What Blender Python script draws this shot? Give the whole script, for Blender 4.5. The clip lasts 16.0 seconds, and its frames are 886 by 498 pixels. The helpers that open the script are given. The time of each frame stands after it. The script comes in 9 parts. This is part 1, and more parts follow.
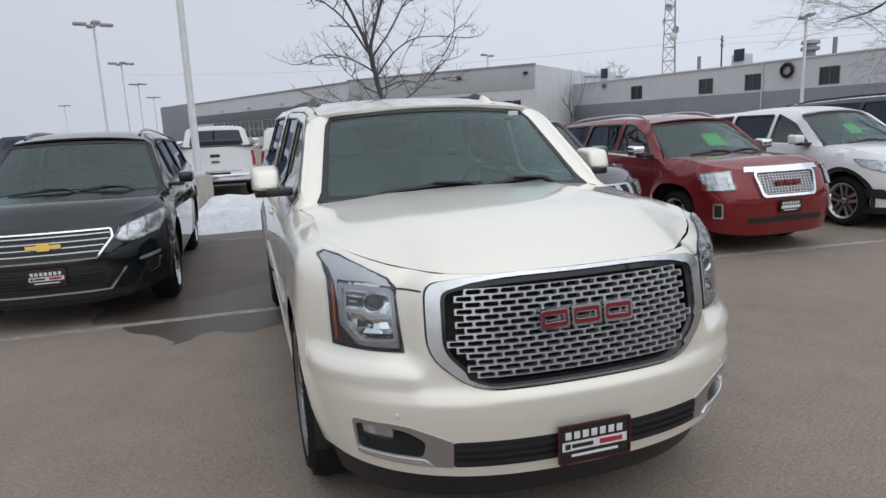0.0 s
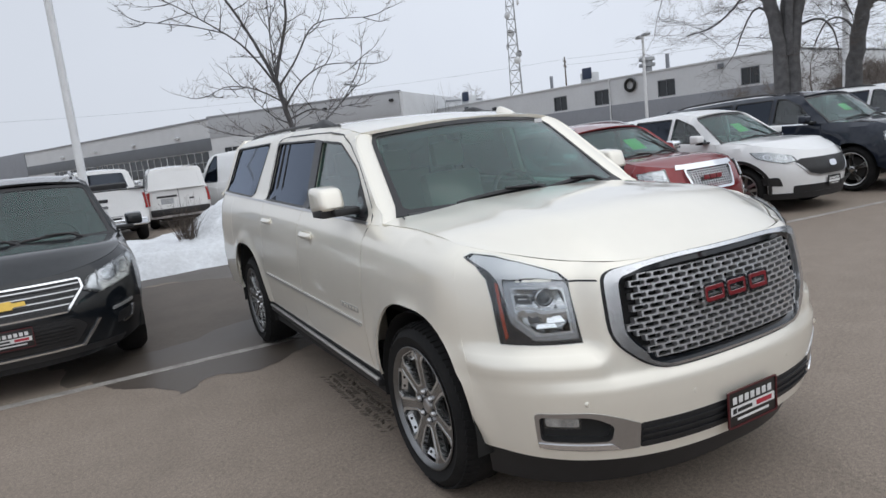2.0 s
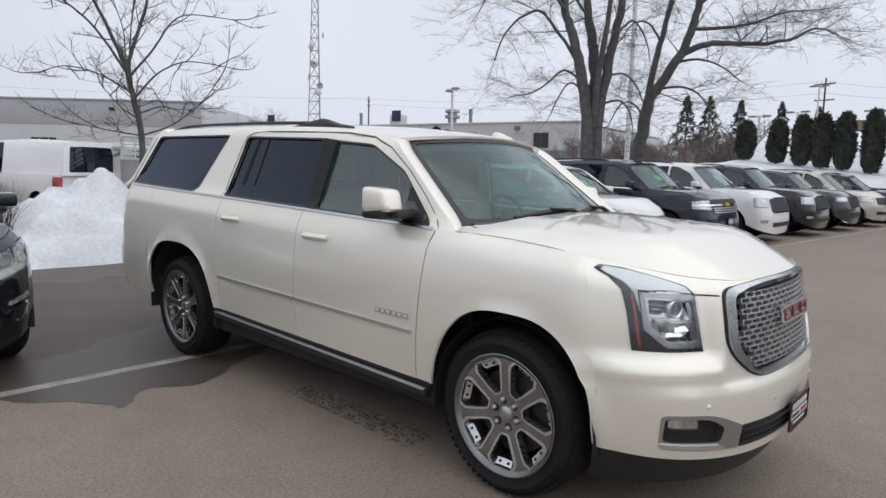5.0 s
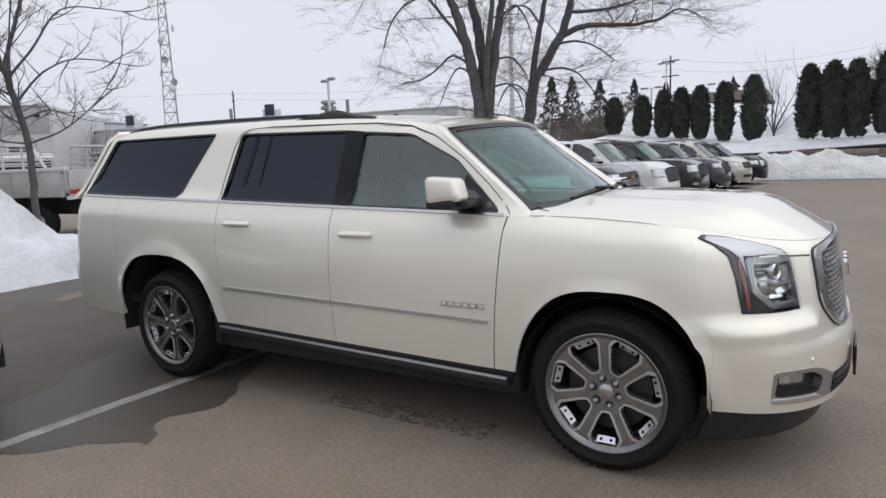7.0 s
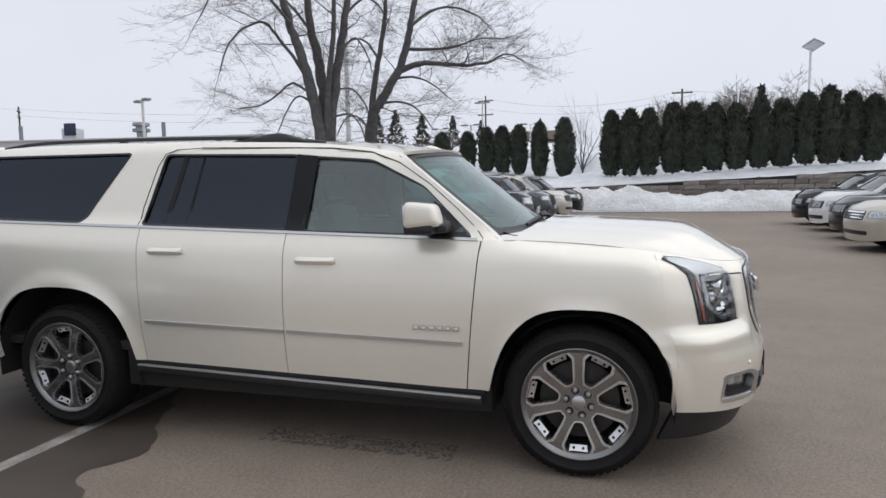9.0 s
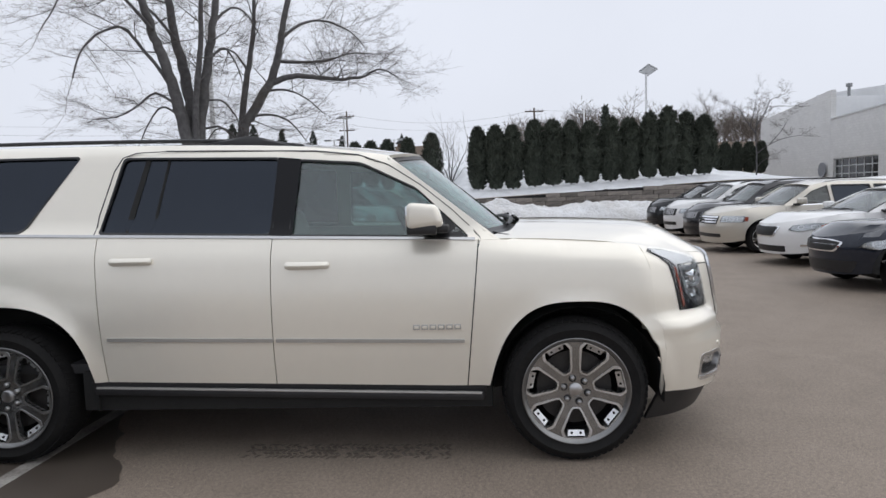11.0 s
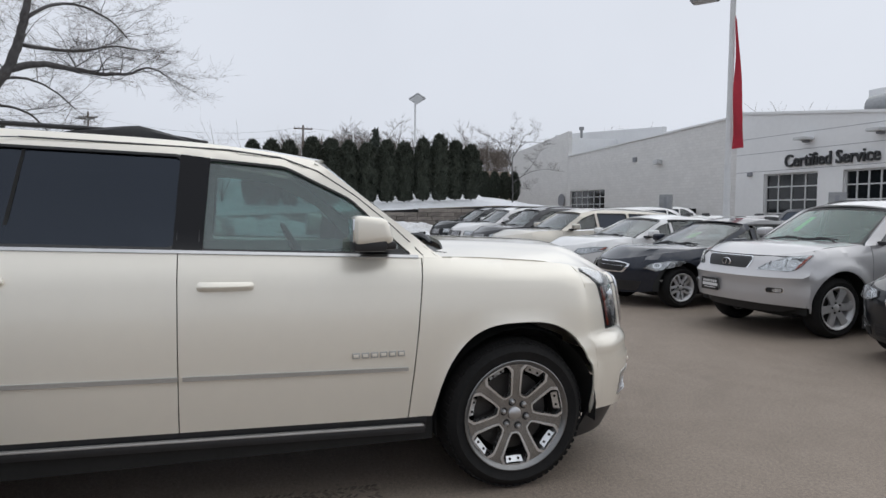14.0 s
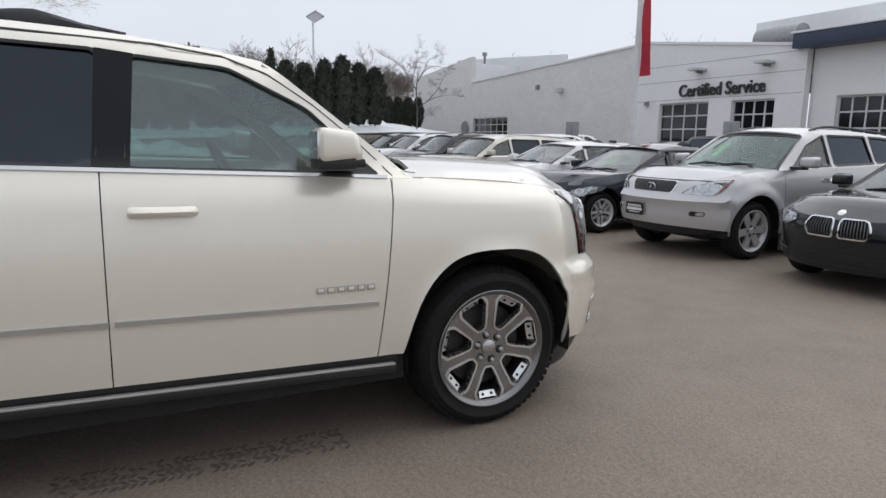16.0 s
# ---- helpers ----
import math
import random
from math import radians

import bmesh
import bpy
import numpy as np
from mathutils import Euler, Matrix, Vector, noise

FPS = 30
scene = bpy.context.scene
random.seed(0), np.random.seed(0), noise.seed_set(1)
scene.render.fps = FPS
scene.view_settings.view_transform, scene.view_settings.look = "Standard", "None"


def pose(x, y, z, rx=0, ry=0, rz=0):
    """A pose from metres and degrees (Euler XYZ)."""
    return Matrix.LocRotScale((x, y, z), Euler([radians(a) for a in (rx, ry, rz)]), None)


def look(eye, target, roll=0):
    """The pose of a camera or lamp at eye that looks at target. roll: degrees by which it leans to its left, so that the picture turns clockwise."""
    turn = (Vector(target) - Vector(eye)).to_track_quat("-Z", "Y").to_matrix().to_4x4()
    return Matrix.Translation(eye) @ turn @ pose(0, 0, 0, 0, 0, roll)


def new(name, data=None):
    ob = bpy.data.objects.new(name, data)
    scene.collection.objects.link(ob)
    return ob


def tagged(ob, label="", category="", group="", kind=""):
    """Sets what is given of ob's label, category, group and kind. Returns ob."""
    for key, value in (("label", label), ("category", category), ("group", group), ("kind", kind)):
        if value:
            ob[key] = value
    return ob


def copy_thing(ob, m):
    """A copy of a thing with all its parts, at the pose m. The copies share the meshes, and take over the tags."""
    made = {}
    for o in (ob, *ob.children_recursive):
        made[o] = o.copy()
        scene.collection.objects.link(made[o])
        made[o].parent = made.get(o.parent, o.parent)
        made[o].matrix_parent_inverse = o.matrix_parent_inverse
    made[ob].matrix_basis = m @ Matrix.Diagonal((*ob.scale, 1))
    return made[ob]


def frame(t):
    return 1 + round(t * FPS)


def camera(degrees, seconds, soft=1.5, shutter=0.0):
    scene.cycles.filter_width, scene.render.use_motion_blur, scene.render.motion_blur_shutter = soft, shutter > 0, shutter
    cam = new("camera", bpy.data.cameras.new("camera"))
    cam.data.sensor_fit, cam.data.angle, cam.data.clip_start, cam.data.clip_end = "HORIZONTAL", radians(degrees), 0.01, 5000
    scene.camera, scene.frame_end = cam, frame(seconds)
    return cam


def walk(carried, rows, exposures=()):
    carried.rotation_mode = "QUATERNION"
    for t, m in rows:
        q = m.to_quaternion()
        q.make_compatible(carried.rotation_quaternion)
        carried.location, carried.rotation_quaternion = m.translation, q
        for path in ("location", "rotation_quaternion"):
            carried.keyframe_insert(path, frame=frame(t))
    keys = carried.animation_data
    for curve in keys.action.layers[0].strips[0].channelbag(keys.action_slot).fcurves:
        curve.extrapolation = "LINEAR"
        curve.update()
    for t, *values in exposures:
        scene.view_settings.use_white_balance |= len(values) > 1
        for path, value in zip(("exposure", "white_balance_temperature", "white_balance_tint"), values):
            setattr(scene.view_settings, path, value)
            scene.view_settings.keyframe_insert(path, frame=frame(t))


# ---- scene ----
cam = camera(68.6, 16.0, shutter=0.0)
PATH = [
    (0, (-1.188, -2.095, 1.657), (-0.621, -0.214, 1.285), -2.5),
    (0.5, (-1.434, -2.022, 1.638), (-0.784, -0.167, 1.266), 0.1),
    (1, (-1.677, -1.851, 1.648), (-0.997, -0.013, 1.246), -7.8),
    (1.5, (-1.96, -1.779, 1.625), (-1.166, 0.024, 1.284), -5.5),
    (2, (-2.257, -1.698, 1.639), (-1.317, 0.038, 1.319), -6.3),
    (2.5, (-2.457, -1.568, 1.587), (-1.403, 0.103, 1.276), -2.4),
    (3, (-2.646, -1.401, 1.601), (-1.562, 0.252, 1.298), -3.7),
    (3.5, (-2.857, -1.306, 1.563), (-1.619, 0.237, 1.272), -0.6),
    (4, (-3.104, -1.133, 1.597), (-1.749, 0.317, 1.343), -3.2),
    (4.2, (-3.17, -1.07, 1.59), (-1.797, 0.365, 1.349), -1.8),
    (6.3, (-3.82, -0.259, 1.56), (-2.218, 0.9, 1.26), -1.2),
    (6.5, (-3.859, -0.16, 1.552), (-2.246, 0.988, 1.266), -3.4),
    (7, (-3.972, 0.057, 1.571), (-2.283, 1.091, 1.29), -2.3),
    (7.5, (-4.106, 0.235, 1.542), (-2.274, 1.004, 1.311), -1.5),
    (8, (-4.311, 0.409, 1.586), (-2.431, 1.053, 1.363), -1.7),
    (8.2, (-4.335, 0.473, 1.572), (-2.452, 1.116, 1.36), -1.0),
    (10.3, (-4.522, 1.231, 1.575), (-2.548, 1.484, 1.38), -2.2),
    (10.5, (-4.56, 1.283, 1.551), (-2.58, 1.498, 1.369), -2.0),
    (11, (-4.559, 1.503, 1.511), (-2.569, 1.617, 1.344), -1.7),
    (11.5, (-4.586, 1.75, 1.496), (-2.607, 1.802, 1.214), 2.7),
    (12, (-4.593, 1.946, 1.482), (-2.626, 1.756, 1.174), 1.2),
    (12.5, (-4.431, 2.068, 1.451), (-2.48, 1.766, 1.129), -0.5),
    (13, (-4.285, 2.134, 1.491), (-2.33, 1.775, 1.277), -1.4),
    (13.5, (-4.251, 2.246, 1.493), (-2.309, 1.799, 1.321), 0.4),
    (14, (-4.154, 2.417, 1.495), (-2.252, 1.811, 1.379), 0.5),
    (14.5, (-4.107, 2.526, 1.475), (-2.228, 1.854, 1.343), 2.0),
    (15, (-3.988, 2.563, 1.45), (-2.126, 1.859, 1.261), 3.6),
    (15.5, (-3.832, 2.584, 1.455), (-2.007, 1.808, 1.195), -0.8),
    (16, (-3.687, 2.613, 1.429), (-1.923, 1.729, 1.098), 1.0),
]
EXPOSURES = [(0.0, 0.03, 6300, 8), (1.0, 0.04, 6300, 8), (1.5, 0.12, 6330, 8), (4.0, 0.12, 6360, 9), (7.0, 0.12, 6460, 10), (10.5, 0.13, 6450, 10), (12.5, 0.20, 6460, 9), (13.5, 0.08, 6460, 9), (14.5, -0.02, 6450, 8), (15.0, 0.03, 6450, 8), (16.0, 0.12, 6450, 9)]
walk(cam, [(t, look(eye, target, roll)) for t, eye, target, roll in PATH], EXPOSURES)

# ---- light ----
world = bpy.data.worlds.new("overcast_sky")
scene.world = world
world.use_nodes = True
wn, wl = world.node_tree.nodes, world.node_tree.links
wbg = wn["Background"]
wsky = wn.new("ShaderNodeTexSky")
wsky.sky_type, wsky.sun_disc = "NISHITA", False
wsky.sun_elevation, wsky.sun_rotation = radians(46), radians(174)
wsky.dust_density = 6.0
whs = wn.new("ShaderNodeHueSaturation")
whs.inputs["Saturation"].default_value, whs.inputs["Value"].default_value = 0.25, 0.14
wl.new(wsky.outputs[0], whs.inputs["Color"])
wco = wn.new("ShaderNodeTexCoord")
wsep = wn.new("ShaderNodeSeparateXYZ")
wl.new(wco.outputs["Generated"], wsep.inputs[0])
wramp = wn.new("ShaderNodeValToRGB")
wl.new(wsep.outputs["Z"], wramp.inputs[0])
wramp.color_ramp.elements[0].position, wramp.color_ramp.elements[0].color = 0.0, (0.70, 0.73, 0.805, 1)
wramp.color_ramp.elements[1].position, wramp.color_ramp.elements[1].color = 1.0, (1.04, 1.08, 1.165, 1)
for wp, wc in ((0.15, (0.71, 0.74, 0.82, 1)), (0.34, (0.715, 0.745, 0.825, 1))):
    wramp.color_ramp.elements.new(wp).color = wc
wcl = wn.new("ShaderNodeTexNoise")
wcl.inputs["Scale"].default_value, wcl.inputs["Detail"].default_value = 2.2, 4
wl.new(wco.outputs["Generated"], wcl.inputs["Vector"])
wmr = wn.new("ShaderNodeMapRange")
wmr.inputs["To Min"].default_value, wmr.inputs["To Max"].default_value = 0.90, 1.10
wl.new(wcl.outputs["Fac"], wmr.inputs["Value"])
wmul = wn.new("ShaderNodeMixRGB")
wmul.blend_type, wmul.inputs["Fac"].default_value = "MULTIPLY", 1.0
wl.new(wramp.outputs[0], wmul.inputs[1])
wl.new(wmr.outputs[0], wmul.inputs[2])
wgr = wn.new("ShaderNodeMapRange")
wgr.inputs["From Min"].default_value, wgr.inputs["From Max"].default_value = -0.3, 0.6
wgr.inputs["To Min"].default_value, wgr.inputs["To Max"].default_value = 0.86, 1.01
wl.new(wsep.outputs["X"], wgr.inputs["Value"])
wmg = wn.new("ShaderNodeMixRGB")
wmg.blend_type, wmg.inputs["Fac"].default_value = "MULTIPLY", 1.0
wl.new(wmul.outputs[0], wmg.inputs[1])
wl.new(wgr.outputs[0], wmg.inputs[2])
wmix = wn.new("ShaderNodeMixRGB")
wmix.inputs["Fac"].default_value = 0.95
wl.new(whs.outputs[0], wmix.inputs[1])
wl.new(wmg.outputs[0], wmix.inputs[2])
wl.new(wmix.outputs[0], wbg.inputs["Color"])
wbg.inputs["Strength"].default_value = 1.0
sun = new("sun", bpy.data.lights.new("sun", "SUN"))
sun.data.energy, sun.data.angle, sun.data.color = 0.7, radians(100), (1.0, 0.97, 0.92)
sun.matrix_world = look((4, -40, 42), (0, 0, 0))

# ---- materials ----
MATS = {}


def mat(name, color, rough=0.5, metal=0.0, vary=0.0, scale=8.0, bump=0.0, bscale=60.0, coat=0.0, spec=0.5, color2=None, detail=4.0, dist=0.02, rvary=0.0, flakes=0.0):
    """A Principled material with colour variation at two scales, bump and optional clear coat."""
    if name in MATS:
        return MATS[name]
    m = bpy.data.materials.new(name)
    MATS[name] = m
    m.use_nodes = True
    n, l = m.node_tree.nodes, m.node_tree.links
    b = n["Principled BSDF"]
    b.inputs["Base Color"].default_value = (*color, 1)
    b.inputs["Roughness"].default_value = rough
    b.inputs["Metallic"].default_value = metal
    b.inputs["Specular IOR Level"].default_value = spec
    b.inputs["Coat Weight"].default_value = coat
    b.inputs["Coat Roughness"].default_value = 0.04
    co = n.new("ShaderNodeTexCoord")
    if vary or color2:
        t1 = n.new("ShaderNodeTexNoise")
        t1.inputs["Scale"].default_value, t1.inputs["Detail"].default_value = scale, detail
        l.new(co.outputs["Object"], t1.inputs["Vector"])
        t2 = n.new("ShaderNodeTexNoise")
        t2.inputs["Scale"].default_value, t2.inputs["Detail"].default_value = scale * 9, 3
        l.new(co.outputs["Object"], t2.inputs["Vector"])
        add = n.new("ShaderNodeMath")
        add.operation = "MULTIPLY_ADD"
        add.inputs[1].default_value = 0.4
        l.new(t2.outputs["Fac"], add.inputs[0])
        sc = n.new("ShaderNodeMath")
        sc.operation = "MULTIPLY"
        sc.inputs[1].default_value = 0.6
        l.new(t1.outputs["Fac"], sc.inputs[0])
        l.new(sc.outputs[0], add.inputs[2])
        mr = n.new("ShaderNodeMapRange")
        mr.inputs["From Min"].default_value, mr.inputs["From Max"].default_value = 0.36, 0.64
        l.new(add.outputs[0], mr.inputs["Value"])
        mx = n.new("ShaderNodeMixRGB")
        c2 = color2 or tuple(c * (1 - vary) for c in color)
        mx.inputs[1].default_value, mx.inputs[2].default_value = (*color, 1), (*c2, 1)
        l.new(mr.outputs[0], mx.inputs["Fac"])
        l.new(mx.outputs[0], b.inputs["Base Color"])
        if rvary:
            rr = n.new("ShaderNodeMapRange")
            rr.inputs["To Min"].default_value, rr.inputs["To Max"].default_value = rough - rvary, rough + rvary
            l.new(add.outputs[0], rr.inputs["Value"])
            l.new(rr.outputs[0], b.inputs["Roughness"])
    if bump:
        t3 = n.new("ShaderNodeTexNoise")
        t3.inputs["Scale"].default_value, t3.inputs["Detail"].default_value = bscale, 5
        l.new(co.outputs["Object"], t3.inputs["Vector"])
        bp = n.new("ShaderNodeBump")
        bp.inputs["Strength"].default_value, bp.inputs["Distance"].default_value = bump, dist
        l.new(t3.outputs["Fac"], bp.inputs["Height"])
        l.new(bp.outputs[0], b.inputs["Normal"])
    return m


def glass(name, tint, gloss=0.05, sheen=(1, 1, 1)):
    """A thin pane: tinted see-through with a mirror reflection that grows at grazing angles."""
    m = bpy.data.materials.new(name)
    MATS[name] = m
    m.use_nodes = True
    n, l = m.node_tree.nodes, m.node_tree.links
    n.clear()
    out = n.new("ShaderNodeOutputMaterial")
    tr = n.new("ShaderNodeBsdfTransparent")
    tr.inputs[0].default_value = (*tint, 1)
    gl = n.new("ShaderNodeBsdfGlossy")
    gl.inputs["Color"].default_value = (*sheen, 1)
    gl.inputs["Roughness"].default_value = 0.02
    lw = n.new("ShaderNodeLayerWeight")
    lw.inputs["Blend"].default_value = 0.5
    pw = n.new("ShaderNodeMath")
    pw.operation = "POWER"
    pw.inputs[1].default_value = 5.0
    l.new(lw.outputs["Facing"], pw.inputs[0])
    fr = n.new("ShaderNodeMath")
    fr.operation = "MULTIPLY_ADD"
    fr.inputs[1].default_value, fr.inputs[2].default_value = 0.9, gloss
    l.new(pw.outputs[0], fr.inputs[0])
    mx = n.new("ShaderNodeMixShader")
    l.new(fr.outputs[0], mx.inputs[0])
    l.new(tr.outputs[0], mx.inputs[1])
    l.new(gl.outputs[0], mx.inputs[2])
    l.new(mx.outputs[0], out.inputs[0])
    return m


def paint(name, color, metal=0.0, rough=0.35, dirt=0.12):
    return mat(name, color, rough=rough, metal=metal, coat=1.0, spec=0.08, vary=dirt, scale=1.6, bump=0.015, bscale=3.0, dist=0.01, color2=tuple(c * (1 - dirt) + 0.3 * dirt for c in color))


PEARL = paint("pearl_white_paint", (0.86, 0.82, 0.73), 0.36, 0.30, 0.04)
WHITE = paint("white_paint", (0.80, 0.80, 0.80), 0.0, 0.3, 0.06)
BLACK = paint("black_paint", (0.006, 0.008, 0.011), 0.0, 0.3, 0.015)
NAVY = paint("dark_navy_paint", (0.012, 0.017, 0.03), 0.3, 0.3, 0.04)
RED = paint("crimson_metallic_paint", (0.20, 0.010, 0.013), 0.3, 0.3, 0.04)
SILVER = paint("silver_metallic_paint", (0.53, 0.525, 0.535), 0.45, 0.32, 0.05)
GREY = paint("slate_grey_paint", (0.06, 0.065, 0.075), 0.5, 0.32, 0.05)
GOLD = paint("champagne_gold_paint", (0.58, 0.545, 0.48), 0.55, 0.32, 0.05)
GUNMETAL = paint("dark_gunmetal_paint", (0.022, 0.022, 0.027), 0.5, 0.3, 0.05)
CHROME = mat("chrome", (0.82, 0.83, 0.85), 0.09, 1.0, rvary=0.04, vary=0.06, scale=5)
SATIN = mat("satin_silver", (0.55, 0.55, 0.56), 0.3, 1.0, vary=0.1, scale=6)
RIMCHROME = mat("polished_wheel_metal", (0.62, 0.61, 0.60), 0.2, 1.0, vary=0.25, scale=9, rvary=0.1)
RIMGREY = mat("dark_wheel_metal", (0.16, 0.16, 0.165), 0.32, 0.9, vary=0.2, scale=9)
TRIM = mat("black_plastic", (0.019, 0.019, 0.021), 0.45, vary=0.3, scale=12, bump=0.1, bscale=300, dist=0.002)
MATTE = mat("matte_black", (0.013, 0.013, 0.013), 0.8, vary=0.3, scale=6)
TYRE = mat("tyre_rubber", (0.009, 0.009, 0.0095), 0.78, spec=0.22, color2=(0.016, 0.0155, 0.0155), scale=5, bump=0.2, bscale=120, dist=0.004)
LENS = glass("lamp_lens", (0.97, 0.98, 0.985), 0.04)
REFLECTOR = mat("lamp_reflector", (0.80, 0.81, 0.82), 0.2, 0.7, vary=0.55, scale=24)
AMBER = mat("amber_reflector", (0.30, 0.035, 0.010), 0.2, coat=1.0, vary=0.2, scale=40)
REDLAMP = mat("red_lamp", (0.35, 0.012, 0.012), 0.15, coat=1.0, vary=0.2, scale=40)
BADGE_RED = mat("red_badge", (0.20, 0.012, 0.018), 0.3, coat=0.6, vary=0.15, scale=20)
BADGE_GOLD = mat("gold_badge", (0.62, 0.42, 0.10), 0.3, 0.8, vary=0.15, scale=20)
GLASS = glass("clear_glass", (0.58, 0.70, 0.69), 0.105)
SHIELD = glass("windshield_glass", (0.58, 0.77, 0.73), 0.065)
PRIVACY = glass("privacy_glass", (0.07, 0.08, 0.11), 0.058, (0.72, 0.82, 1.0))
DIM = glass("dim_glass", (0.62, 0.66, 0.66), 0.07)
BEIGE = mat("beige_leather", (0.40, 0.36, 0.30), 0.5, vary=0.15, scale=6, bump=0.2, bscale=90, dist=0.004)
PILLAR = mat("gloss_black_pillar", (0.005, 0.005, 0.007), 0.18, spec=0.28, vary=0.2, scale=4)
CABIN = mat("dark_cabin_plastic", (0.035, 0.035, 0.037), 0.6, vary=0.25, scale=8)
STICKER = mat("lime_sticker", (0.14, 0.74, 0.10), 0.6, vary=0.1, scale=30)
PLATE = mat("plate_black", (0.02, 0.018, 0.018), 0.35, vary=0.3, scale=20)
PLATE_RED = mat("plate_frame_maroon", (0.085, 0.012, 0.015), 0.4, vary=0.2, scale=30)
LETTER = mat("white_lettering", (0.72, 0.72, 0.72), 0.5, vary=0.05, scale=30)
LETTER_RED = mat("red_lettering", (0.42, 0.03, 0.05), 0.5, vary=0.05, scale=30)

# ---- mesh tools ----
from mathutils.geometry import delaunay_2d_cdt


def mesh_part(name, verts, faces, material, parent=None, label="", smooth=True, angle=38):
    me = bpy.data.meshes.new(name)
    me.from_pydata([tuple(v) for v in verts], [], [tuple(f) for f in faces])
    me.validate()
    me.materials.append(material)
    if smooth:
        me.polygons.foreach_set("use_smooth", [True] * len(me.polygons))
        me.set_sharp_from_angle(angle=radians(angle))
    ob = new(name, me)
    if parent:
        ob.parent = parent
    if label:
        ob["label"] = label
    return ob


def part(name, bm, material, parent, label="", smooth=True, angle=38):
    """Links a bmesh as one mesh object under a thing or a part."""
    me = bpy.data.meshes.new(name)
    bm.to_mesh(me)
    bm.free()
    me.materials.append(material)
    if smooth:
        me.polygons.foreach_set("use_smooth", [True] * len(me.polygons))
        me.set_sharp_from_angle(angle=radians(angle))
    ob = new(name, me)
    if parent:
        ob.parent = parent
    if label:
        ob["label"] = label
    return ob


def thing(name, label, category, group="", kind=""):
    return tagged(new(name), label, category, group, kind)


def lerp(a, b, t):
    return a + (b - a) * t


def curve(pts):
    """A smooth one-dimensional function through a few (x, value) points."""
    xs, ys = [p[0] for p in pts], [p[1] for p in pts]

    def f(x):
        if x <= xs[0]:
            return ys[0]
        for i in range(len(xs) - 1):
            if x <= xs[i + 1]:
                t = (x - xs[i]) / (xs[i + 1] - xs[i])
                h = xs[i + 1] - xs[i]
                m0 = (ys[i + 1] - ys[i - 1]) / (xs[i + 1] - xs[i - 1]) if i else (ys[1] - ys[0]) / h
                m1 = (ys[i + 2] - ys[i]) / (xs[i + 2] - xs[i]) if i + 2 < len(xs) else (ys[i + 1] - ys[i]) / h
                t2, t3 = t * t, t * t * t
                return (2 * t3 - 3 * t2 + 1) * ys[i] + (t3 - 2 * t2 + t) * h * m0 + (3 * t2 - 2 * t3) * ys[i + 1] + (t3 - t2) * h * m1
        return ys[-1]
    return f


def poly_curve(pts):
    """A straight-line function through (x, value) points."""
    def f(x):
        if x <= pts[0][0]:
            return pts[0][1]
        for (a, p), (b, q) in zip(pts, pts[1:]):
            if x <= b:
                return p + (q - p) * (x - a) / (b - a)
        return pts[-1][1]
    return f


def rounded(pts, r, n=4):
    """A closed polygon with its corners rounded; r is one radius or one for each corner."""
    out, k = [], len(pts)
    for i in range(k):
        p, a, b = Vector(pts[i]), Vector(pts[i - 1]), Vector(pts[(i + 1) % k])
        ri = r[i] if isinstance(r, (list, tuple)) else r
        ri = min(ri, (a - p).length * 0.48, (b - p).length * 0.48)
        if ri < 1e-4:
            out.append(tuple(p))
            continue
        s, e = p + (a - p).normalized() * ri, p + (b - p).normalized() * ri
        for j in range(n + 1):
            t = j / n
            q = s * (1 - t) ** 2 + p * 2 * t * (1 - t) + e * t * t
            out.append((q.x, q.y))
    return out


def dense(poly, step):
    out = []
    for i, p in enumerate(poly):
        q = poly[(i + 1) % len(poly)]
        d = math.hypot(q[0] - p[0], q[1] - p[1])
        k = max(1, math.ceil(d / step))
        out += [(lerp(p[0], q[0], j / k), lerp(p[1], q[1], j / k)) for j in range(k)]
    return out


def inside(c, poly):
    """Which of the points c lie within a polygon."""
    hit = np.zeros(len(c), bool)
    for (x0, y0), (x1, y1) in zip(poly, [*poly[1:], poly[0]]):
        if y0 != y1:
            hit ^= ((y0 > c[:, 1]) != (y1 > c[:, 1])) & (c[:, 0] < (x1 - x0) * (c[:, 1] - y0) / (y1 - y0) + x0)
    return hit


def fill(outer, holes=(), step=0.06):
    """Triangles that fill a polygon with holes, fine enough to be bent."""
    loops = [dense(p, step) for p in (outer, *holes)]
    vs, es = [], []
    for lp in loops:
        o = len(vs)
        vs += lp
        es += [(o + i, o + (i + 1) % len(lp)) for i in range(len(lp))]
    edge = np.array(vs)
    x0, y0 = edge.min(0)
    x1, y1 = edge.max(0)
    nx, ny = int((x1 - x0) / step), int((y1 - y0) / step)
    for i in range(1, nx + 1):
        for j in range(1, ny + 1):
            p = (x0 + (i - 0.5 * (j % 2)) * step, y0 + j * step)
            if ((edge[:, 0] - p[0]) ** 2 + (edge[:, 1] - p[1]) ** 2).min() > (0.55 * step) ** 2:
                vs.append(p)
    r = delaunay_2d_cdt([Vector(v) for v in vs], es, [], 4, 1e-5)
    out, tris = [(v.x, v.y) for v in r[0]], [tuple(f) for f in r[2]]
    if holes and tris:
        arr = np.array(out)
        c = arr[np.array(tris)].mean(1)
        keep = inside(c, outer)
        for h in holes:
            keep &= ~inside(c, h)
        tris = [t for t, k in zip(tris, keep) if k]
    return out, tris


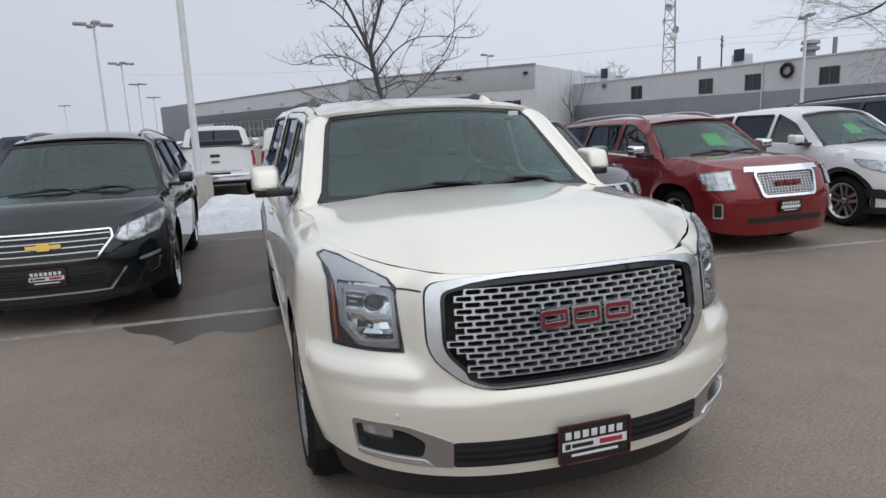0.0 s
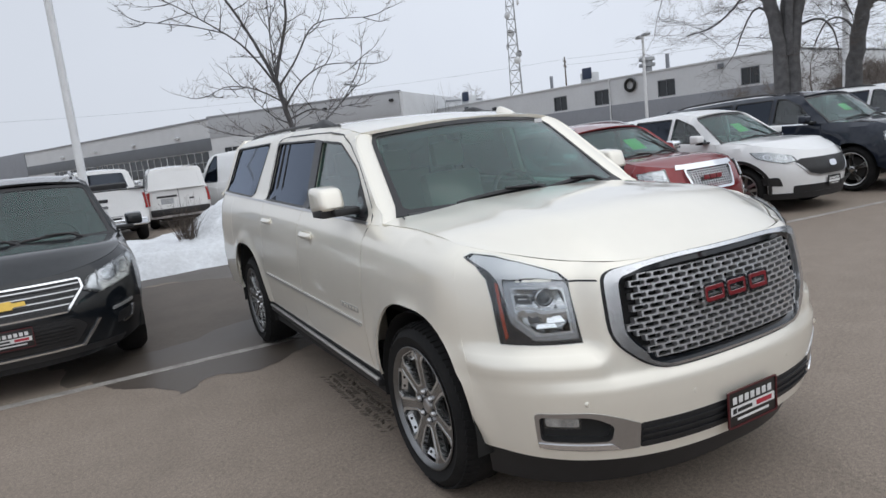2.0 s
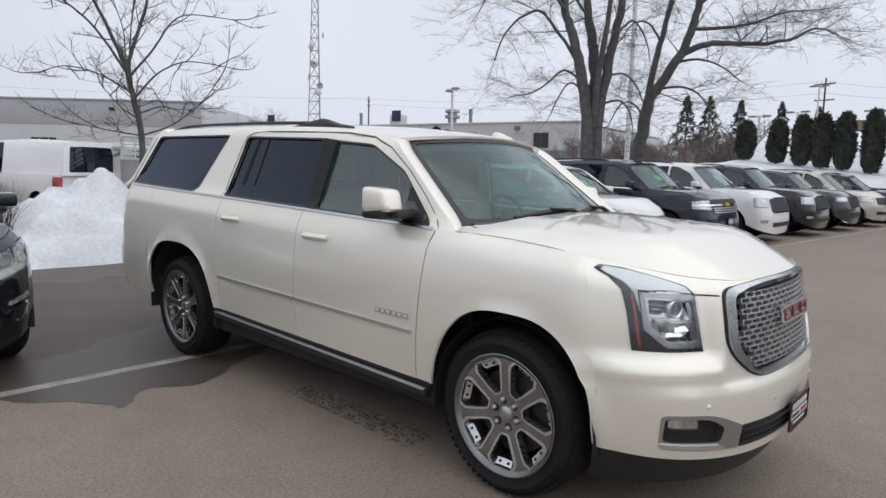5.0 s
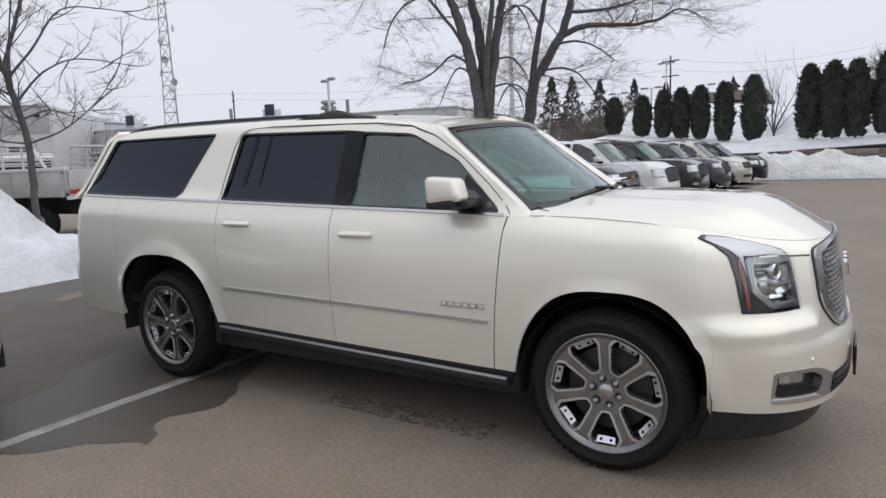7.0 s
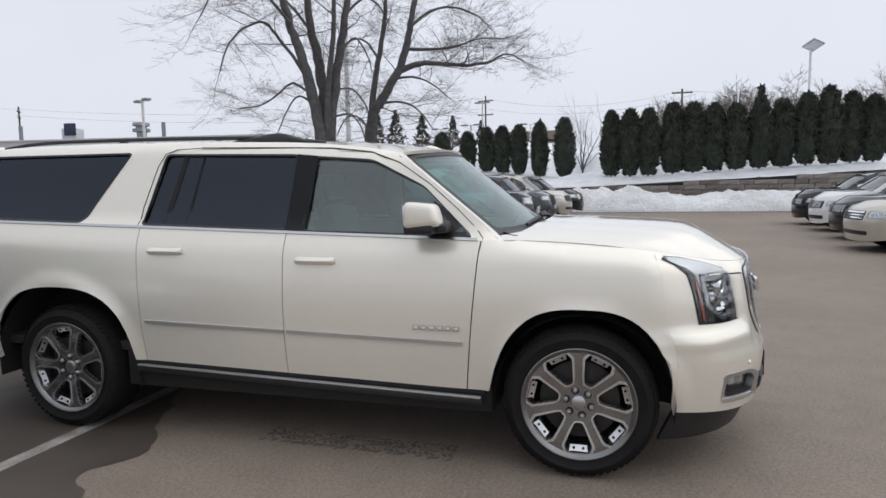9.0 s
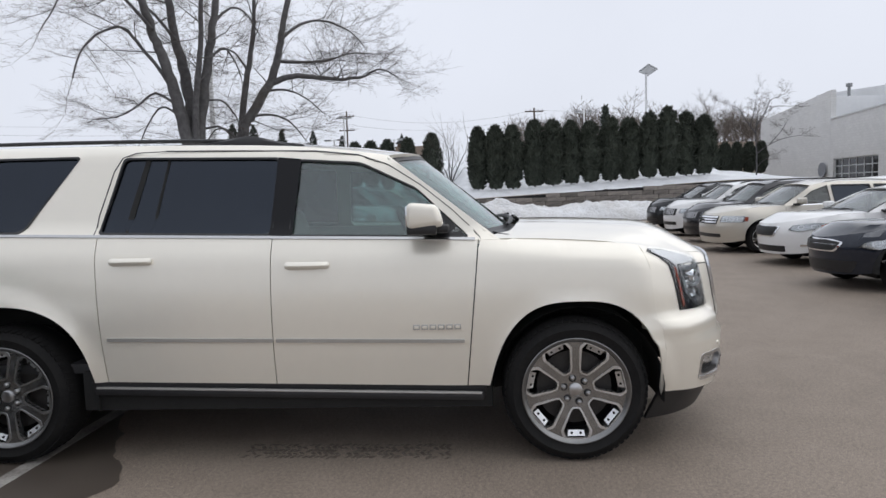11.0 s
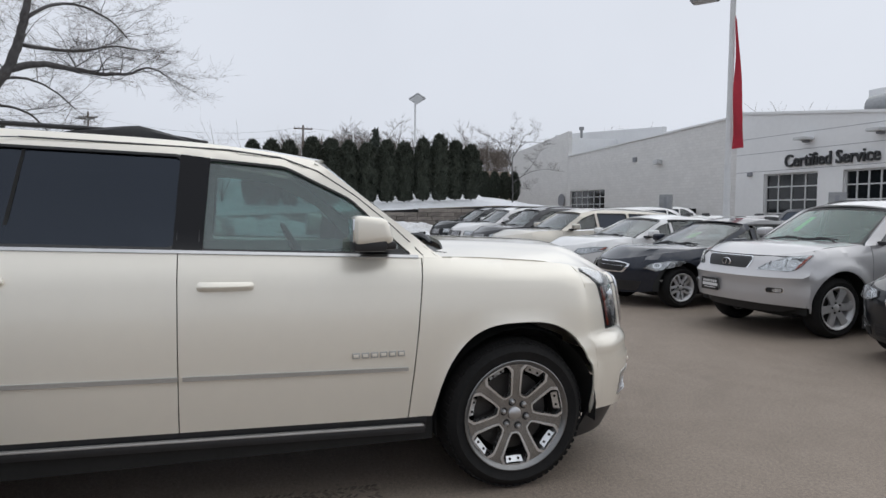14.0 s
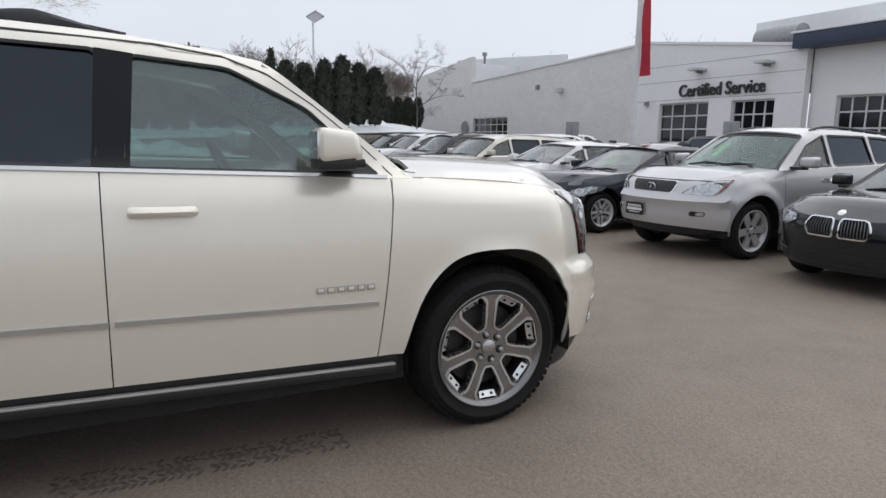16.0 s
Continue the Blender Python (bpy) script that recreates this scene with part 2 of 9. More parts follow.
def sheet(name, outer, f, material, parent, holes=(), step=0.06, lift=0.0, thick=0.02, label="", flip=False, mirror=False):
    """A panel with thickness: a polygon bent onto the surface f(a, b)."""
    pts, tris = fill(outer, holes, step)
    used = sorted({i for t in tris for i in t})
    ren = {o: i for i, o in enumerate(used)}
    top, low = [], []
    e = 0.004
    for i in used:
        a, b = pts[i]
        p = f(a, b)
        n = (f(a + e, b) - f(a - e, b)).cross(f(a, b + e) - f(a, b - e))
        n = n.normalized() if n.length > 1e-12 else Vector((0, 0, 1))
        if flip:
            n = -n
        top.append(p + n * lift)
        low.append(p + n * (lift - thick))
    tris = [tuple(ren[i] for i in t) for t in tris]
    k = len(top)
    count = {}
    for t in tris:
        for i in range(3):
            count[(t[i], t[(i + 1) % 3])] = 1
    if flip:
        faces = [t[::-1] for t in tris] + [tuple(i + k for i in t) for t in tris]
        faces += [(a, b, b + k, a + k) for a, b in count if (b, a) not in count]
    else:
        faces = list(tris) + [tuple(i + k for i in t[::-1]) for t in tris]
        faces += [(b, a, a + k, b + k) for a, b in count if (b, a) not in count]
    vs = top + low
    if mirror:
        vs = [Vector((-v.x, v.y, v.z)) for v in vs]
        faces = [t[::-1] for t in faces]
    return mesh_part(name, vs, faces, material, parent, label)


def tube_data(path, radii, sides=8, cap=True):
    vs, fs = [], []
    prev = None
    for i, p in enumerate(path):
        p = Vector(p)
        d = Vector(path[min(i + 1, len(path) - 1)]) - Vector(path[max(i - 1, 0)])
        d = d.normalized() if d.length > 1e-9 else Vector((0, 0, 1))
        ref = prev if prev is not None else (Vector((1, 0, 0)) if abs(d.x) < 0.8 else Vector((0, 1, 0)))
        a = (ref - d * ref.dot(d)).normalized()
        prev = a
        b = d.cross(a)
        r = radii[i] if isinstance(radii, (list, tuple)) else radii
        vs += [p + (a * math.cos(2 * math.pi * j / sides) + b * math.sin(2 * math.pi * j / sides)) * r for j in range(sides)]
    for i in range(len(path) - 1):
        for j in range(sides):
            k = (j + 1) % sides
            fs.append((i * sides + j, i * sides + k, (i + 1) * sides + k, (i + 1) * sides + j))
    if cap:
        fs.append(tuple(range(sides))[::-1])
        fs.append(tuple((len(path) - 1) * sides + j for j in range(sides)))
    return vs, fs


def tube(name, path, radii, material, parent=None, sides=8, label=""):
    vs, fs = tube_data(path, radii, sides)
    return mesh_part(name, vs, fs, material, parent, label)


def box_data(x0, y0, z0, x1, y1, z1, bevel=0.0, m=None):
    bm = bmesh.new()
    bmesh.ops.create_cube(bm, size=1)
    for v in bm.verts:
        v.co = Vector((lerp(x0, x1, v.co.x + 0.5), lerp(y0, y1, v.co.y + 0.5), lerp(z0, z1, v.co.z + 0.5)))
    if bevel:
        bmesh.ops.bevel(bm, geom=list(bm.edges), offset=bevel, segments=2, affect="EDGES", profile=0.6)
    if m is not None:
        bm.transform(m)
    return bm


def box(name, x0, y0, z0, x1, y1, z1, material, parent=None, bevel=0.01, label="", m=None):
    return part(name, box_data(x0, y0, z0, x1, y1, z1, bevel, m), material, parent, label)


def lathe_data(profile, sides=40, axis="x"):
    """Spins (radius, along) points round the x axis."""
    vs, fs = [], []
    k = len(profile)
    for j in range(sides):
        a = 2 * math.pi * j / sides
        vs += [Vector((h, r * math.cos(a), r * math.sin(a))) for r, h in profile]
    for j in range(sides):
        o, q = j * k, ((j + 1) % sides) * k
        fs += [(o + i, o + i + 1, q + i + 1, q + i) for i in range(k - 1)]
    return vs, fs


def lathe(name, profile, material, parent=None, sides=40, label="", at=None):
    vs, fs = lathe_data(profile, sides)
    if at is not None:
        vs = [at @ v for v in vs]
    return mesh_part(name, vs, fs, material, parent, label)


FONT_MESH = {}


def words(name, text, size, material, parent, m, depth=0.002, label="", width=None, bold=0.0):
    """Raised lettering in the built-in font, turned into a mesh; m takes its plane (x right, y up) into place."""
    cu = bpy.data.curves.new(name, "FONT")
    cu.body, cu.size, cu.extrude, cu.align_x, cu.align_y, cu.resolution_u = text, size, depth, "CENTER", "CENTER", 3
    cu.offset = bold
    tmp = bpy.data.objects.new(name, cu)
    me = bpy.data.meshes.new_from_object(tmp)
    bpy.data.objects.remove(tmp)
    bpy.data.curves.remove(cu)
    me.materials.clear()
    me.materials.append(material)
    if width:
        xs = [v.co.x for v in me.vertices]
        k = width / (max(xs) - min(xs))
        me.transform(Matrix.Diagonal((k, 1, 1, 1)))
    me.transform(m)
    ob = new(name, me)
    if parent:
        ob.parent = parent
    if label:
        ob["label"] = label
    return ob

# ---- vehicles: one body surface that front, side and rear panels are bent onto ----
class Body:
    """Body surface of a vehicle whose nose is at y = 0 and points to -y. u runs along the plan outline from the nose's middle."""

    def __init__(s, q):
        s.q = q
        s.L, s.W, s.cf, s.cr = q["L"], q["W"], q["cf"], q.get("cr", 0.35)
        s.top, s.belt, s.roof = curve(q["top"]), poly_curve(q["belt"]), curve(q["roof"])
        s.nose, s.tail = poly_curve(q.get("nose", [(0, 0.05), (0.5, 0), (0.75, 0), (1.1, 0.12)])), poly_curve(q.get("tail", [(0, 0.06), (0.5, 0), (1.0, 0.05)]))
        s.crease = poly_curve(q.get("crease", [(0, 9)]))
        s.r, s.tum, s.yc = q.get("r", 0.08), q.get("tum", 0.32), q["yc"]
        s.wheels = (q["fo"], q["fo"] + q["wb"])
        s.Ra, s.zr = q.get("Ra", q["tr"] + 0.07), q["tr"]
        s.arches = ((s.wheels[0] + q.get("arch_dy", 0.0), s.Ra), (s.wheels[1], q.get("Rb", s.Ra)))
        n, m = q.get("n", 2.6), q.get("nr", 3.2)
        pts = []
        for i in range(61):
            a = math.pi / 2 * i / 60
            pts.append((s.W * math.sin(a) ** (2 / n), s.cf * (1 - math.cos(a) ** (2 / n))))
        for i in range(1, 60):
            pts.append((s.W, lerp(s.cf, s.L - s.cr, i / 60)))
        for i in range(61):
            a = math.pi / 2 * i / 60
            pts.append((s.W * math.cos(a) ** (2 / m), s.L - s.cr + s.cr * math.sin(a) ** (2 / m)))
        acc = [0.0]
        for p, q2 in zip(pts, pts[1:]):
            acc.append(acc[-1] + math.dist(p, q2))
        s.us, s.xs, s.ys = np.array(acc), np.array([p[0] for p in pts]), np.array([p[1] for p in pts])
        s.uc, s.ue, s.um = acc[60], acc[120], acc[-1]

    def ux(s, x):
        return math.copysign(float(np.interp(abs(x), s.xs[:61], s.us[:61])), x)

    def uy(s, y):
        return float(np.interp(y, s.ys, s.us))

    def at(s, x, z):
        """The u at which the body is x wide at a height."""
        a, b = 0.0, s.us[75]
        for _ in range(30):
            m = (a + b) / 2
            a, b = (m, b) if s.S(m, z).x < x else (a, m)
        return a

    def wz(s, y, z):
        """Half width at a place along the body and a height."""
        b = s.belt(y) if y > s.yc else max(s.belt(y), s.top(y))
        lowz = s.q.get("zmid", 0.8)
        w = s.W * (1 - s.q.get("tuck", 0.05) * ((z - lowz) / 0.6) ** 2) if z < lowz else s.W - 0.05 * max(0.0, min(1.0, (z - lowz) / max(0.2, b - lowz))) ** 2
        if "crease" in s.q:
            zc = s.crease(y)
            w -= 0.032 * max(0.0, min(1.0, (z - zc) / max(0.05, b - zc))) * min(1.0, max(0.0, (y - 0.45) / 0.3))
        if z > b:
            w -= (z - b) * s.tum + 0.03 * min(1, (z - b) / 0.05)
            rz = s.roof(y)
            d = z - (rz - 0.07)
            if d > 0 and y > s.yc:
                w -= 0.07 * (1 - math.sqrt(max(0.0, 1 - min(1, d / 0.07) ** 2)))
        if y < s.yc + 0.2:
            d = (z - (s.top(y) - s.r)) / s.r
            if d > 0:
                fade = max(0.0, min(1.0, (s.yc + 0.16 - y) / 0.4))
                w -= s.r * fade * (1 - math.sqrt(max(0.0, 1 - min(1, d) ** 2)))
        for yw, ra in s.arches:
            d = math.hypot(y - yw, z - s.zr) - ra
            if -0.05 < d < 0.3:
                w += s.q.get("flare", 0.018) * max(0.0, min(1.0, (z - s.q["sill"] + 0.16) / 0.2)) * (1 - max(0.0, min(1.0, (d - 0.03) / s.q.get("fw", 0.1))) ** 2 * (3 - 2 * max(0.0, min(1.0, (d - 0.03) / s.q.get("fw", 0.1)))))
        return w

    def S(s, u, z):
        a = abs(u)
        x, y = float(np.interp(a, s.us, s.xs)), float(np.interp(a, s.us, s.ys))
        k = s.wz(y, z) / s.W
        f = max(0.0, 1 - max(0.0, y - 0.25 * s.cf) / (s.cf * 1.1))
        g = max(0.0, 1 - max(0.0, (s.L - y) - 0.2) / 0.8)
        if "ledge" in s.q:
            z0, dz, x0, dep, out = s.q["ledge"]
            sm = lambda v: max(0.0, min(1.0, v)) ** 2 * (3 - 2 * max(0.0, min(1.0, v)))
            step = (dep * max(0.0, min(1.0, (z - z0) / dz)) - out * max(0.0, min(1.0, (z - z0 + 0.10) / 0.09))) * sm((x - x0) / 0.07) * sm((0.66 - y) / 0.3)
            k -= (0.3 if step > 0 else 0.9) * step * max(0.0, min(1.0, (x - 0.75) / 0.2)) / s.W
            y += step
        p = Vector((x * k, y + s.nose(z) * f * f * (3 - 2 * f) - s.tail(z) * g * g * (3 - 2 * g), z))
        if u < 0:
            p.x = -p.x
        return p

    def lo(s, y):
        z = s.q["sill"] + s.q.get("sill_slope", 0.0) * max(0.0, min(y, s.wheels[1]) - 1.6) if y > s.wheels[0] else s.q.get("sill_front", s.q["sill"])
        for yw, ra in s.arches:
            d = abs(y - yw)
            if d < ra:
                z = max(z, s.zr + (s.q.get("Rz", ra) if ra == s.Ra else ra) * max(0.0, 1 - (d / ra) ** s.q.get("an", 2.0)) ** (1 / s.q.get("an", 2.0)))
        return z

    def side_poly(s, y0, y1, hi=None, lo=None, gap=0.004):
        """Side-view outline of a panel between two seams; a seam is a number or a function of z."""
        hi, lo = hi or (lambda y: s.top(y) if y < s.yc else s.belt(y)), lo or s.lo
        a = y0 if callable(y0) else (lambda z: y0)
        b = y1 if callable(y1) else (lambda z: y1)
        ys = list(np.linspace(a(0.8), b(0.8), 26))
        for yw, ra in s.arches:
            ys += [yw + ra * math.sin(t) for t in np.linspace(-1.57, 1.57, 27) if a(0.8) < yw + ra * math.sin(t) < b(0.8)]
        ys = sorted(set(round(v, 4) for v in ys))
        pts = []
        for rev in (False, True):
            for y in (reversed(ys) if rev else ys):
                z = hi(y) if rev else lo(y)
                z += -gap * 0.5 if rev else 0
                t = (y - a(0.8)) / (b(0.8) - a(0.8))
                yy = lerp(a(z) + gap, b(z) - gap, t)
                pts.append((s.uy(yy), z))
        return pts


BRIGHTCUT = mat("diamond_cut_metal", (0.80, 0.81, 0.82), 0.34, 1.0, vary=0.15, scale=9)


def wheel_parts(q):
    """One wheel, axle along x, its outer face towards -x, with its parts. Kept as a pattern to copy."""
    R, w, rr = q["tr"], q.get("tw", 0.24), q["rr"]
    n, mt = q.get("spokes", 5), q.get("rim", RIMCHROME)
    e = new("wheel")
    h = w / 2
    lathe("tyre", [(rr - 0.01, h - 0.03), (rr + 0.005, h - 0.005), (rr + 0.03, h), ((rr + R) / 2, h + 0.012), (R - 0.035, h - 0.005), (R - 0.012, h - 0.03), (R, h - 0.06), (R + 0.001, 0), (R, -h + 0.06), (R - 0.012, -h + 0.03), (R - 0.035, -h + 0.005), ((rr + R) / 2, -h - 0.012), (rr + 0.03, -h), (rr + 0.005, -h + 0.005), (rr - 0.01, -h + 0.03)], TYRE, e, 56)
    rim = lathe("rim", [(rr - 0.012, h - 0.05), (rr - 0.03, h - 0.04), (rr - 0.04, 0.02), (rr - 0.035, -h + 0.05), (rr - 0.016, -h + 0.022), (rr + 0.004, -h + 0.004), (rr + 0.009, -h - 0.004), (rr + 0.004, -h - 0.006), (rr - 0.012, -h + 0.004), (rr - 0.022, -h + 0.02)], mt, e, 56)
    lathe("brake_disc", [(0.02, -h + 0.1), (rr * 0.72, -h + 0.1), (rr * 0.72, -h + 0.13), (0.02, -h + 0.13)], mat("dull_brake_iron", (0.07, 0.065, 0.062), 0.55, 0.6, vary=0.3, scale=10), e, 32)
    # added near-black disc, stands in for the shade inside the wheel
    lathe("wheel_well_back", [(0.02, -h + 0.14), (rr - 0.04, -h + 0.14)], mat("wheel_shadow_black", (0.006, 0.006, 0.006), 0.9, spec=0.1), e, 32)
    wi, wo, dish = q.get("wi", 0.05), q.get("wo", 0.075), q.get("dish", 0.03)

    def face(a, b):
        d = math.hypot(a, b)
        return Vector((-h + 0.008 + dish * max(0.0, 1 - min(1, d / rr)) ** 1.2 + 0.02 * max(0, abs(b) / wo - 0.6), a, b))
    if q.get("cast"):
        def cface(a, b):
            d = math.hypot(a, b) / rr
            return Vector((-h + 0.014 + 0.028 * max(0.0, 1 - d / 0.9) ** 1.3, a, b))
        turn = lambda pts, g: [(r2 * rr * math.cos(g) - w2 * rr * math.sin(g), r2 * rr * math.sin(g) + w2 * rr * math.cos(g)) for r2, w2 in pts]
        win = rounded([(0.365, -0.062), (0.365, 0.062), (0.46, 0.112), (0.785, 0.250), (0.915, 0.205), (0.915, -0.205), (0.785, -0.250), (0.46, -0.112)], 0.03, 2)
        lip = [(lerp(0.68, a, 1.075) if a > 0.5 else a - 0.028, b * 1.21) for a, b in win]
        lip = [(min(a, 0.945), b) for a, b in lip]
        angs = [2 * math.pi * k / n - math.pi / 2 for k in range(n)]
        ring = [(rr * 0.975 * math.cos(t), rr * 0.975 * math.sin(t)) for t in np.linspace(0, 2 * math.pi, 70, endpoint=False)]
        sheet("wheel_face", ring, cface, q["inlay"], rim, holes=[turn(win, g) for g in angs], step=0.035, thick=0.04, flip=True, label="brushed grey seven-spoke wheel face")
        for g in angs:
            sheet("window_edge", turn(lip, g), cface, BRIGHTCUT, rim, holes=[turn(win, g)], step=0.04, lift=0.003, thick=0.03, flip=True)
            ins = sheet("rim_insert", turn([(0.80, -0.15), (0.80, 0.15), (0.90, 0.165), (0.90, -0.165)], g), lambda a, b: Vector((-h + 0.022 + 0.62 * (rr * 0.93 - math.hypot(a, b)), a, b)), BRIGHTCUT, rim, step=0.03, thick=0.006, flip=True)
            for sg in (-1, 1):
                lathe("insert_hole", [(0.0005, -h + 0.031), (0.007, -h + 0.031), (0.007, -h + 0.04)], MATTE, ins, 8, at=Matrix.Translation((0, *turn([(0.85, sg * 0.085)], g)[0])))
        tread = []
        for k in range(64):
            for side, sk in ((-1, 0.0), (1, 0.5)):
                bm2 = box_data(-0.034, -0.0125, -0.006, 0.034, 0.0125, 0.0020, 0.0, Matrix.Rotation(2 * math.pi * (k + sk) / 64, 4, "X") @ Matrix.Translation((side * (h - 0.045), 0, R - 0.006)) @ pose(0, 0, 0, 0, side * 14, side * 12))
                tread.append(([v.co.copy() for v in bm2.verts], [[v.index for v in f.verts] for f in bm2.faces]))
                bm2.free()
        vs, fs = [], []
        for v, f in tread:
            fs += [tuple(i + len(vs) for i in g) for g in f]
            vs += v
        tagged(mesh_part("tread", vs, fs, TYRE, e, smooth=False), kind="stuff")
        lathe("hub_cap", [(0.001, -h + 0.024), (rr * 0.10, -h + 0.025), (rr * 0.125, -h + 0.030), (rr * 0.13, -h + 0.05)], SATIN, rim, 28)
        for k in range(6):
            a = 2 * math.pi * (k + 0.25) / 6
            at = Matrix.Translation((0, rr * 0.24 * math.cos(a), rr * 0.24 * math.sin(a)))
            pk = lathe("lug_pocket", [(0.011, -h + 0.0315), (0.019, -h + 0.031), (0.024, -h + 0.034)], MATTE, rim, 14, at=at)
            lathe("lug_nut", [(0.0005, -h + 0.012), (0.009, -h + 0.014), (0.0145, -h + 0.022), (0.0145, -h + 0.05)], SATIN, pk, 8, at=at)
        return e
    for k in range(n):
        ang = 2 * math.pi * (k + q.get("turn", 0.25)) / n
        shapes = [[(rr * 0.16, -wi), (rr * 0.45, -wi * 0.92), (rr * 0.78, -wo * 0.86), (rr * 0.965, -wo * 1.35), (rr * 0.975, wo * 1.35), (rr * 0.78, wo * 0.86), (rr * 0.45, wi * 0.92), (rr * 0.16, wi)]]
        if q.get("double"):
            g = wo * 0.28
            shapes = [[(rr * 0.16, 0.004), (rr * 0.97, g + 0.012), (rr * 0.97, wo + 0.012), (rr * 0.16, wi)], [(rr * 0.16, -wi), (rr * 0.97, -wo - 0.012), (rr * 0.97, -g - 0.012), (rr * 0.16, -0.004)]]
        for sh in shapes:
            ob = sheet("spoke", rounded(sh, 0.012, 2), face, mt, rim, step=0.05, thick=0.035, flip=True)
            ob.matrix_basis = Matrix.Rotation(ang, 4, "X")
    lathe("hub_cap", [(0.001, -h + 0.012), (rr * 0.13, -h + 0.014), (rr * 0.17, -h + 0.022), (rr * 0.18, -h + 0.05), (rr * 0.3, -h + 0.055), (rr * 0.3, -h + 0.09)], mt, rim, 28)
    for k in range(q.get("lugs", 5)):
        a = 2 * math.pi * (k + 0.5) / q.get("lugs", 5)
        lathe("lug_nut", [(0.0005, -h + 0.018), (0.010, -h + 0.02), (0.013, -h + 0.028), (0.013, -h + 0.06)], MATTE, rim, 8, at=Matrix.Translation((0, rr * 0.245 * math.cos(a), rr * 0.245 * math.sin(a))))
    return e


def steering(parent, x, y, z, material=CABIN):
    bm = bmesh.new()
    m = pose(x, y, z, 62, 0, 0)
    N, K, R, r = 28, 8, 0.185, 0.016
    vs = [[bm.verts.new(m @ Vector(((R + r * math.cos(2 * math.pi * j / K)) * math.cos(2 * math.pi * i / N), (R + r * math.cos(2 * math.pi * j / K)) * math.sin(2 * math.pi * i / N), r * math.sin(2 * math.pi * j / K)))) for j in range(K)] for i in range(N)]
    for i in range(N):
        for j in range(K):
            bm.faces.new((vs[i][j], vs[(i + 1) % N][j], vs[(i + 1) % N][(j + 1) % K], vs[i][(j + 1) % K]))
    w = part("steering_wheel", bm, material, parent)
    box("steering_hub", -0.07, -0.06, -0.03, 0.07, 0.06, 0.03, material, w, 0.015, m=m)
    box("spoke", -0.18, -0.014, -0.012, 0.18, 0.014, 0.012, material, w, 0.004, m=m)
    return w


def seat(parent, x, y, z, material, width=0.52, high=0.66):
    """A seat with cushion, leaning backrest and headrest; it faces -y."""
    box("seat", x - width / 2, y - 0.28, z - 0.14, x + width / 2, y + 0.26, z, material, parent, 0.05)
    box("seat_back", -width / 2, -0.07, 0, width / 2, 0.07, high, material, parent, 0.055, m=pose(x, y + 0.27, z - 0.06, -14, 0, 0))
    box("headrest", -0.14, -0.05, high + 0.04, 0.14, 0.05, high + 0.24, material, parent, 0.045, m=pose(x, y + 0.27, z - 0.06, -12, 0, 0))


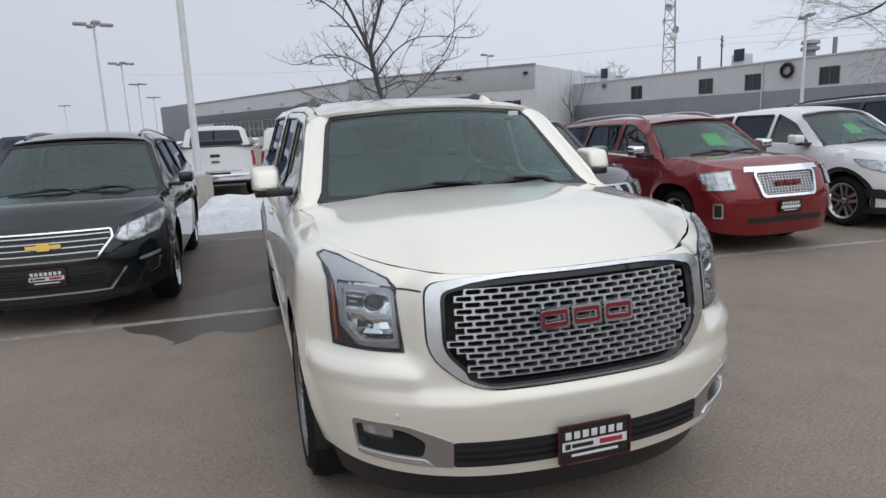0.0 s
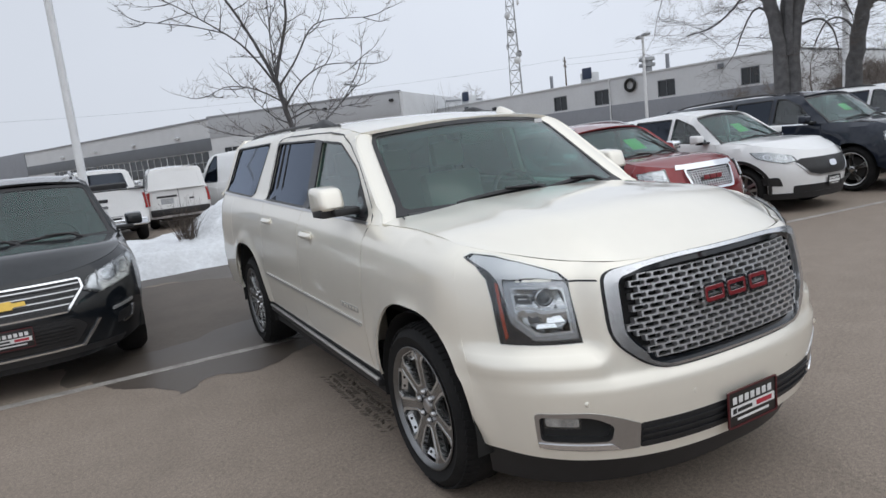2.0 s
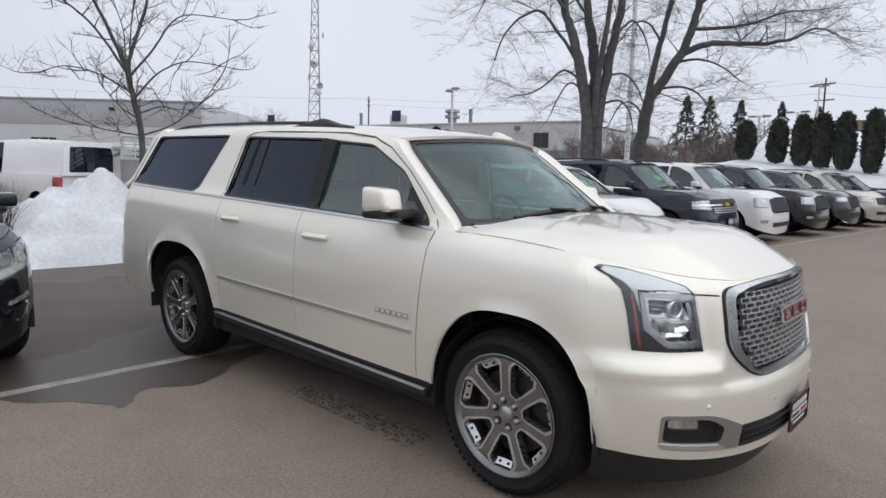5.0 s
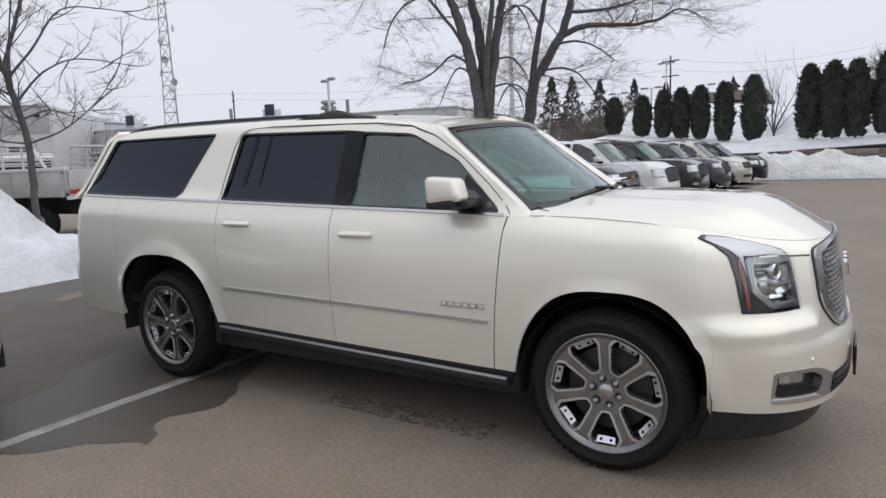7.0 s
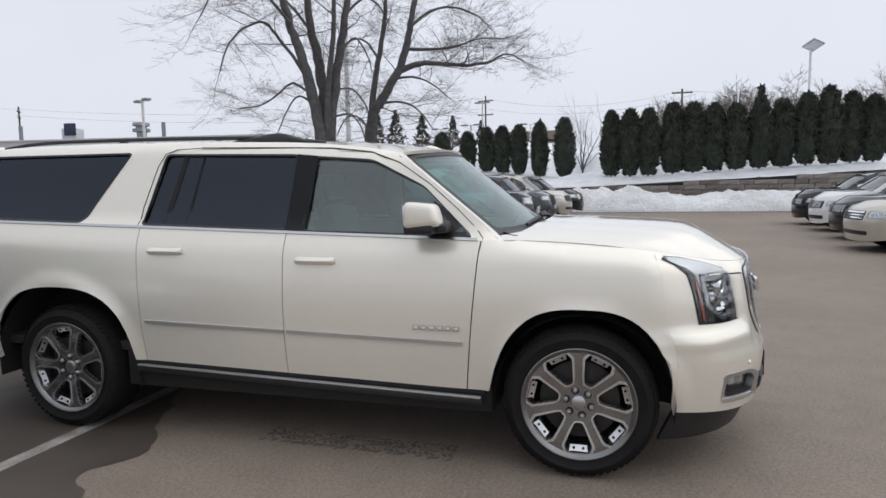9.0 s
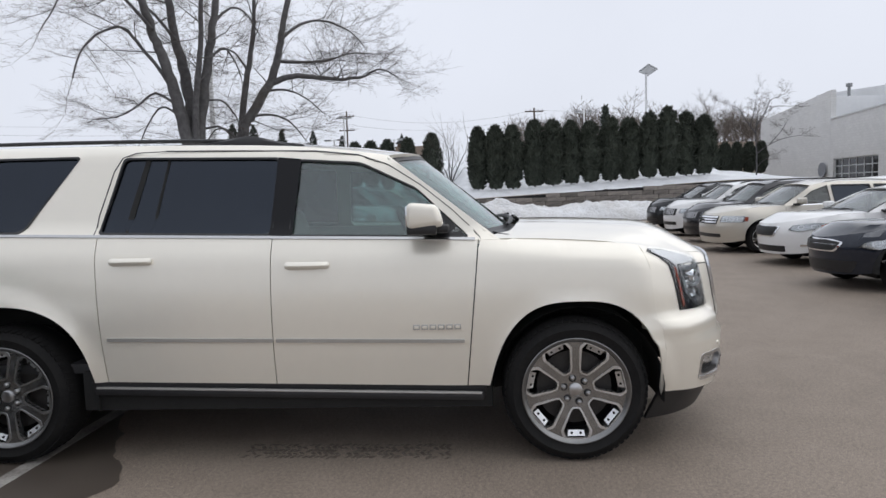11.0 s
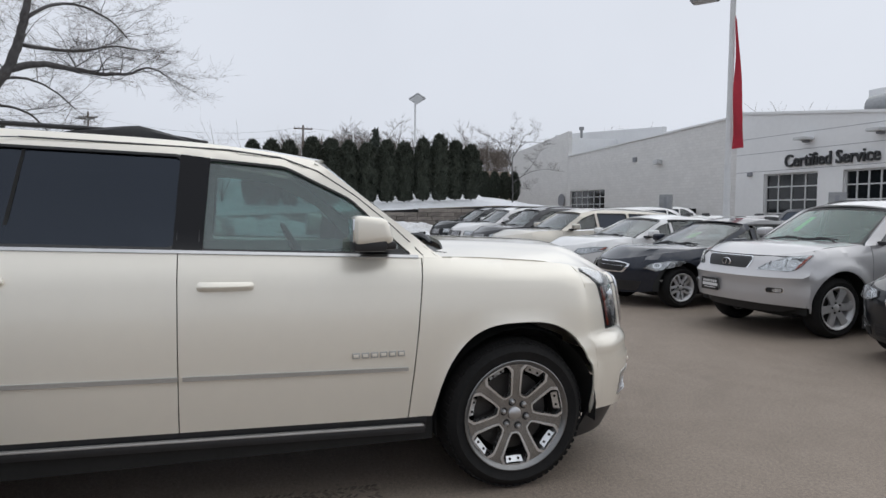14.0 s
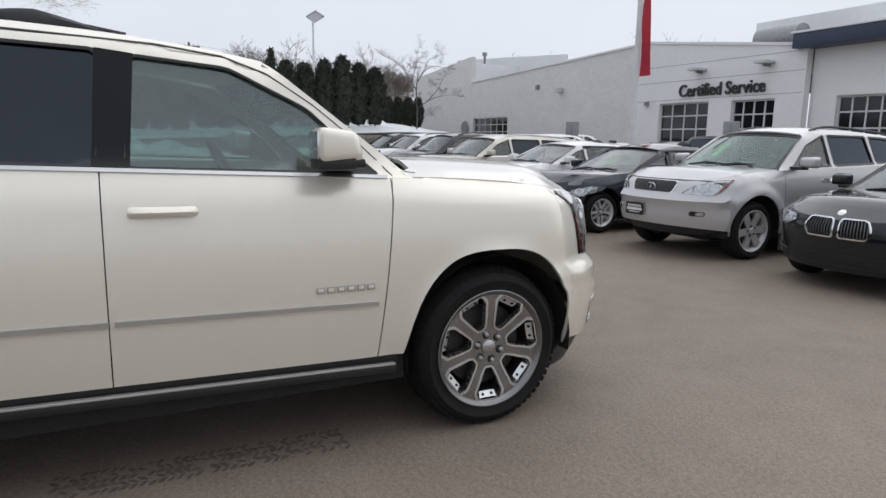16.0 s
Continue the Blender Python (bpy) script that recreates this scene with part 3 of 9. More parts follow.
def vehicle(name, q, m):
    """Builds a whole vehicle from its measures q and puts it at the pose m."""
    B = Body(q)
    P, S = q["paint"], B.S
    car = thing(name, q["label"], q["category"], q.get("group", ""))
    st, sill, yc, yw, yr, yb = q.get("step", 0.09), q["sill"], q["yc"], q["yw"], q["yr"], q["yb"]
    uf = B.uy(q.get("yf", max(0.15, q["fo"] - B.Ra - 0.01)))
    yf = q.get("yf", max(0.15, q["fo"] - B.Ra - 0.01))
    ztop = B.top(0.0)
    # front and rear shells
    zb = q.get("zb", sill - 0.02)
    front_hi = lambda u: B.top(float(np.interp(abs(u), B.us, B.ys)))
    ups = [(u, front_hi(u) - 0.002) for u in np.linspace(uf, -uf, 36)]
    lows = [(u, zb + (q.get("corner_z", sill) - zb) * abs(u / uf) ** 3) for u in np.linspace(-uf, uf, 20)]
    sheet("front_bumper", lows + ups, S, P, car, holes=q.get("front_holes", ()), step=q.get("front_step", st), thick=q.get("shell", 0.03))
    ye = q.get("ye", B.wheels[1] + B.Ra + 0.01)
    ur = B.uy(ye)

    def S_rear(u, z):
        return S(u, z) if u <= B.um else Vector((-1 * S(2 * B.um - u, z).x, S(2 * B.um - u, z).y, z))
    yq = q.get("yq", B.L - B.cr)
    uq = B.uy(yq)
    rr_pts = [(ur + 0.003, sill), (2 * B.um - ur - 0.003, sill), (2 * B.um - ur - 0.003, B.belt(ye) - 0.002), (2 * B.um - uq, B.belt(yq) - 0.002), (uq, B.belt(yq) - 0.002), (ur + 0.003, B.belt(ye) - 0.002)]
    sheet("rear_body", rr_pts, S_rear, P, car, step=st * 1.3, thick=0.03)
    # side panels
    seams = [yf, *q["seams"], ye]
    names = ["front_fender"] + ["front_door", "rear_door"][:len(seams) - 3] + ["rear_quarter"]
    if q.get("bed"):
        names = ["front_fender", "front_door", "rear_door", "bed_side"]
    doors = {}
    for i, nm in enumerate(names):
        poly = B.side_poly(seams[i], seams[i + 1], gap=q.get("gap", 0.004))
        if i == 0:
            poly = B.side_poly(lambda z: yf - 0.004, seams[1])
        for mir in (False, True):
            ob = sheet(nm, poly, S, P, car, step=st, thick=min(0.025, q.get("shell", 0.025)), mirror=mir)
            doors[(nm, mir)] = ob
    # hood
    fe = lambda t: S(B.ux(max(-1, min(1, t)) * B.W * 0.985), front_hi(B.ux(t * B.W * 0.985)) - 0.002)
    wt = lambda y: B.wz(y, B.top(y) - (0.003 if y < yc else 0.0)) - 0.003
    y0e, hc, bow = fe(1.0).y, q.get("hood_crown", 0.03), q.get("bow", 0.13)
    ridge = q.get("ridge", 0.0)
    e1, u_edge0, u_edge1 = fe(1.0), B.ux(0.985 * B.W), B.uy(yc + (0.12 if q.get("pillar") else 0.03))

    def hood(a, b):
        b = max(0.0, b)
        t = max(-1.0, min(1.0, a))
        e = fe(t)
        yy = lerp(e.y, yc + 0.03 - bow * (1 - t * t) + (0.09 * max(0.0, min(1.0, (abs(t) - 0.8) / 0.1)) if q.get("pillar") else 0), b)
        ye2 = lerp(y0e, yc + (0.12 if q.get("pillar") else 0.03), b)
        ub = lerp(u_edge0, u_edge1, b)
        pe = S(ub, B.top(float(np.interp(ub, B.us, B.ys))) - 0.003)
        y_side = lerp(e1.y, yc + 0.03 + (0.09 if q.get("pillar") else 0), b)
        yy += (pe.y - y_side) * t ** 4 * min(1.0, (1 - b) * 4)
        xm = lerp(pe.x - 0.003, wt(max(ye2, 0.02)), max(0.0, min(1.0, (b - 0.55) / 0.35)))
        z = lerp(e.z, B.top(ye2), min(1, b * 4)) + hc * (1 - t * t) * max(0.0, min(1, b * 3)) ** 0.7
        if ridge:
            z += ridge * math.exp(-((abs(t) - 0.62 + 0.12 * b) / 0.07) ** 2) * min(1, b * 2.5)
        return Vector((t * xm, yy, z))
    sheet("hood", [(-0.999, 0.0), (0.999, 0.0), (0.999, 1.0), (-0.999, 1.0)], hood, P, car, step=0.075, thick=0.02)
    # cowl below the windshield
    tz0 = B.top(yc)
    wl_, wh_ = q.get("ws0", (yc + 0.02, tz0 - 0.01)), q.get("ws1", (yw, B.roof(yw) - 0.03))

    def shield(a, b):
        y, z = lerp(wl_[0], wh_[0], b), lerp(wl_[1], wh_[1], b)
        x = B.wz(max(y, yc + 0.21), z) - q.get("pillar", 0.035)
        t = a
        return Vector((t * x, y - bow * (1 - t * t) * lerp(1.0, 0.8, b), z + 0.035 * b * (1 - t * t)))
    sheet("cowl", [(-0.93, -0.12), (0.93, -0.12), (0.93, 0.012), (-0.93, 0.012)], lambda a, b: shield(a, max(b, 0)) + Vector((0, min(b, 0) * 0.6, 0.008 + min(b, 0) * 0.12)), TRIM, car, step=0.12, thick=0.02)
    sheet("windshield", [(-1, 0), (1, 0), (1, 1), (-1, 1)], shield, q.get("shield", DIM), car, step=0.11, thick=0.006)
    band = [(-1, 0), (1, 0), (1, 1), (-1, 1)]
    inner = rounded([(-0.955, 0.06), (0.955, 0.06), (0.965, 0.95), (-0.965, 0.95)], 0.05)
    sheet("windshield_seal", band, shield, TRIM, car, holes=[inner], step=0.12, lift=0.003, thick=0.004)
    if q.get("pillar"):
        def pillar(a, b):
            y, z = lerp(wl_[0], wh_[0], b), lerp(wl_[1], wh_[1], b)
            i, o = shield(1.0, b), Vector((B.wz(y, z), y, z))
            return i.lerp(o, a) + Vector((0.3, -0.6, 0.6)) * (0.05 * a * (1 - a))
        for mir in (False, True):
            sheet("windshield_pillar", [(0.0, -0.05), (1.0, -0.05), (1.0, 1.0), (0.0, 1.0)], pillar, P, car, step=0.09, thick=0.01, mirror=mir)
            sheet("hood_gap", [(0.855, 0.99), (0.862, 0.99), (0.905, 0.885), (0.898, 0.885)], hood, TRIM, car, step=0.05, lift=0.002, thick=0.004, mirror=mir)
    for c0, c1 in ((-0.62, 0.10), (0.02, 0.66)):
        pth = [shield(lerp(c0, c1, t), 0.035 + 0.05 * t) + Vector((0, -0.035, 0.020 + 0.012 * math.sin(3.1 * t))) for t in (0.0, 0.25, 0.5, 0.75, 1.0)]
        wp = tube("wiper", pth, [0.010, 0.015, 0.017, 0.015, 0.008], TRIM, car, 6)
        tube("wiper_arm", [shield(c1 + 0.08, -0.0) + Vector((0, -0.07, 0.0)), shield(lerp(c0, c1, 0.85), 0.06) + Vector((0, -0.06, 0.04)), pth[2] + Vector((0, -0.01, 0.02))], [0.018, 0.013, 0.008], TRIM, wp, 6)
    # roof
    rc = q.get("crown", 0.045)

    def roof(a, b):
        y = lerp(yw + 0.0, yr, b)
        t = a
        x = B.wz(y, B.roof(y) - 0.0001)
        yy = y - bow * 0.8 * (1 - t * t) * (1 - b) + 0.06 * (1 - t * t) * b
        return Vector((t * x, yy, B.roof(y) + rc * (1 - abs(t) ** 2.4)))
    sheet("roof", [(-1, 0), (1, 0), (1, 1), (-1, 1)], roof, q.get("roof_paint", P), car, step=0.09, thick=0.02)
    if q.get("sunroof"):
        sheet("sunroof", rounded([(-0.55, 0.06), (0.55, 0.06), (0.55, 0.36), (-0.55, 0.36)], 0.04), roof, PRIVACY, car, step=0.12, lift=0.004, thick=0.006)
    # upper sides with window openings
    zt = lambda y: B.roof(y) - 0.0005
    wins = [rounded([(B.uy(y), z) for y, z in w], q.get("wr", 0.035)) for w in q["windows"]]
    up = [(B.uy(yc + 0.03), B.belt(yc) + 0.0)] + [(B.uy(y), B.belt(y)) for y in np.linspace(yc + 0.3, yb - 0.05, 12)] + [(B.uy(yb), B.belt(yb))]
    up += [(B.uy(y), zt(y)) for y in np.linspace(yr, yw, 16)]
    glasses = q.get("glasses", [DIM] * len(wins))
    for mir in (False, True):
        frame_ob = sheet("window_frame", up, S, P, car, holes=wins, step=st, thick=0.04, mirror=mir)
        for w, g in zip(wins, glasses):
            cx, cz = sum(p[0] for p in w) / len(w), sum(p[1] for p in w) / len(w)
            grow = lambda k: [(cx + (p[0] - cx) * (1 + k / max(0.2, abs(p[0] - cx) + 0.15)), cz + (p[1] - cz) * (1 + k / max(0.1, abs(p[1] - cz)))) for p in w]
            sheet("side_window", grow(0.012), S, g, frame_ob, step=0.14, lift=-0.014, thick=0.005, mirror=mir)
            sheet("window_seal", grow(q.get("seal", 0.016)), S, TRIM, frame_ob, holes=[grow(-0.010 if q.get("seal", 0.016) > 0.01 else -0.004)], step=0.12, lift=0.003, thick=0.012, mirror=mir)
        for i in q.get("chrome_ring", ()):
            w = wins[i]
            cx, cz = sum(p[0] for p in w) / len(w), sum(p[1] for p in w) / len(w)
            grow = lambda k: [(cx + (p[0] - cx) * (1 + k / max(0.2, abs(p[0] - cx) + 0.15)), cz + (p[1] - cz) * (1 + k / max(0.1, abs(p[1] - cz)))) for p in w]
            sheet("window_chrome", grow(0.024), S, SATIN, frame_ob, holes=[grow(0.011)], step=0.1, lift=0.005, thick=0.012, mirror=mir)
        if q.get("belt_chrome", True):
            wy0, wy1 = min(y for w in q["windows"] for y, z in w), max(y for w in q["windows"] for y, z in w)
            strip = [(B.uy(y), B.belt(y) - q.get("belt_lo", 0.012)) for y in np.linspace(wy0 - 0.03, wy1 + 0.02, 14)] + [(B.uy(y), B.belt(y) + 0.008) for y in np.linspace(wy1 + 0.02, wy0 - 0.03, 14)]
            sheet("belt_trim", strip, S, q.get("belt_mat", CHROME), car, step=0.12, lift=0.008, thick=0.02, mirror=mir)
    # rear window between the rear pillars
    b0, b1 = (yb + q.get("rg", 0.0), B.belt(yb)), (yr, B.roof(yr))

    def back(a, b):
        y, z = lerp(b0[0], b1[0], b), lerp(b0[1], b1[1] - 0.0, b)
        x = B.wz(y, z - 0.001) - 0.004
        return Vector((-a * x, y + 0.06 * (1 - a * a), z + 0.02 * b * (1 - a * a) + 0.025 * b * b))
    hole = rounded([(-0.82, 0.08), (0.82, 0.08), (0.8, 0.85), (-0.8, 0.85)], 0.06)
    sheet("rear_pillar_frame", [(-1, -0.02), (1, -0.02), (1, 1), (-1, 1)], back, P, car, holes=[hole], step=0.14, thick=0.03)
    sheet("rear_window", hole, back, q.get("back_glass", PRIVACY), car, step=0.16, lift=-0.008, thick=0.005)
    deck_y0 = yb + q.get("rg", 0.0) - 0.02
    if B.L - deck_y0 > 0.12:
        def deck(a, b):
            y = lerp(deck_y0, B.L - 0.05, b)
            return Vector((a * (B.wz(y, B.belt(y) - 0.01) - 0.01) * (1 if b < 0.7 else 1 - 0.25 * (b - 0.7)), y, B.belt(y) + 0.005 - (0.02 * max(0, b - 0.8)) + 0.02 * (1 - a * a)))
        sheet("trunk_lid" if not q.get("bed") else "tonneau", [(-1, 0), (1, 0), (1, 1), (-1, 1)], deck, P if not q.get("bed") else TRIM, car, step=0.12, thick=0.02)
    # underbody and wheel liners
    box("underbody", -B.W + 0.34, 0.55, sill - 0.10, B.W - 0.34, B.L - 0.2, sill + 0.32, MATTE, car, 0.02)
    mid0, mid1 = B.wheels[0] + B.Ra + 0.02, B.wheels[1] - B.Ra - 0.02
    box("floor_pan", -B.W + 0.06, mid0, sill - q.get("pan", 0.02), B.W - 0.06, mid1, sill + 0.1, MATTE, car, 0.01)
    for yw_, ra_ in B.arches:
        for sg in (-1, 1):
            vs, fs = [], []
            for i in range(17):
                a = math.pi * (i / 16) * 1.1 - 0.05 * math.pi
                for x in (B.W - 0.03, B.W - 0.36):
                    vs.append((sg * x, yw_ + (ra_ + 0.03) * math.cos(a), B.zr + (ra_ + 0.03) * math.sin(a)))
            for i in range(16):
                fs.append((2 * i, 2 * i + 1, 2 * i + 3, 2 * i + 2))
            k = len(vs)
            vs += [(sg * (B.W - 0.36), yw_, B.zr)]
            fs += [(2 * i + 1, 2 * i + 3, k) for i in range(16)]
            mesh_part("wheel_liner", vs, fs, MATTE, car)
    # wheels
    key = q.get("wheel_key", name)
    pat = wheel_parts(q)
    pat.parent = car
    xw = B.W - q.get("tw", 0.24) / 2 - q.get("inset", 0.03)
    pat.matrix_basis = pose(-xw, B.wheels[0], q["tr"])
    for x, y, rz in ((-xw, B.wheels[1], 0), (xw, B.wheels[0], 180), (xw, B.wheels[1], 180)):
        copy_thing(pat, pose(x, y, q["tr"], 0, 0, rz) @ pose(0, 0, 0, 40 if rz else q.get("rear_turn", 17), 0, 0)).parent = car
    # mirrors
    mz, my = q.get("mirror_z", B.belt(yc + 0.3) + 0.1), q.get("mirror_y", yc + 0.36)
    ms = q.get("mirror_size", (0.20, 0.15))
    for sg in (-1, 1):
        xb = sg * (B.wz(my, B.belt(my)) + 0.02)
        xo = xb + sg * (ms[0] + 0.06)
        xa = xb + sg * q.get("mirror_in", 0.05)
        lo_x, hi_x = min(xa, xo), max(xa, xo)
        back = q.get("mirror_back", 0.05)
        bm = box_data(lo_x, my - 0.10, mz - ms[1] / 2, hi_x, my + back, mz + ms[1] / 2, 0.0)
        for v in bm.verts:
            if v.co.y < my:
                v.co.z = lerp(mz, v.co.z, 0.78)
                v.co.x = lerp((lo_x + hi_x) / 2, v.co.x, 0.86)
                v.co.y += 0.035 if q.get("mirror_foot") and v.co.z > mz else 0.0
        bmesh.ops.bevel(bm, geom=list(bm.edges), offset=0.036, segments=3, affect="EDGES", profile=0.6)
        mh = part("mirror_housing", bm, q.get("mirror_paint", P), car)
        box("mirror_base", min(xb - sg * 0.05, xa + sg * 0.09), my - 0.12, mz - ms[1] / 2 - 0.02, max(xb - sg * 0.05, xa + sg * 0.07), my + 0.03, mz - ms[1] / 2 + 0.022, TRIM, mh, 0.015)
        if q.get("mirror_foot"):
            box("mirror_foot", lo_x + 0.012, my - 0.06, mz - ms[1] / 2 - 0.026, hi_x - 0.006, my + back + 0.002, mz - ms[1] / 2 + 0.034, TRIM, mh, 0.018)
        box("mirror_glass", lo_x + 0.02, my + back - 0.005, mz - ms[1] / 2 + 0.02, hi_x - 0.02, my + back + 0.006, mz + ms[1] / 2 - 0.02, CHROME, mh, 0.004)
    # handles
    for i, y in enumerate(q.get("handles", [])):
        z = q["handle_z"](y) if callable(q.get("handle_z")) else q.get("handle_z", B.belt(y) - 0.15)
        nm = "front_door" if i == 0 else "rear_door"
        for mir in (False, True):
            par = doors.get((nm, mir), car)
            hp = rounded([(B.uy(y - 0.125), z - 0.019), (B.uy(y + 0.125), z - 0.024), (B.uy(y + 0.125), z + 0.022), (B.uy(y - 0.125), z + 0.019)], 0.02)
            dome = lambda u, zz: S(u, zz) + Vector((0.034 - 0.022 * min(1.0, abs(zz - z) / 0.024) ** 2 - 0.016 * min(1.0, abs(u - B.uy(y)) / 0.125) ** 4, 0, 0))
            sheet("door_handle", hp, dome, q.get("handle_mat", P), par, step=0.012 if q.get("pillar") else 0.05, lift=0.0, thick=0.014, mirror=mir)
            cup = rounded([(B.uy(y - 0.1), z - 0.026), (B.uy(y + 0.1), z - 0.026), (B.uy(y + 0.1), z + 0.026), (B.uy(y - 0.1), z + 0.026)], 0.02)
            sheet("handle_recess", cup, S, q.get("cup_mat", P), par, step=0.05, lift=0.002, thick=0.006, mirror=mir)
            for yy in (y - 0.11, y + 0.11):
                p = S(B.uy(yy), z)
                box("handle_foot", -1, -1, -1, 1, 1, 1, q.get("handle_mat", P), par, 0, m=Matrix.Translation((p.x if not mir else -p.x, p.y, p.z)) @ Matrix.Diagonal((0.014, 0.012, 0.012, 1)))
    # side trims such as sills, mouldings and cladding, given as side-view outlines
    for nm, poly, lift, thick, material in q.get("side", ()):
        pp = dense(poly, 0.1)
        for mir in (False, True):
            sheet(nm, [(B.uy(y), z) for y, z in pp], S, material, car, step=st, lift=lift, thick=thick, mirror=mir)
    # front and rear details; q is a share of the outline from the middle to where the side begins
    for nm, poly, lift, thick, material, both in q.get("front", ()):
        pts = [(a * B.uc, z) for a, z in poly]
        ob = sheet(nm, pts, S, material, car, step=0.05, lift=lift, thick=thick)
        if both:
            sheet(nm, pts, S, material, car, step=0.05, lift=lift, thick=thick, mirror=True)
    for nm, poly, lift, thick, material, both in q.get("rear", ()):
        pts = [(B.um - a * (B.um - B.ue), z) for a, z in poly]
        sheet(nm, pts, S_rear, material, car, step=0.06, lift=lift, thick=thick)
        if both:
            sheet(nm, pts, S_rear, material, car, step=0.06, lift=lift, thick=thick, mirror=True)
    for nm, a0, a1, z0, z1, k, material in q.get("bars", ()):
        for i in range(k):
            z = lerp(z0, z1, (i + 0.5) / k)
            hgt = abs(z1 - z0) / k * 0.28
            sheet(nm, [(a0 * B.uc, z - hgt), (a1 * B.uc, z - hgt), (a1 * B.uc, z + hgt), (a0 * B.uc, z + hgt)], S, material, car, step=0.06, lift=0.012, thick=0.02)
            if a0 >= 0:
                sheet(nm, [(a0 * B.uc, z - hgt), (a1 * B.uc, z - hgt), (a1 * B.uc, z + hgt), (a0 * B.uc, z + hgt)], S, material, car, step=0.06, lift=0.012, thick=0.02, mirror=True)
    for nm, a0, a1, z0, z1, k, material in q.get("slats", ()):
        for i in range(k):
            a = lerp(a0, a1, (i + 0.5) / k)
            hw = abs(a1 - a0) / k * 0.25
            for mir in (False, True):
                sheet(nm, [((a - hw) * B.uc, z0), ((a + hw) * B.uc, z0), ((a + hw) * B.uc, z1), ((a - hw) * B.uc, z1)], S, material, car, step=0.06, lift=0.012, thick=0.02, mirror=mir)
    # roof rails
    if q.get("rails"):
        ya, yz, h = q["rails"]
        for sg in (-1, 1):
            pth, rad = [], []
            for i in range(15):
                t = i / 14
                y = lerp(ya, yz, t)
                p = Vector((sg * (B.wz(y, B.roof(y) - 0.0001) - 0.05), y, B.roof(y) + 0.005 + h * min(1, 6 * t, 6 * (1 - t)) ** 0.6))
                pth.append(p)
                rad.append(q.get("rail_r", 0.017))
            tube("roof_rail", pth, rad, q.get("rail_mat", TRIM), car, 8)
    # cabin
    cab = q.get("cabin", CABIN)
    fz = q.get("seat_z", sill + 0.36)
    wcab = B.W - 0.2
    dash = [(wl_[0] - 0.1, B.belt(yc) - 0.06), (wl_[0] + 0.45, B.belt(yc) - 0.05), (wl_[0] + 0.6, B.belt(yc) - 0.14), (wl_[0] + 0.6, B.belt(yc) - 0.5), (wl_[0] - 0.1, B.belt(yc) - 0.5)]
    vs = [(sx * wcab, y, z) for sx in (-1, 1) for y, z in dash]
    kk = len(dash)
    mesh_part("dashboard", vs, [tuple(range(kk)), tuple(range(2 * kk - 1, kk - 1, -1))] + [(i, i + kk, (i + 1) % kk + kk, (i + 1) % kk) for i in range(kk)], CABIN, car, smooth=False)
    ysr = q.get("seat_y", wl_[0] + 1.15)
    for sg in (-1, 1):
        seat(car, sg * B.W * 0.4, ysr, fz, cab)
    if q.get("rear_seat", True):
        box("rear_bench", -B.W + 0.3, ysr + 0.7, fz - 0.14, B.W - 0.3, ysr + 1.2, fz + 0.02, cab, car, 0.05)
        box("rear_backrest", -B.W + 0.32, -0.07, 0, B.W - 0.32, 0.07, 0.66, cab, car, 0.055, m=pose(0, ysr + 1.2, fz - 0.04, -16, 0, 0))
    steering(car, B.W * 0.4, ysr - 0.52, B.belt(yc) - 0.02)
    box("cabin_floor", -B.W + 0.1, yc + 0.1, sill + 0.08, B.W - 0.1, yb - 0.15, sill + 0.14, CABIN, car, 0.01)
    # plate
    if "plate" in q:
        pz, py = q["plate"]
        dealer_plate(car, Vector((q.get("plate_x", 0.0), S(B.ux(0.12), pz).y - 0.03, pz)), py)
    for (x, b, wd, hg) in q.get("stickers", ()):
        sheet("price_sticker", [(x - wd / 2, b - hg / 2), (x + wd / 2, b - hg / 2), (x + wd / 2, b + hg / 2), (x - wd / 2, b + hg / 2)], shield, STICKER, car, step=0.06, lift=-0.014, thick=0.003, label="lime green paper sticker")
    if q.get("extra"):
        q["extra"](car, B)
    car.matrix_world = m
    return car


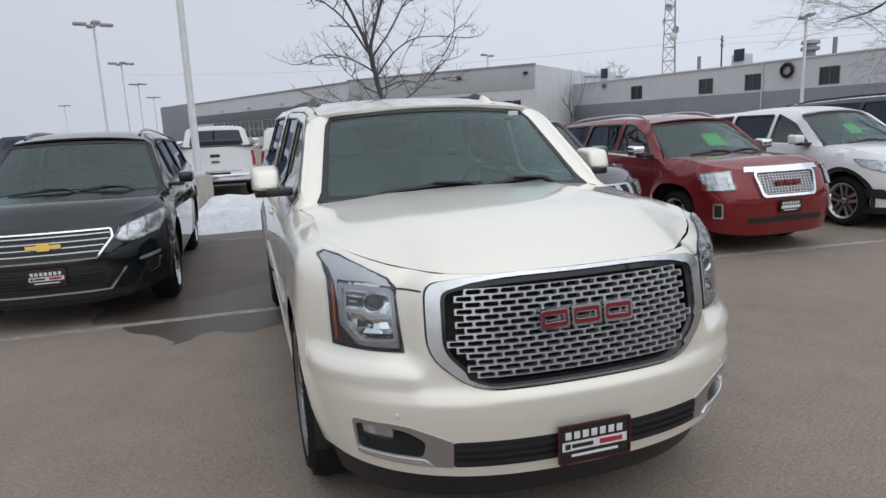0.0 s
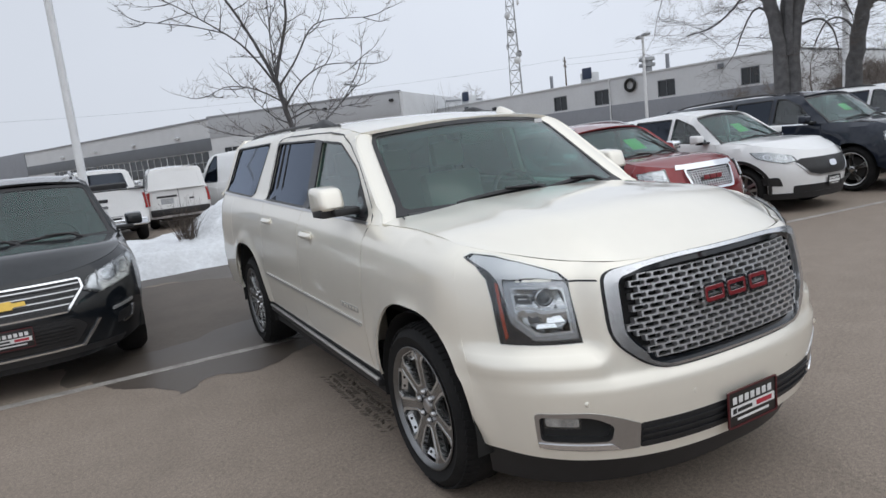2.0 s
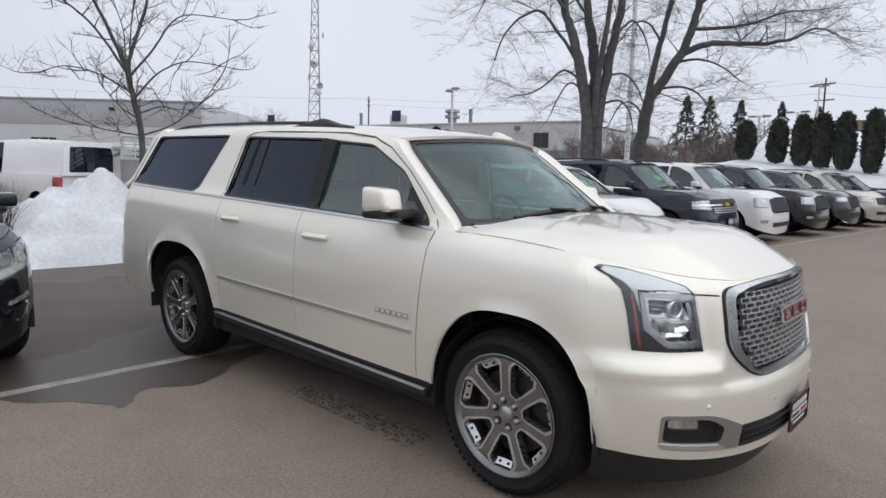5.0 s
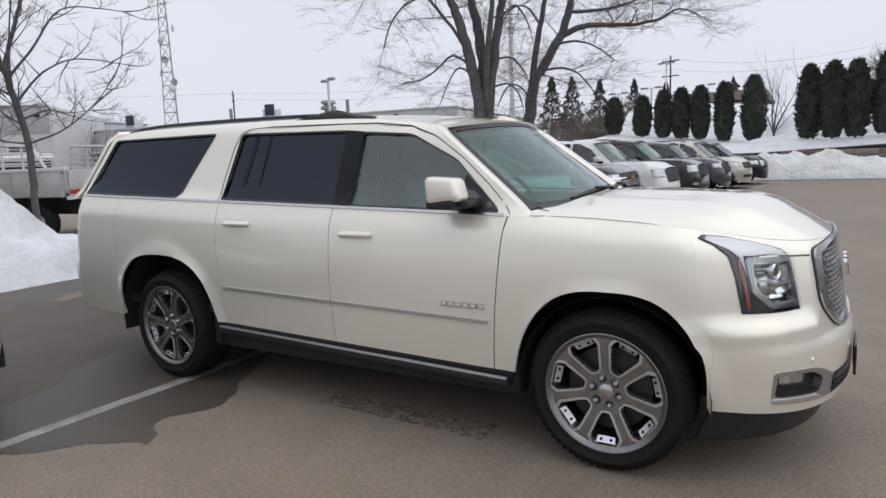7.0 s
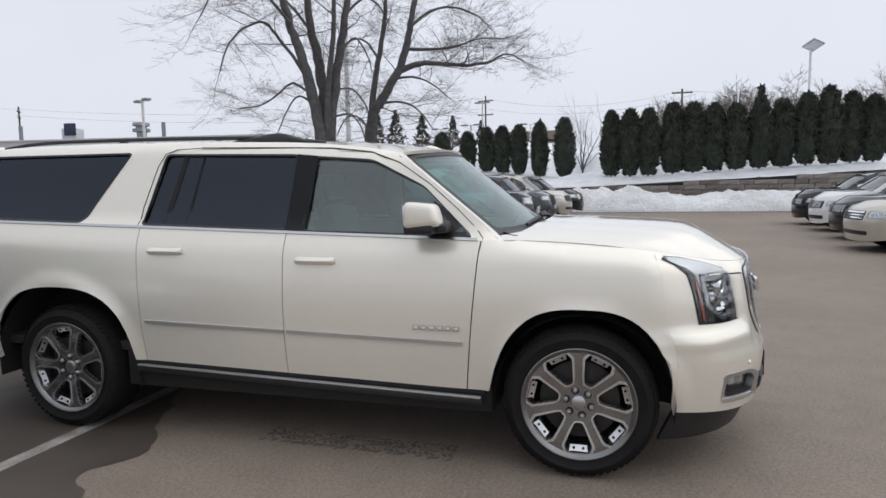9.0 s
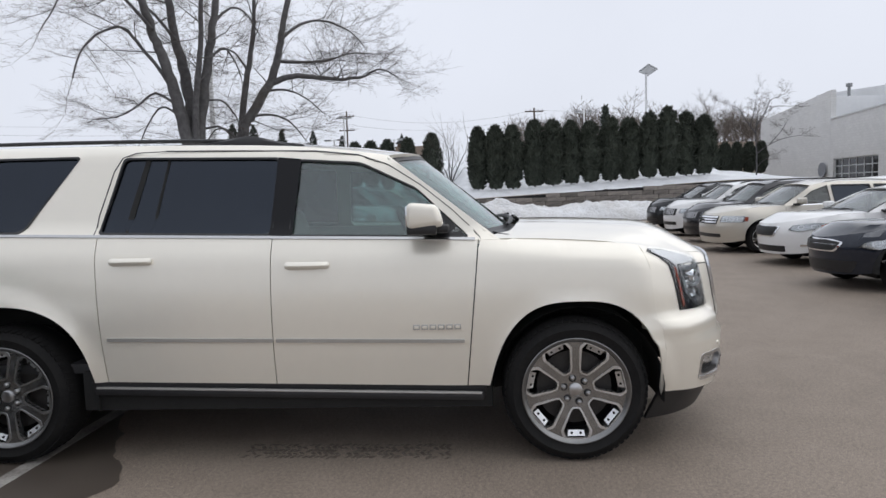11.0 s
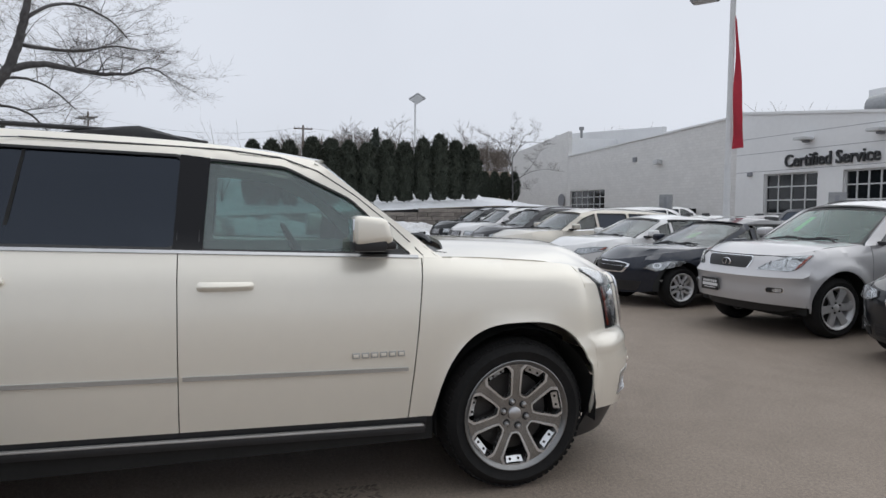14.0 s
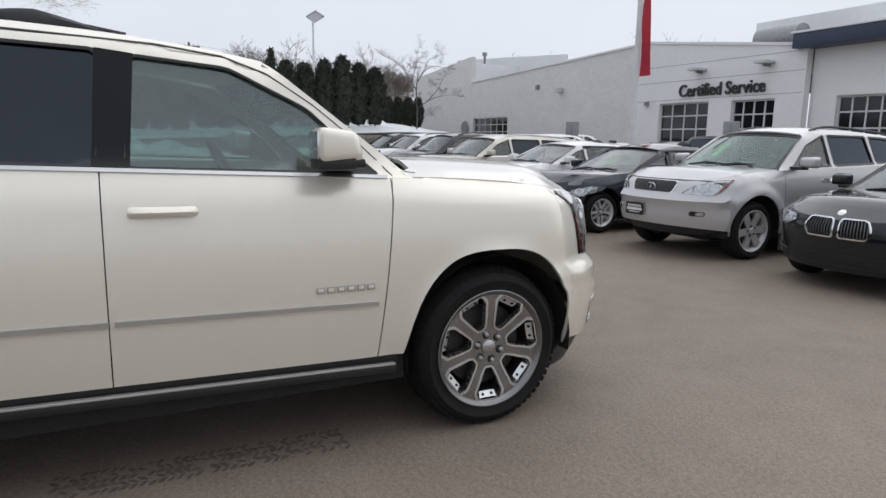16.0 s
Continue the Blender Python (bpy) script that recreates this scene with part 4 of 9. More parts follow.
def dealer_plate(car, p, full=True):
    """A dealer's plate in its frame, facing -y."""
    m = Matrix.Translation(p) @ pose(0, 0, 0, 90, 0, 0)
    pl = part("dealer_plate", box_data(-0.152, -0.076, -0.008, 0.152, 0.076, 0.0, 0.003, m), PLATE, car, "black dealer plate with maroon rim")
    fr = sheet("plate_frame", rounded([(-0.155, -0.079), (0.155, -0.079), (0.155, 0.079), (-0.155, 0.079)], 0.012), lambda a, b: m @ Vector((a, b, 0.0)), PLATE_RED if full else TRIM, pl, holes=[rounded([(-0.148, -0.072), (0.148, -0.072), (0.148, 0.072), (-0.148, 0.072)], 0.01)], step=0.1, lift=0.004, thick=0.006)
    for i in range(7):
        x = -0.125 + i * 0.0365
        box("lettering_bar", x, 0.020, 0.0005, x + 0.025, 0.050, 0.002, LETTER, pl, 0.001, m=m)
    box("white_band", -0.138, -0.026, 0.0005, 0.138, 0.010, 0.002, LETTER, pl, 0, m=m)
    if full:
        box("emblem", -0.126, -0.019, 0.002, -0.104, 0.003, 0.0032, TRIM, pl, 0.0005, m=m)
        box("maker_bar", -0.098, -0.016, 0.002, -0.008, 0.0, 0.0032, TRIM, pl, 0.0005, m=m)
        box("maker_bar", 0.02, -0.018, 0.002, 0.118, 0.002, 0.0032, LETTER_RED, pl, 0.0005, m=m)
    box("address_bar", -0.10, -0.052, 0.0005, 0.10, -0.041, 0.002, LETTER, pl, 0.0005, m=m)
    return pl

# ---- the large pearl-white SUV ----
GRILLE_OUT = rounded([(-0.30, 1.110), (-0.585, 1.085), (-0.595, 0.83), (-0.44, 0.690), (0.44, 0.690), (0.595, 0.83), (0.585, 1.085), (0.30, 1.110)], [0.2, 0.05, 0.07, 0.10, 0.10, 0.07, 0.05, 0.2])
GRILLE_IN = rounded([(-0.30, 1.083), (-0.530, 1.060), (-0.538, 0.84), (-0.42, 0.718), (0.42, 0.718), (0.538, 0.84), (0.530, 1.060), (0.30, 1.083)], [0.2, 0.04, 0.05, 0.07, 0.07, 0.05, 0.04, 0.2])
FOG_OUT = rounded([(0.53, 0.392), (0.70, 0.400), (0.849, 0.412), (0.871, 0.570), (0.70, 0.568), (0.60, 0.530), (0.53, 0.498)], [0.005, 0.02, 0.025, 0.02, 0.05, 0.04, 0.005])
FOG_IN = rounded([(0.635, 0.436), (0.846, 0.447), (0.857, 0.553), (0.70, 0.548), (0.625, 0.50)], [0.02, 0.02, 0.015, 0.05, 0.02])
FRAME_IN = rounded([(0.690, 0.866), (0.806, 0.862), (0.857, 0.93), (0.853, 1.054), (0.700, 1.042), (0.694, 1.02)], 0.012)
MOULDING = mat("satin_moulding", (0.50, 0.49, 0.47), 0.32, 0.5, vary=0.12, scale=6)
LAMPBEZEL = mat("dark_lamp_bezel", (0.42, 0.43, 0.45), 0.24, 0.95, vary=0.2, scale=14)
SURROUND = mat("polished_grille_trim", (0.72, 0.73, 0.75), 0.24, 1.0, vary=0.15, scale=6)
LAMPCHROME = mat("smoked_lamp_chrome", (0.62, 0.63, 0.64), 0.14, 1.0, vary=0.25, scale=26)
FOGBAR = mat("grey_print", (0.45, 0.45, 0.46), 0.5)
GRILLEBAR = mat("satin_grille_metal", (0.66, 0.66, 0.67), 0.3, 0.75, vary=0.12, scale=14)
def hero_extra(car, B):
    S, P = B.S, PEARL
    U = B.ux
    at = lambda x, z: math.copysign(B.at(abs(x), z), x)
    # grille: surround, dark backing, mesh of staggered bars, badge
    outer, inner, inner2 = GRILLE_OUT, GRILLE_IN, [(x * 0.985, 0.902 + (z - 0.902) * 0.965) for x, z in GRILLE_IN]
    mid = [(lerp(a[0], b[0], 0.9 if abs(a[0]) > 0.5 else 0.5), lerp(a[1], b[1], 0.9 if abs(a[0]) > 0.5 else 0.5)) for a, b in zip(outer, inner)]
    to_u = lambda poly: [(at(x, z), z) for x, z in poly]
    gr = sheet("grille", to_u(outer), S, SURROUND, car, holes=[to_u(mid)], step=0.03, lift=0.016, thick=0.07, label="chrome grille surround")
    sheet("inner_rim", to_u(mid), S, BLACK, gr, holes=[to_u(inner2)], step=0.05, lift=-0.006, thick=0.04)
    sheet("backing", to_u(inner), S, MATTE, gr, step=0.08, lift=-0.045, thick=0.01)
    rim_gap = [(x * 1.014, 0.9 + (z - 0.9) * 1.022) for x, z in outer]
    sheet("grille_gap", to_u(rim_gap), S, TRIM, gr, holes=[to_u(outer)], step=0.05, lift=0.0025, thick=0.01)
    rows, pitch, zlo, zhi = 14, 0.0655, 0.737, 1.064
    half = poly_curve([(0.722, 0.40), (0.75, 0.445), (0.84, 0.520), (1.05, 0.514), (1.085, 0.40)])
    dz = (zhi - zlo) / rows
    slots, rim_l, rim_r = [], [], []
    for i in range(rows):
        z = lerp(zlo, zhi, (i + 0.5) / rows)
        w = half(z)
        xs2 = [(k + 0.5 * (i % 2)) * pitch for k in range(-9, 10) if abs((k + 0.5 * (i % 2)) * pitch) < w - 0.028]
        rim_r += [(xs2[-1] + 0.036, z - dz / 2), (xs2[-1] + 0.036, z + dz / 2)]
        rim_l += [(xs2[0] - 0.036, z - dz / 2), (xs2[0] - 0.036, z + dz / 2)]
        for x in xs2:
            slots.append([(U(a), b) for a, b in rounded([(x - 0.0283, z - 0.0084), (x + 0.0283, z - 0.0084), (x + 0.0283, z + 0.0084), (x - 0.0283, z + 0.0084)], 0.007, 2)])
    plate = [(U(a), b) for a, b in rim_r + rim_l[::-1]]
    sheet("grille_mesh", plate, S, GRILLEBAR, gr, holes=slots, step=0.035, lift=0.004, thick=0.034, label="satin chrome grille mesh of staggered slots")
    # maker's badge in plain block shapes
    mb = lambda x: Matrix.Translation((x, S(U(0.1), 0.94).y - 0.034, 0.94)) @ pose(0, 0, 0, 90 - 7, 0, 0)
    bd = box("badge", -0.195, -0.04, -0.012, 0.195, 0.04, -0.004, BADGE_RED, gr, 0.003, label="red block badge with chrome edge", m=mb(0) @ Matrix.Diagonal((0.02, 0.02, 1, 1)))
    for x, w in ((-0.133, 0.124), (0.0, 0.124), (0.135, 0.124)):
        m = mb(x)
        ring = rounded([(-w / 2, -0.041), (w / 2, -0.041), (w / 2, 0.041), (-w / 2, 0.041)], 0.012)
        core = rounded([(-w / 2 + 0.022, -0.010), (w / 2 - 0.022, -0.010), (w / 2 - 0.022, 0.010), (-w / 2 + 0.022, 0.010)], 0.004)
        sheet("badge_rim", ring, lambda a, b: m @ Vector((a, b, 0)), CHROME, bd, holes=[core], step=0.1, thick=0.014)
        sheet("badge_face", rounded([(a * 0.84, b * 0.74) for a, b in ring], 0.003, 1), lambda a, b: m @ Vector((a, b, 0)), BADGE_RED, bd, holes=[[(a * 1.12, b * 1.45) for a, b in core]], step=0.1, lift=0.003, thick=0.004)
    # headlights
    lamp_out = to_u([(0.664, 0.822), (0.80, 0.824), (0.905, 0.830), (0.905, 1.0), (0.905, 1.085), (0.912, 1.135), (0.925, 1.166), (0.895, 1.178), (0.84, 1.166), (0.785, 1.140), (0.74, 1.119), (0.695, 1.098), (0.672, 1.066)])
    frame_out = to_u(rounded([(0.678, 0.842), (0.814, 0.843), (0.871, 0.92), (0.866, 1.074), (0.692, 1.063), (0.682, 1.045)], 0.015))
    frame_in = to_u(FRAME_IN)
    for mir in (False, True):
        sx = -1 if mir else 1
        h = sheet("headlight", lamp_out, S, mat("dark_lamp_housing", (0.012, 0.013, 0.018), 0.2, 0.2, vary=0.3, scale=12), car, holes=[frame_in], step=0.04, lift=0.003, thick=0.055, mirror=mir, label="headlight with clear lens and amber side strip")
        sheet("lens", lamp_out, S, LENS, h, step=0.05, lift=0.016, thick=0.003, mirror=mir)
        sheet("lamp_frame", frame_out, S, LAMPBEZEL, h, holes=[frame_in], step=0.03, lift=0.012, thick=0.05, mirror=mir)
        rim_in = [(lerp(0.775, x, 0.9), lerp(0.955, z, 0.92)) for x, z in FRAME_IN]
        sheet("inner_rim", frame_in, S, LAMPCHROME, h, holes=[to_u(rim_in)], step=0.03, lift=0.002, thick=0.03, mirror=mir)
        ripple = lambda u, z: S(u, z) + Vector((0, 0.040 - 0.020 * math.cos(26 * (z - 0.955)) - 0.006 * math.sin(u * 95 + z * 30), 0))
        sheet("reflector", to_u([(lerp(0.775, x, 1.02), lerp(0.955, z, 1.02)) for x, z in FRAME_IN]), ripple, LAMPCHROME, h, step=0.014, lift=0.0, thick=0.006, mirror=mir)
        sheet("brow", to_u([(0.690, 1.070), (0.76, 1.078), (0.866, 1.086), (0.872, 0.99), (0.878, 1.075), (0.888, 1.115), (0.914, 1.158), (0.893, 1.170), (0.842, 1.158), (0.785, 1.134), (0.74, 1.112), (0.702, 1.092)]), lambda u, z: S(u, z) + Vector((0, 0.002 * math.sin(z * 420), 0)), SATIN, h, step=0.008, lift=0.006, thick=0.012, mirror=mir)
        sheet("side_marker", to_u([(0.889, 0.848), (0.891, 0.95), (0.886, 1.072), (0.879, 1.068), (0.881, 0.86)]), S, AMBER, h, step=0.03, lift=0.009, thick=0.01, mirror=mir)
        shelf = to_u(rounded([(0.700, 0.958), (0.775, 0.956), (0.80, 0.972), (0.850, 0.976), (0.850, 0.966), (0.804, 0.962), (0.779, 0.944), (0.700, 0.948)], 0.003))
        sheet("light_guide", shelf, S, SATIN, h, step=0.02, lift=0.002, thick=0.03, mirror=mir)
        c = S(at(0.752, 1.006), 1.006)
        ctr = Matrix.Translation((sx * c.x, c.y + 0.022, c.z)) @ pose(0, 0, 0, 0, 0, 90 + sx * 22)
        r = 0.036
        pr = lathe("projector", [(r * 0.80, -0.010), (r * 0.9, -0.019), (r, -0.022), (r * 1.12, -0.016), (r * 1.2, 0.0), (r * 1.3, 0.02)], CHROME, h, 28, at=ctr)
        lathe("projector_lens", [(0.0005, -0.026), (r * 0.35, -0.023), (r * 0.6, -0.016), (r * 0.8, -0.004)], mat("smoked_projector_glass", (0.05, 0.055, 0.06), 0.04, 0.3), pr, 24, at=ctr)
        sheet("shutter_block", to_u(rounded([(0.806, 0.988), (0.846, 0.990), (0.846, 1.022), (0.806, 1.020)], 0.003)), S, TRIM, h, step=0.03, lift=-0.002, thick=0.03, mirror=mir)
        sheet("block_mark", to_u([(0.814, 1.003), (0.838, 1.004), (0.838, 1.009), (0.814, 1.008)]), S, FOGBAR, h, step=0.03, lift=0.0, thick=0.003, mirror=mir)
        for x, z, w2, hh in ((0.735, 0.918, 0.030, 0.010), (0.765, 0.895, 0.034, 0.007), (0.800, 0.925, 0.018, 0.012)):
            sheet("reflector_facet", to_u(rounded([(x - w2, z - hh), (x + w2, z - hh * 1.3), (x + w2 * 0.7, z + hh), (x - w2 * 0.8, z + hh * 1.4)], 0.004)), lambda u, zz: S(u, zz) + Vector((0, 0.018 + (zz - z) * 0.5, 0)), CHROME if hh < 0.011 else TRIM, h, step=0.02, thick=0.006, mirror=mir)
        # fog lamps
        fin = to_u(FOG_IN)
        fb = sheet("fog_lamp_bezel", to_u(FOG_OUT), S, SATIN, car, holes=[fin], step=0.02, lift=0.004, thick=0.05, mirror=mir, label="satin chrome fog lamp bezel")
        sheet("backing", fin, S, MATTE, fb, step=0.06, lift=-0.035, thick=0.01, mirror=mir)
        sheet("fog_lamp", to_u(rounded([(0.74, 0.500), (0.838, 0.505), (0.844, 0.543), (0.745, 0.540)], 0.01)), S, REFLECTOR, fb, step=0.03, lift=-0.012, thick=0.02, mirror=mir)
        sheet("fog_lens", to_u(rounded([(0.735, 0.495), (0.842, 0.500), (0.847, 0.547), (0.74, 0.544)], 0.01)), S, LENS, fb, step=0.05, lift=-0.004, thick=0.003, mirror=mir)
        sheet("chrome_strip", to_u([(0.60, 0.400), (0.70, 0.408), (0.848, 0.420), (0.851, 0.438), (0.70, 0.428), (0.63, 0.424)]), S, CHROME, fb, step=0.02, lift=0.009, thick=0.012, mirror=mir)
        # parking sensors
        for x, z in ((0.29, 0.58), (0.713, 0.602)):
            p = S(at(x, z), z)
            ring = lathe("parking_sensor", [(0.0005, -0.003), (0.010, -0.003), (0.0105, -0.0005), (0.013, -0.0005), (0.013, 0.01)], PEARL, car, 16, at=Matrix.Translation((-p.x if mir else p.x, p.y + 0.0015, p.z)) @ pose(0, 0, 0, 0, 0, 90 if x < 0.5 else (72 if not mir else 108)))
    # lower intake, skid lip and air dam
    sheet("lower_intake", to_u(rounded([(-0.532, 0.392), (0.532, 0.392), (0.534, 0.497), (-0.534, 0.497)], 0.02)), S, TRIM, car, step=0.06, lift=0.002, thick=0.03)
    for z in (0.418, 0.445, 0.472):
        sheet("intake_slat", to_u([(-0.522, z - 0.004), (0.522, z - 0.004), (0.522, z + 0.004), (-0.522, z + 0.004)]), S, TRIM, car, step=0.08, lift=0.012, thick=0.02)
    ud = B.uy(0.512)
    zl = lambda u: 0.335 + 0.065 * abs(u / ud) ** 2
    dam = [(u, 0.215 - 0.012 * abs(u / ud)) for u in np.linspace(-ud, ud, 24)] + [(u, zl(u) + 0.012) for u in np.linspace(ud, -ud, 24)]
    sheet("air_dam", dam, lambda u, z: S(u, z) + Vector((-math.copysign(0.008 * min(1.0, abs(u) / B.uc), u), 0.022 + (0.36 - z) * 0.25, 0)), TRIM, car, step=0.06, lift=-0.006, thick=0.02, label="black plastic air dam")
    # running boards
    for sg in (-1, 1):
        lean = Matrix.Translation((sg * 0.915, 1.5, 0.388)) @ pose(0, 0, 0, 1.45, 0, 0) @ Matrix.Translation((0, -1.5, 0))
        pr = box("running_board", -0.10, 1.50, -0.030, 0.088, 3.74, 0.020, TRIM, car, 0.018, m=lean)
        box("board_strip", min(sg * 0.075, sg * 0.103), 1.51, 0.008, max(sg * 0.075, sg * 0.100), 3.73, 0.021, MOULDING, pr, 0.008, m=lean)
        for i in range(3):
            box("tread_strip", -0.07 + i * 0.045, 1.6, 0.019, -0.05 + i * 0.045, 3.64, 0.023, MATTE, pr, 0.002, m=lean)
    # trim word on the front doors
    for sg in (-1, 1):
        x = B.wz(1.74, 0.785) + 0.002
        for i in range(6):
            y = 1.618 + i * 0.0455
            box("trim_lettering", min(sg * x, sg * (x + 0.005)), y, 0.770, max(sg * x, sg * (x + 0.005)), y + 0.037, 0.799, MOULDING, car, 0.002)
            box("lettering_gap", min(sg * x, sg * (x + 0.006)), y + 0.007, 0.777, max(sg * x, sg * (x + 0.006)), y + 0.031, 0.792, PEARL, car, 0.001)
    # tail lamps, antenna, roof details
    for mir in (False, True):
        sheet("tail_lamp", [(B.uy(5.50), 0.98), (B.um - 0.55, 0.98), (B.um - 0.55, 1.36), (B.uy(5.53), 1.36)], S, REDLAMP, car, step=0.08, lift=0.01, thick=0.03, mirror=mir)
    fin_c, fin_z = 0.44, B.roof(2.2) + 0.022
    rings = [(0.0, 0.045, 0.10), (0.02, 0.038, 0.088), (0.042, 0.020, 0.055), (0.056, 0.010, 0.032), (0.060, 0.003, 0.018)]
    vs = [(fin_c + w * math.cos(a), 2.14 + 1.1 * hgt + l2 * math.sin(a), fin_z - 0.012 + hgt) for hgt, w, l2 in rings for a in np.linspace(0, 2 * math.pi, 14, endpoint=False)]
    fs = [(14 * i + j, 14 * i + (j + 1) % 14, 14 * i + 14 + (j + 1) % 14, 14 * i + 14 + j) for i in range(4) for j in range(14)] + [tuple(range(56, 70))]
    mesh_part("antenna_fin", vs, fs, PEARL, car)
    # raised front feet of the roof rails
    for sg in (-1, 1):
        vs, K = [], 10
        ys2 = np.linspace(2.60, 3.22, 15)
        for y in ys2:
            hgt = 0.062 * max(0.0, min((y - 2.60) / 0.26, (3.22 - y) / 0.34, 1.0)) ** 0.8 + 0.004
            x0, z0 = B.wz(y, B.roof(y) - 0.0001) - 0.055, B.roof(y) - 0.004
            vs += [(sg * (x0 + 0.034 * math.cos(a)), y, z0 + hgt * max(0.0, math.sin(a)) ** 0.7 + (0 if math.sin(a) > -0.01 else -0.02)) for a in np.linspace(0, 2 * math.pi, K, endpoint=False)]
        fs = [(K * i + j, K * i + (j + 1) % K, K * i + K + (j + 1) % K, K * i + K + j) for i in range(14) for j in range(K)]
        mesh_part("rail_foot", vs, [f if sg < 0 else f[::-1] for f in fs] + [tuple(range(K)), tuple(range(14 * K, 15 * K))], TRIM, car)
    # dividing bars of the rear door windows, hood shut line between lamp and grille
    for mir in (False, True):
        for a0, a1, b0, b1 in ((3.565, 3.530, 3.465, 3.435), (3.400, 3.384, 3.330, 3.317)):
            sheet("window_bar", [(B.uy(a1), 1.335), (B.uy(a0), 1.342), (B.uy(b0), 1.768), (B.uy(b1), 1.765)], S, MATTE, car, step=0.08, lift=-0.010, thick=0.006, mirror=mir)
        sheet("hood_gap", to_u([(0.600, 1.056), (0.672, 1.058), (0.672, 1.065), (0.600, 1.063)]), S, TRIM, car, step=0.03, lift=0.0015, thick=0.004, mirror=mir)
    # hood shut line at the cowl, sail panels ahead of the front windows, door upper shut lines
    for mir in (False, True):
        sheet("sail_panel", [(B.uy(y), z) for y, z in ((1.585, 1.285), (1.80, 1.292), (1.80, 1.475), (1.70, 1.40))], S, TRIM, car, step=0.06, lift=-0.006, thick=0.008, mirror=mir)
        arch = [(1.515, 1.20), (1.50, 1.262), (1.545, 1.315), (1.66, 1.425), (1.83, 1.565), (2.02, 1.69), (2.2, 1.755), (2.45, 1.785), (2.9, 1.800), (3.35, 1.812)]
        strip = [(B.uy(y), z) for y, z in arch] + [(B.uy(y), z + 0.006) for y, z in reversed(arch)]
        sheet("door_gap", strip, S, TRIM, car, step=0.05, lift=0.0015, thick=0.004, mirror=mir)
        rear_arch = [(3.35, 1.812), (3.52, 1.808), (3.60, 1.780), (3.645, 1.70), (3.71, 1.44), (3.72, 1.33)]
        strip = [(B.uy(y), z) for y, z in rear_arch] + [(B.uy(y + 0.006), z + 0.003) for y, z in reversed(rear_arch)]
        sheet("door_gap", strip, S, TRIM, car, step=0.05, lift=0.0015, thick=0.004, mirror=mir)
    sheet("tint_band", [(-0.96, 0.865), (0.96, 0.865), (0.965, 0.955), (-0.965, 0.955)], lambda a, b: Vector((a * (B.wz(lerp(1.44, 2.03, b), lerp(1.277, 1.738, b)) - 0.125), lerp(1.44, 2.03, b) - 0.16 * (1 - a * a) * lerp(1.0, 0.8, b), lerp(1.277, 1.738, b) + 0.035 * b * (1 - a * a))), PRIVACY, car, step=0.1, lift=-0.012, thick=0.003)
    # third seat row, door linings, inner mirror
    for sg in (-1, 1):
        seat(car, sg * 0.42, 3.55, 0.80, BEIGE)
        box("door_lining", min(sg * 0.86, sg * 0.93), 1.62, 0.5, max(sg * 0.86, sg * 0.93), 3.66, 1.27, BEIGE, car, 0.02)
    box("cargo_lining", -0.86, 5.3, 0.5, 0.86, 5.36, 1.3, CABIN, car, 0.02)
    box("inner_mirror", -0.12, 1.83, 1.62, 0.12, 1.86, 1.69, CABIN, car, 0.012)
    box("headliner", -0.58, 2.5, 1.765, 0.58, 5.0, 1.78, BEIGE, car, 0.005)
    box("seat_console", -0.16, 1.95, 0.5, 0.16, 2.9, 0.98, CABIN, car, 0.03)
    sheet("inspection_sticker", [(0.70, 0.90), (0.80, 0.90), (0.80, 0.97), (0.70, 0.97)], lambda a, b: Vector((a * 0.72, 1.95 - 0.1 * (1 - a * a), 1.735 - (0.97 - b) * 0.4)), LETTER, car, step=0.2, thick=0.002)


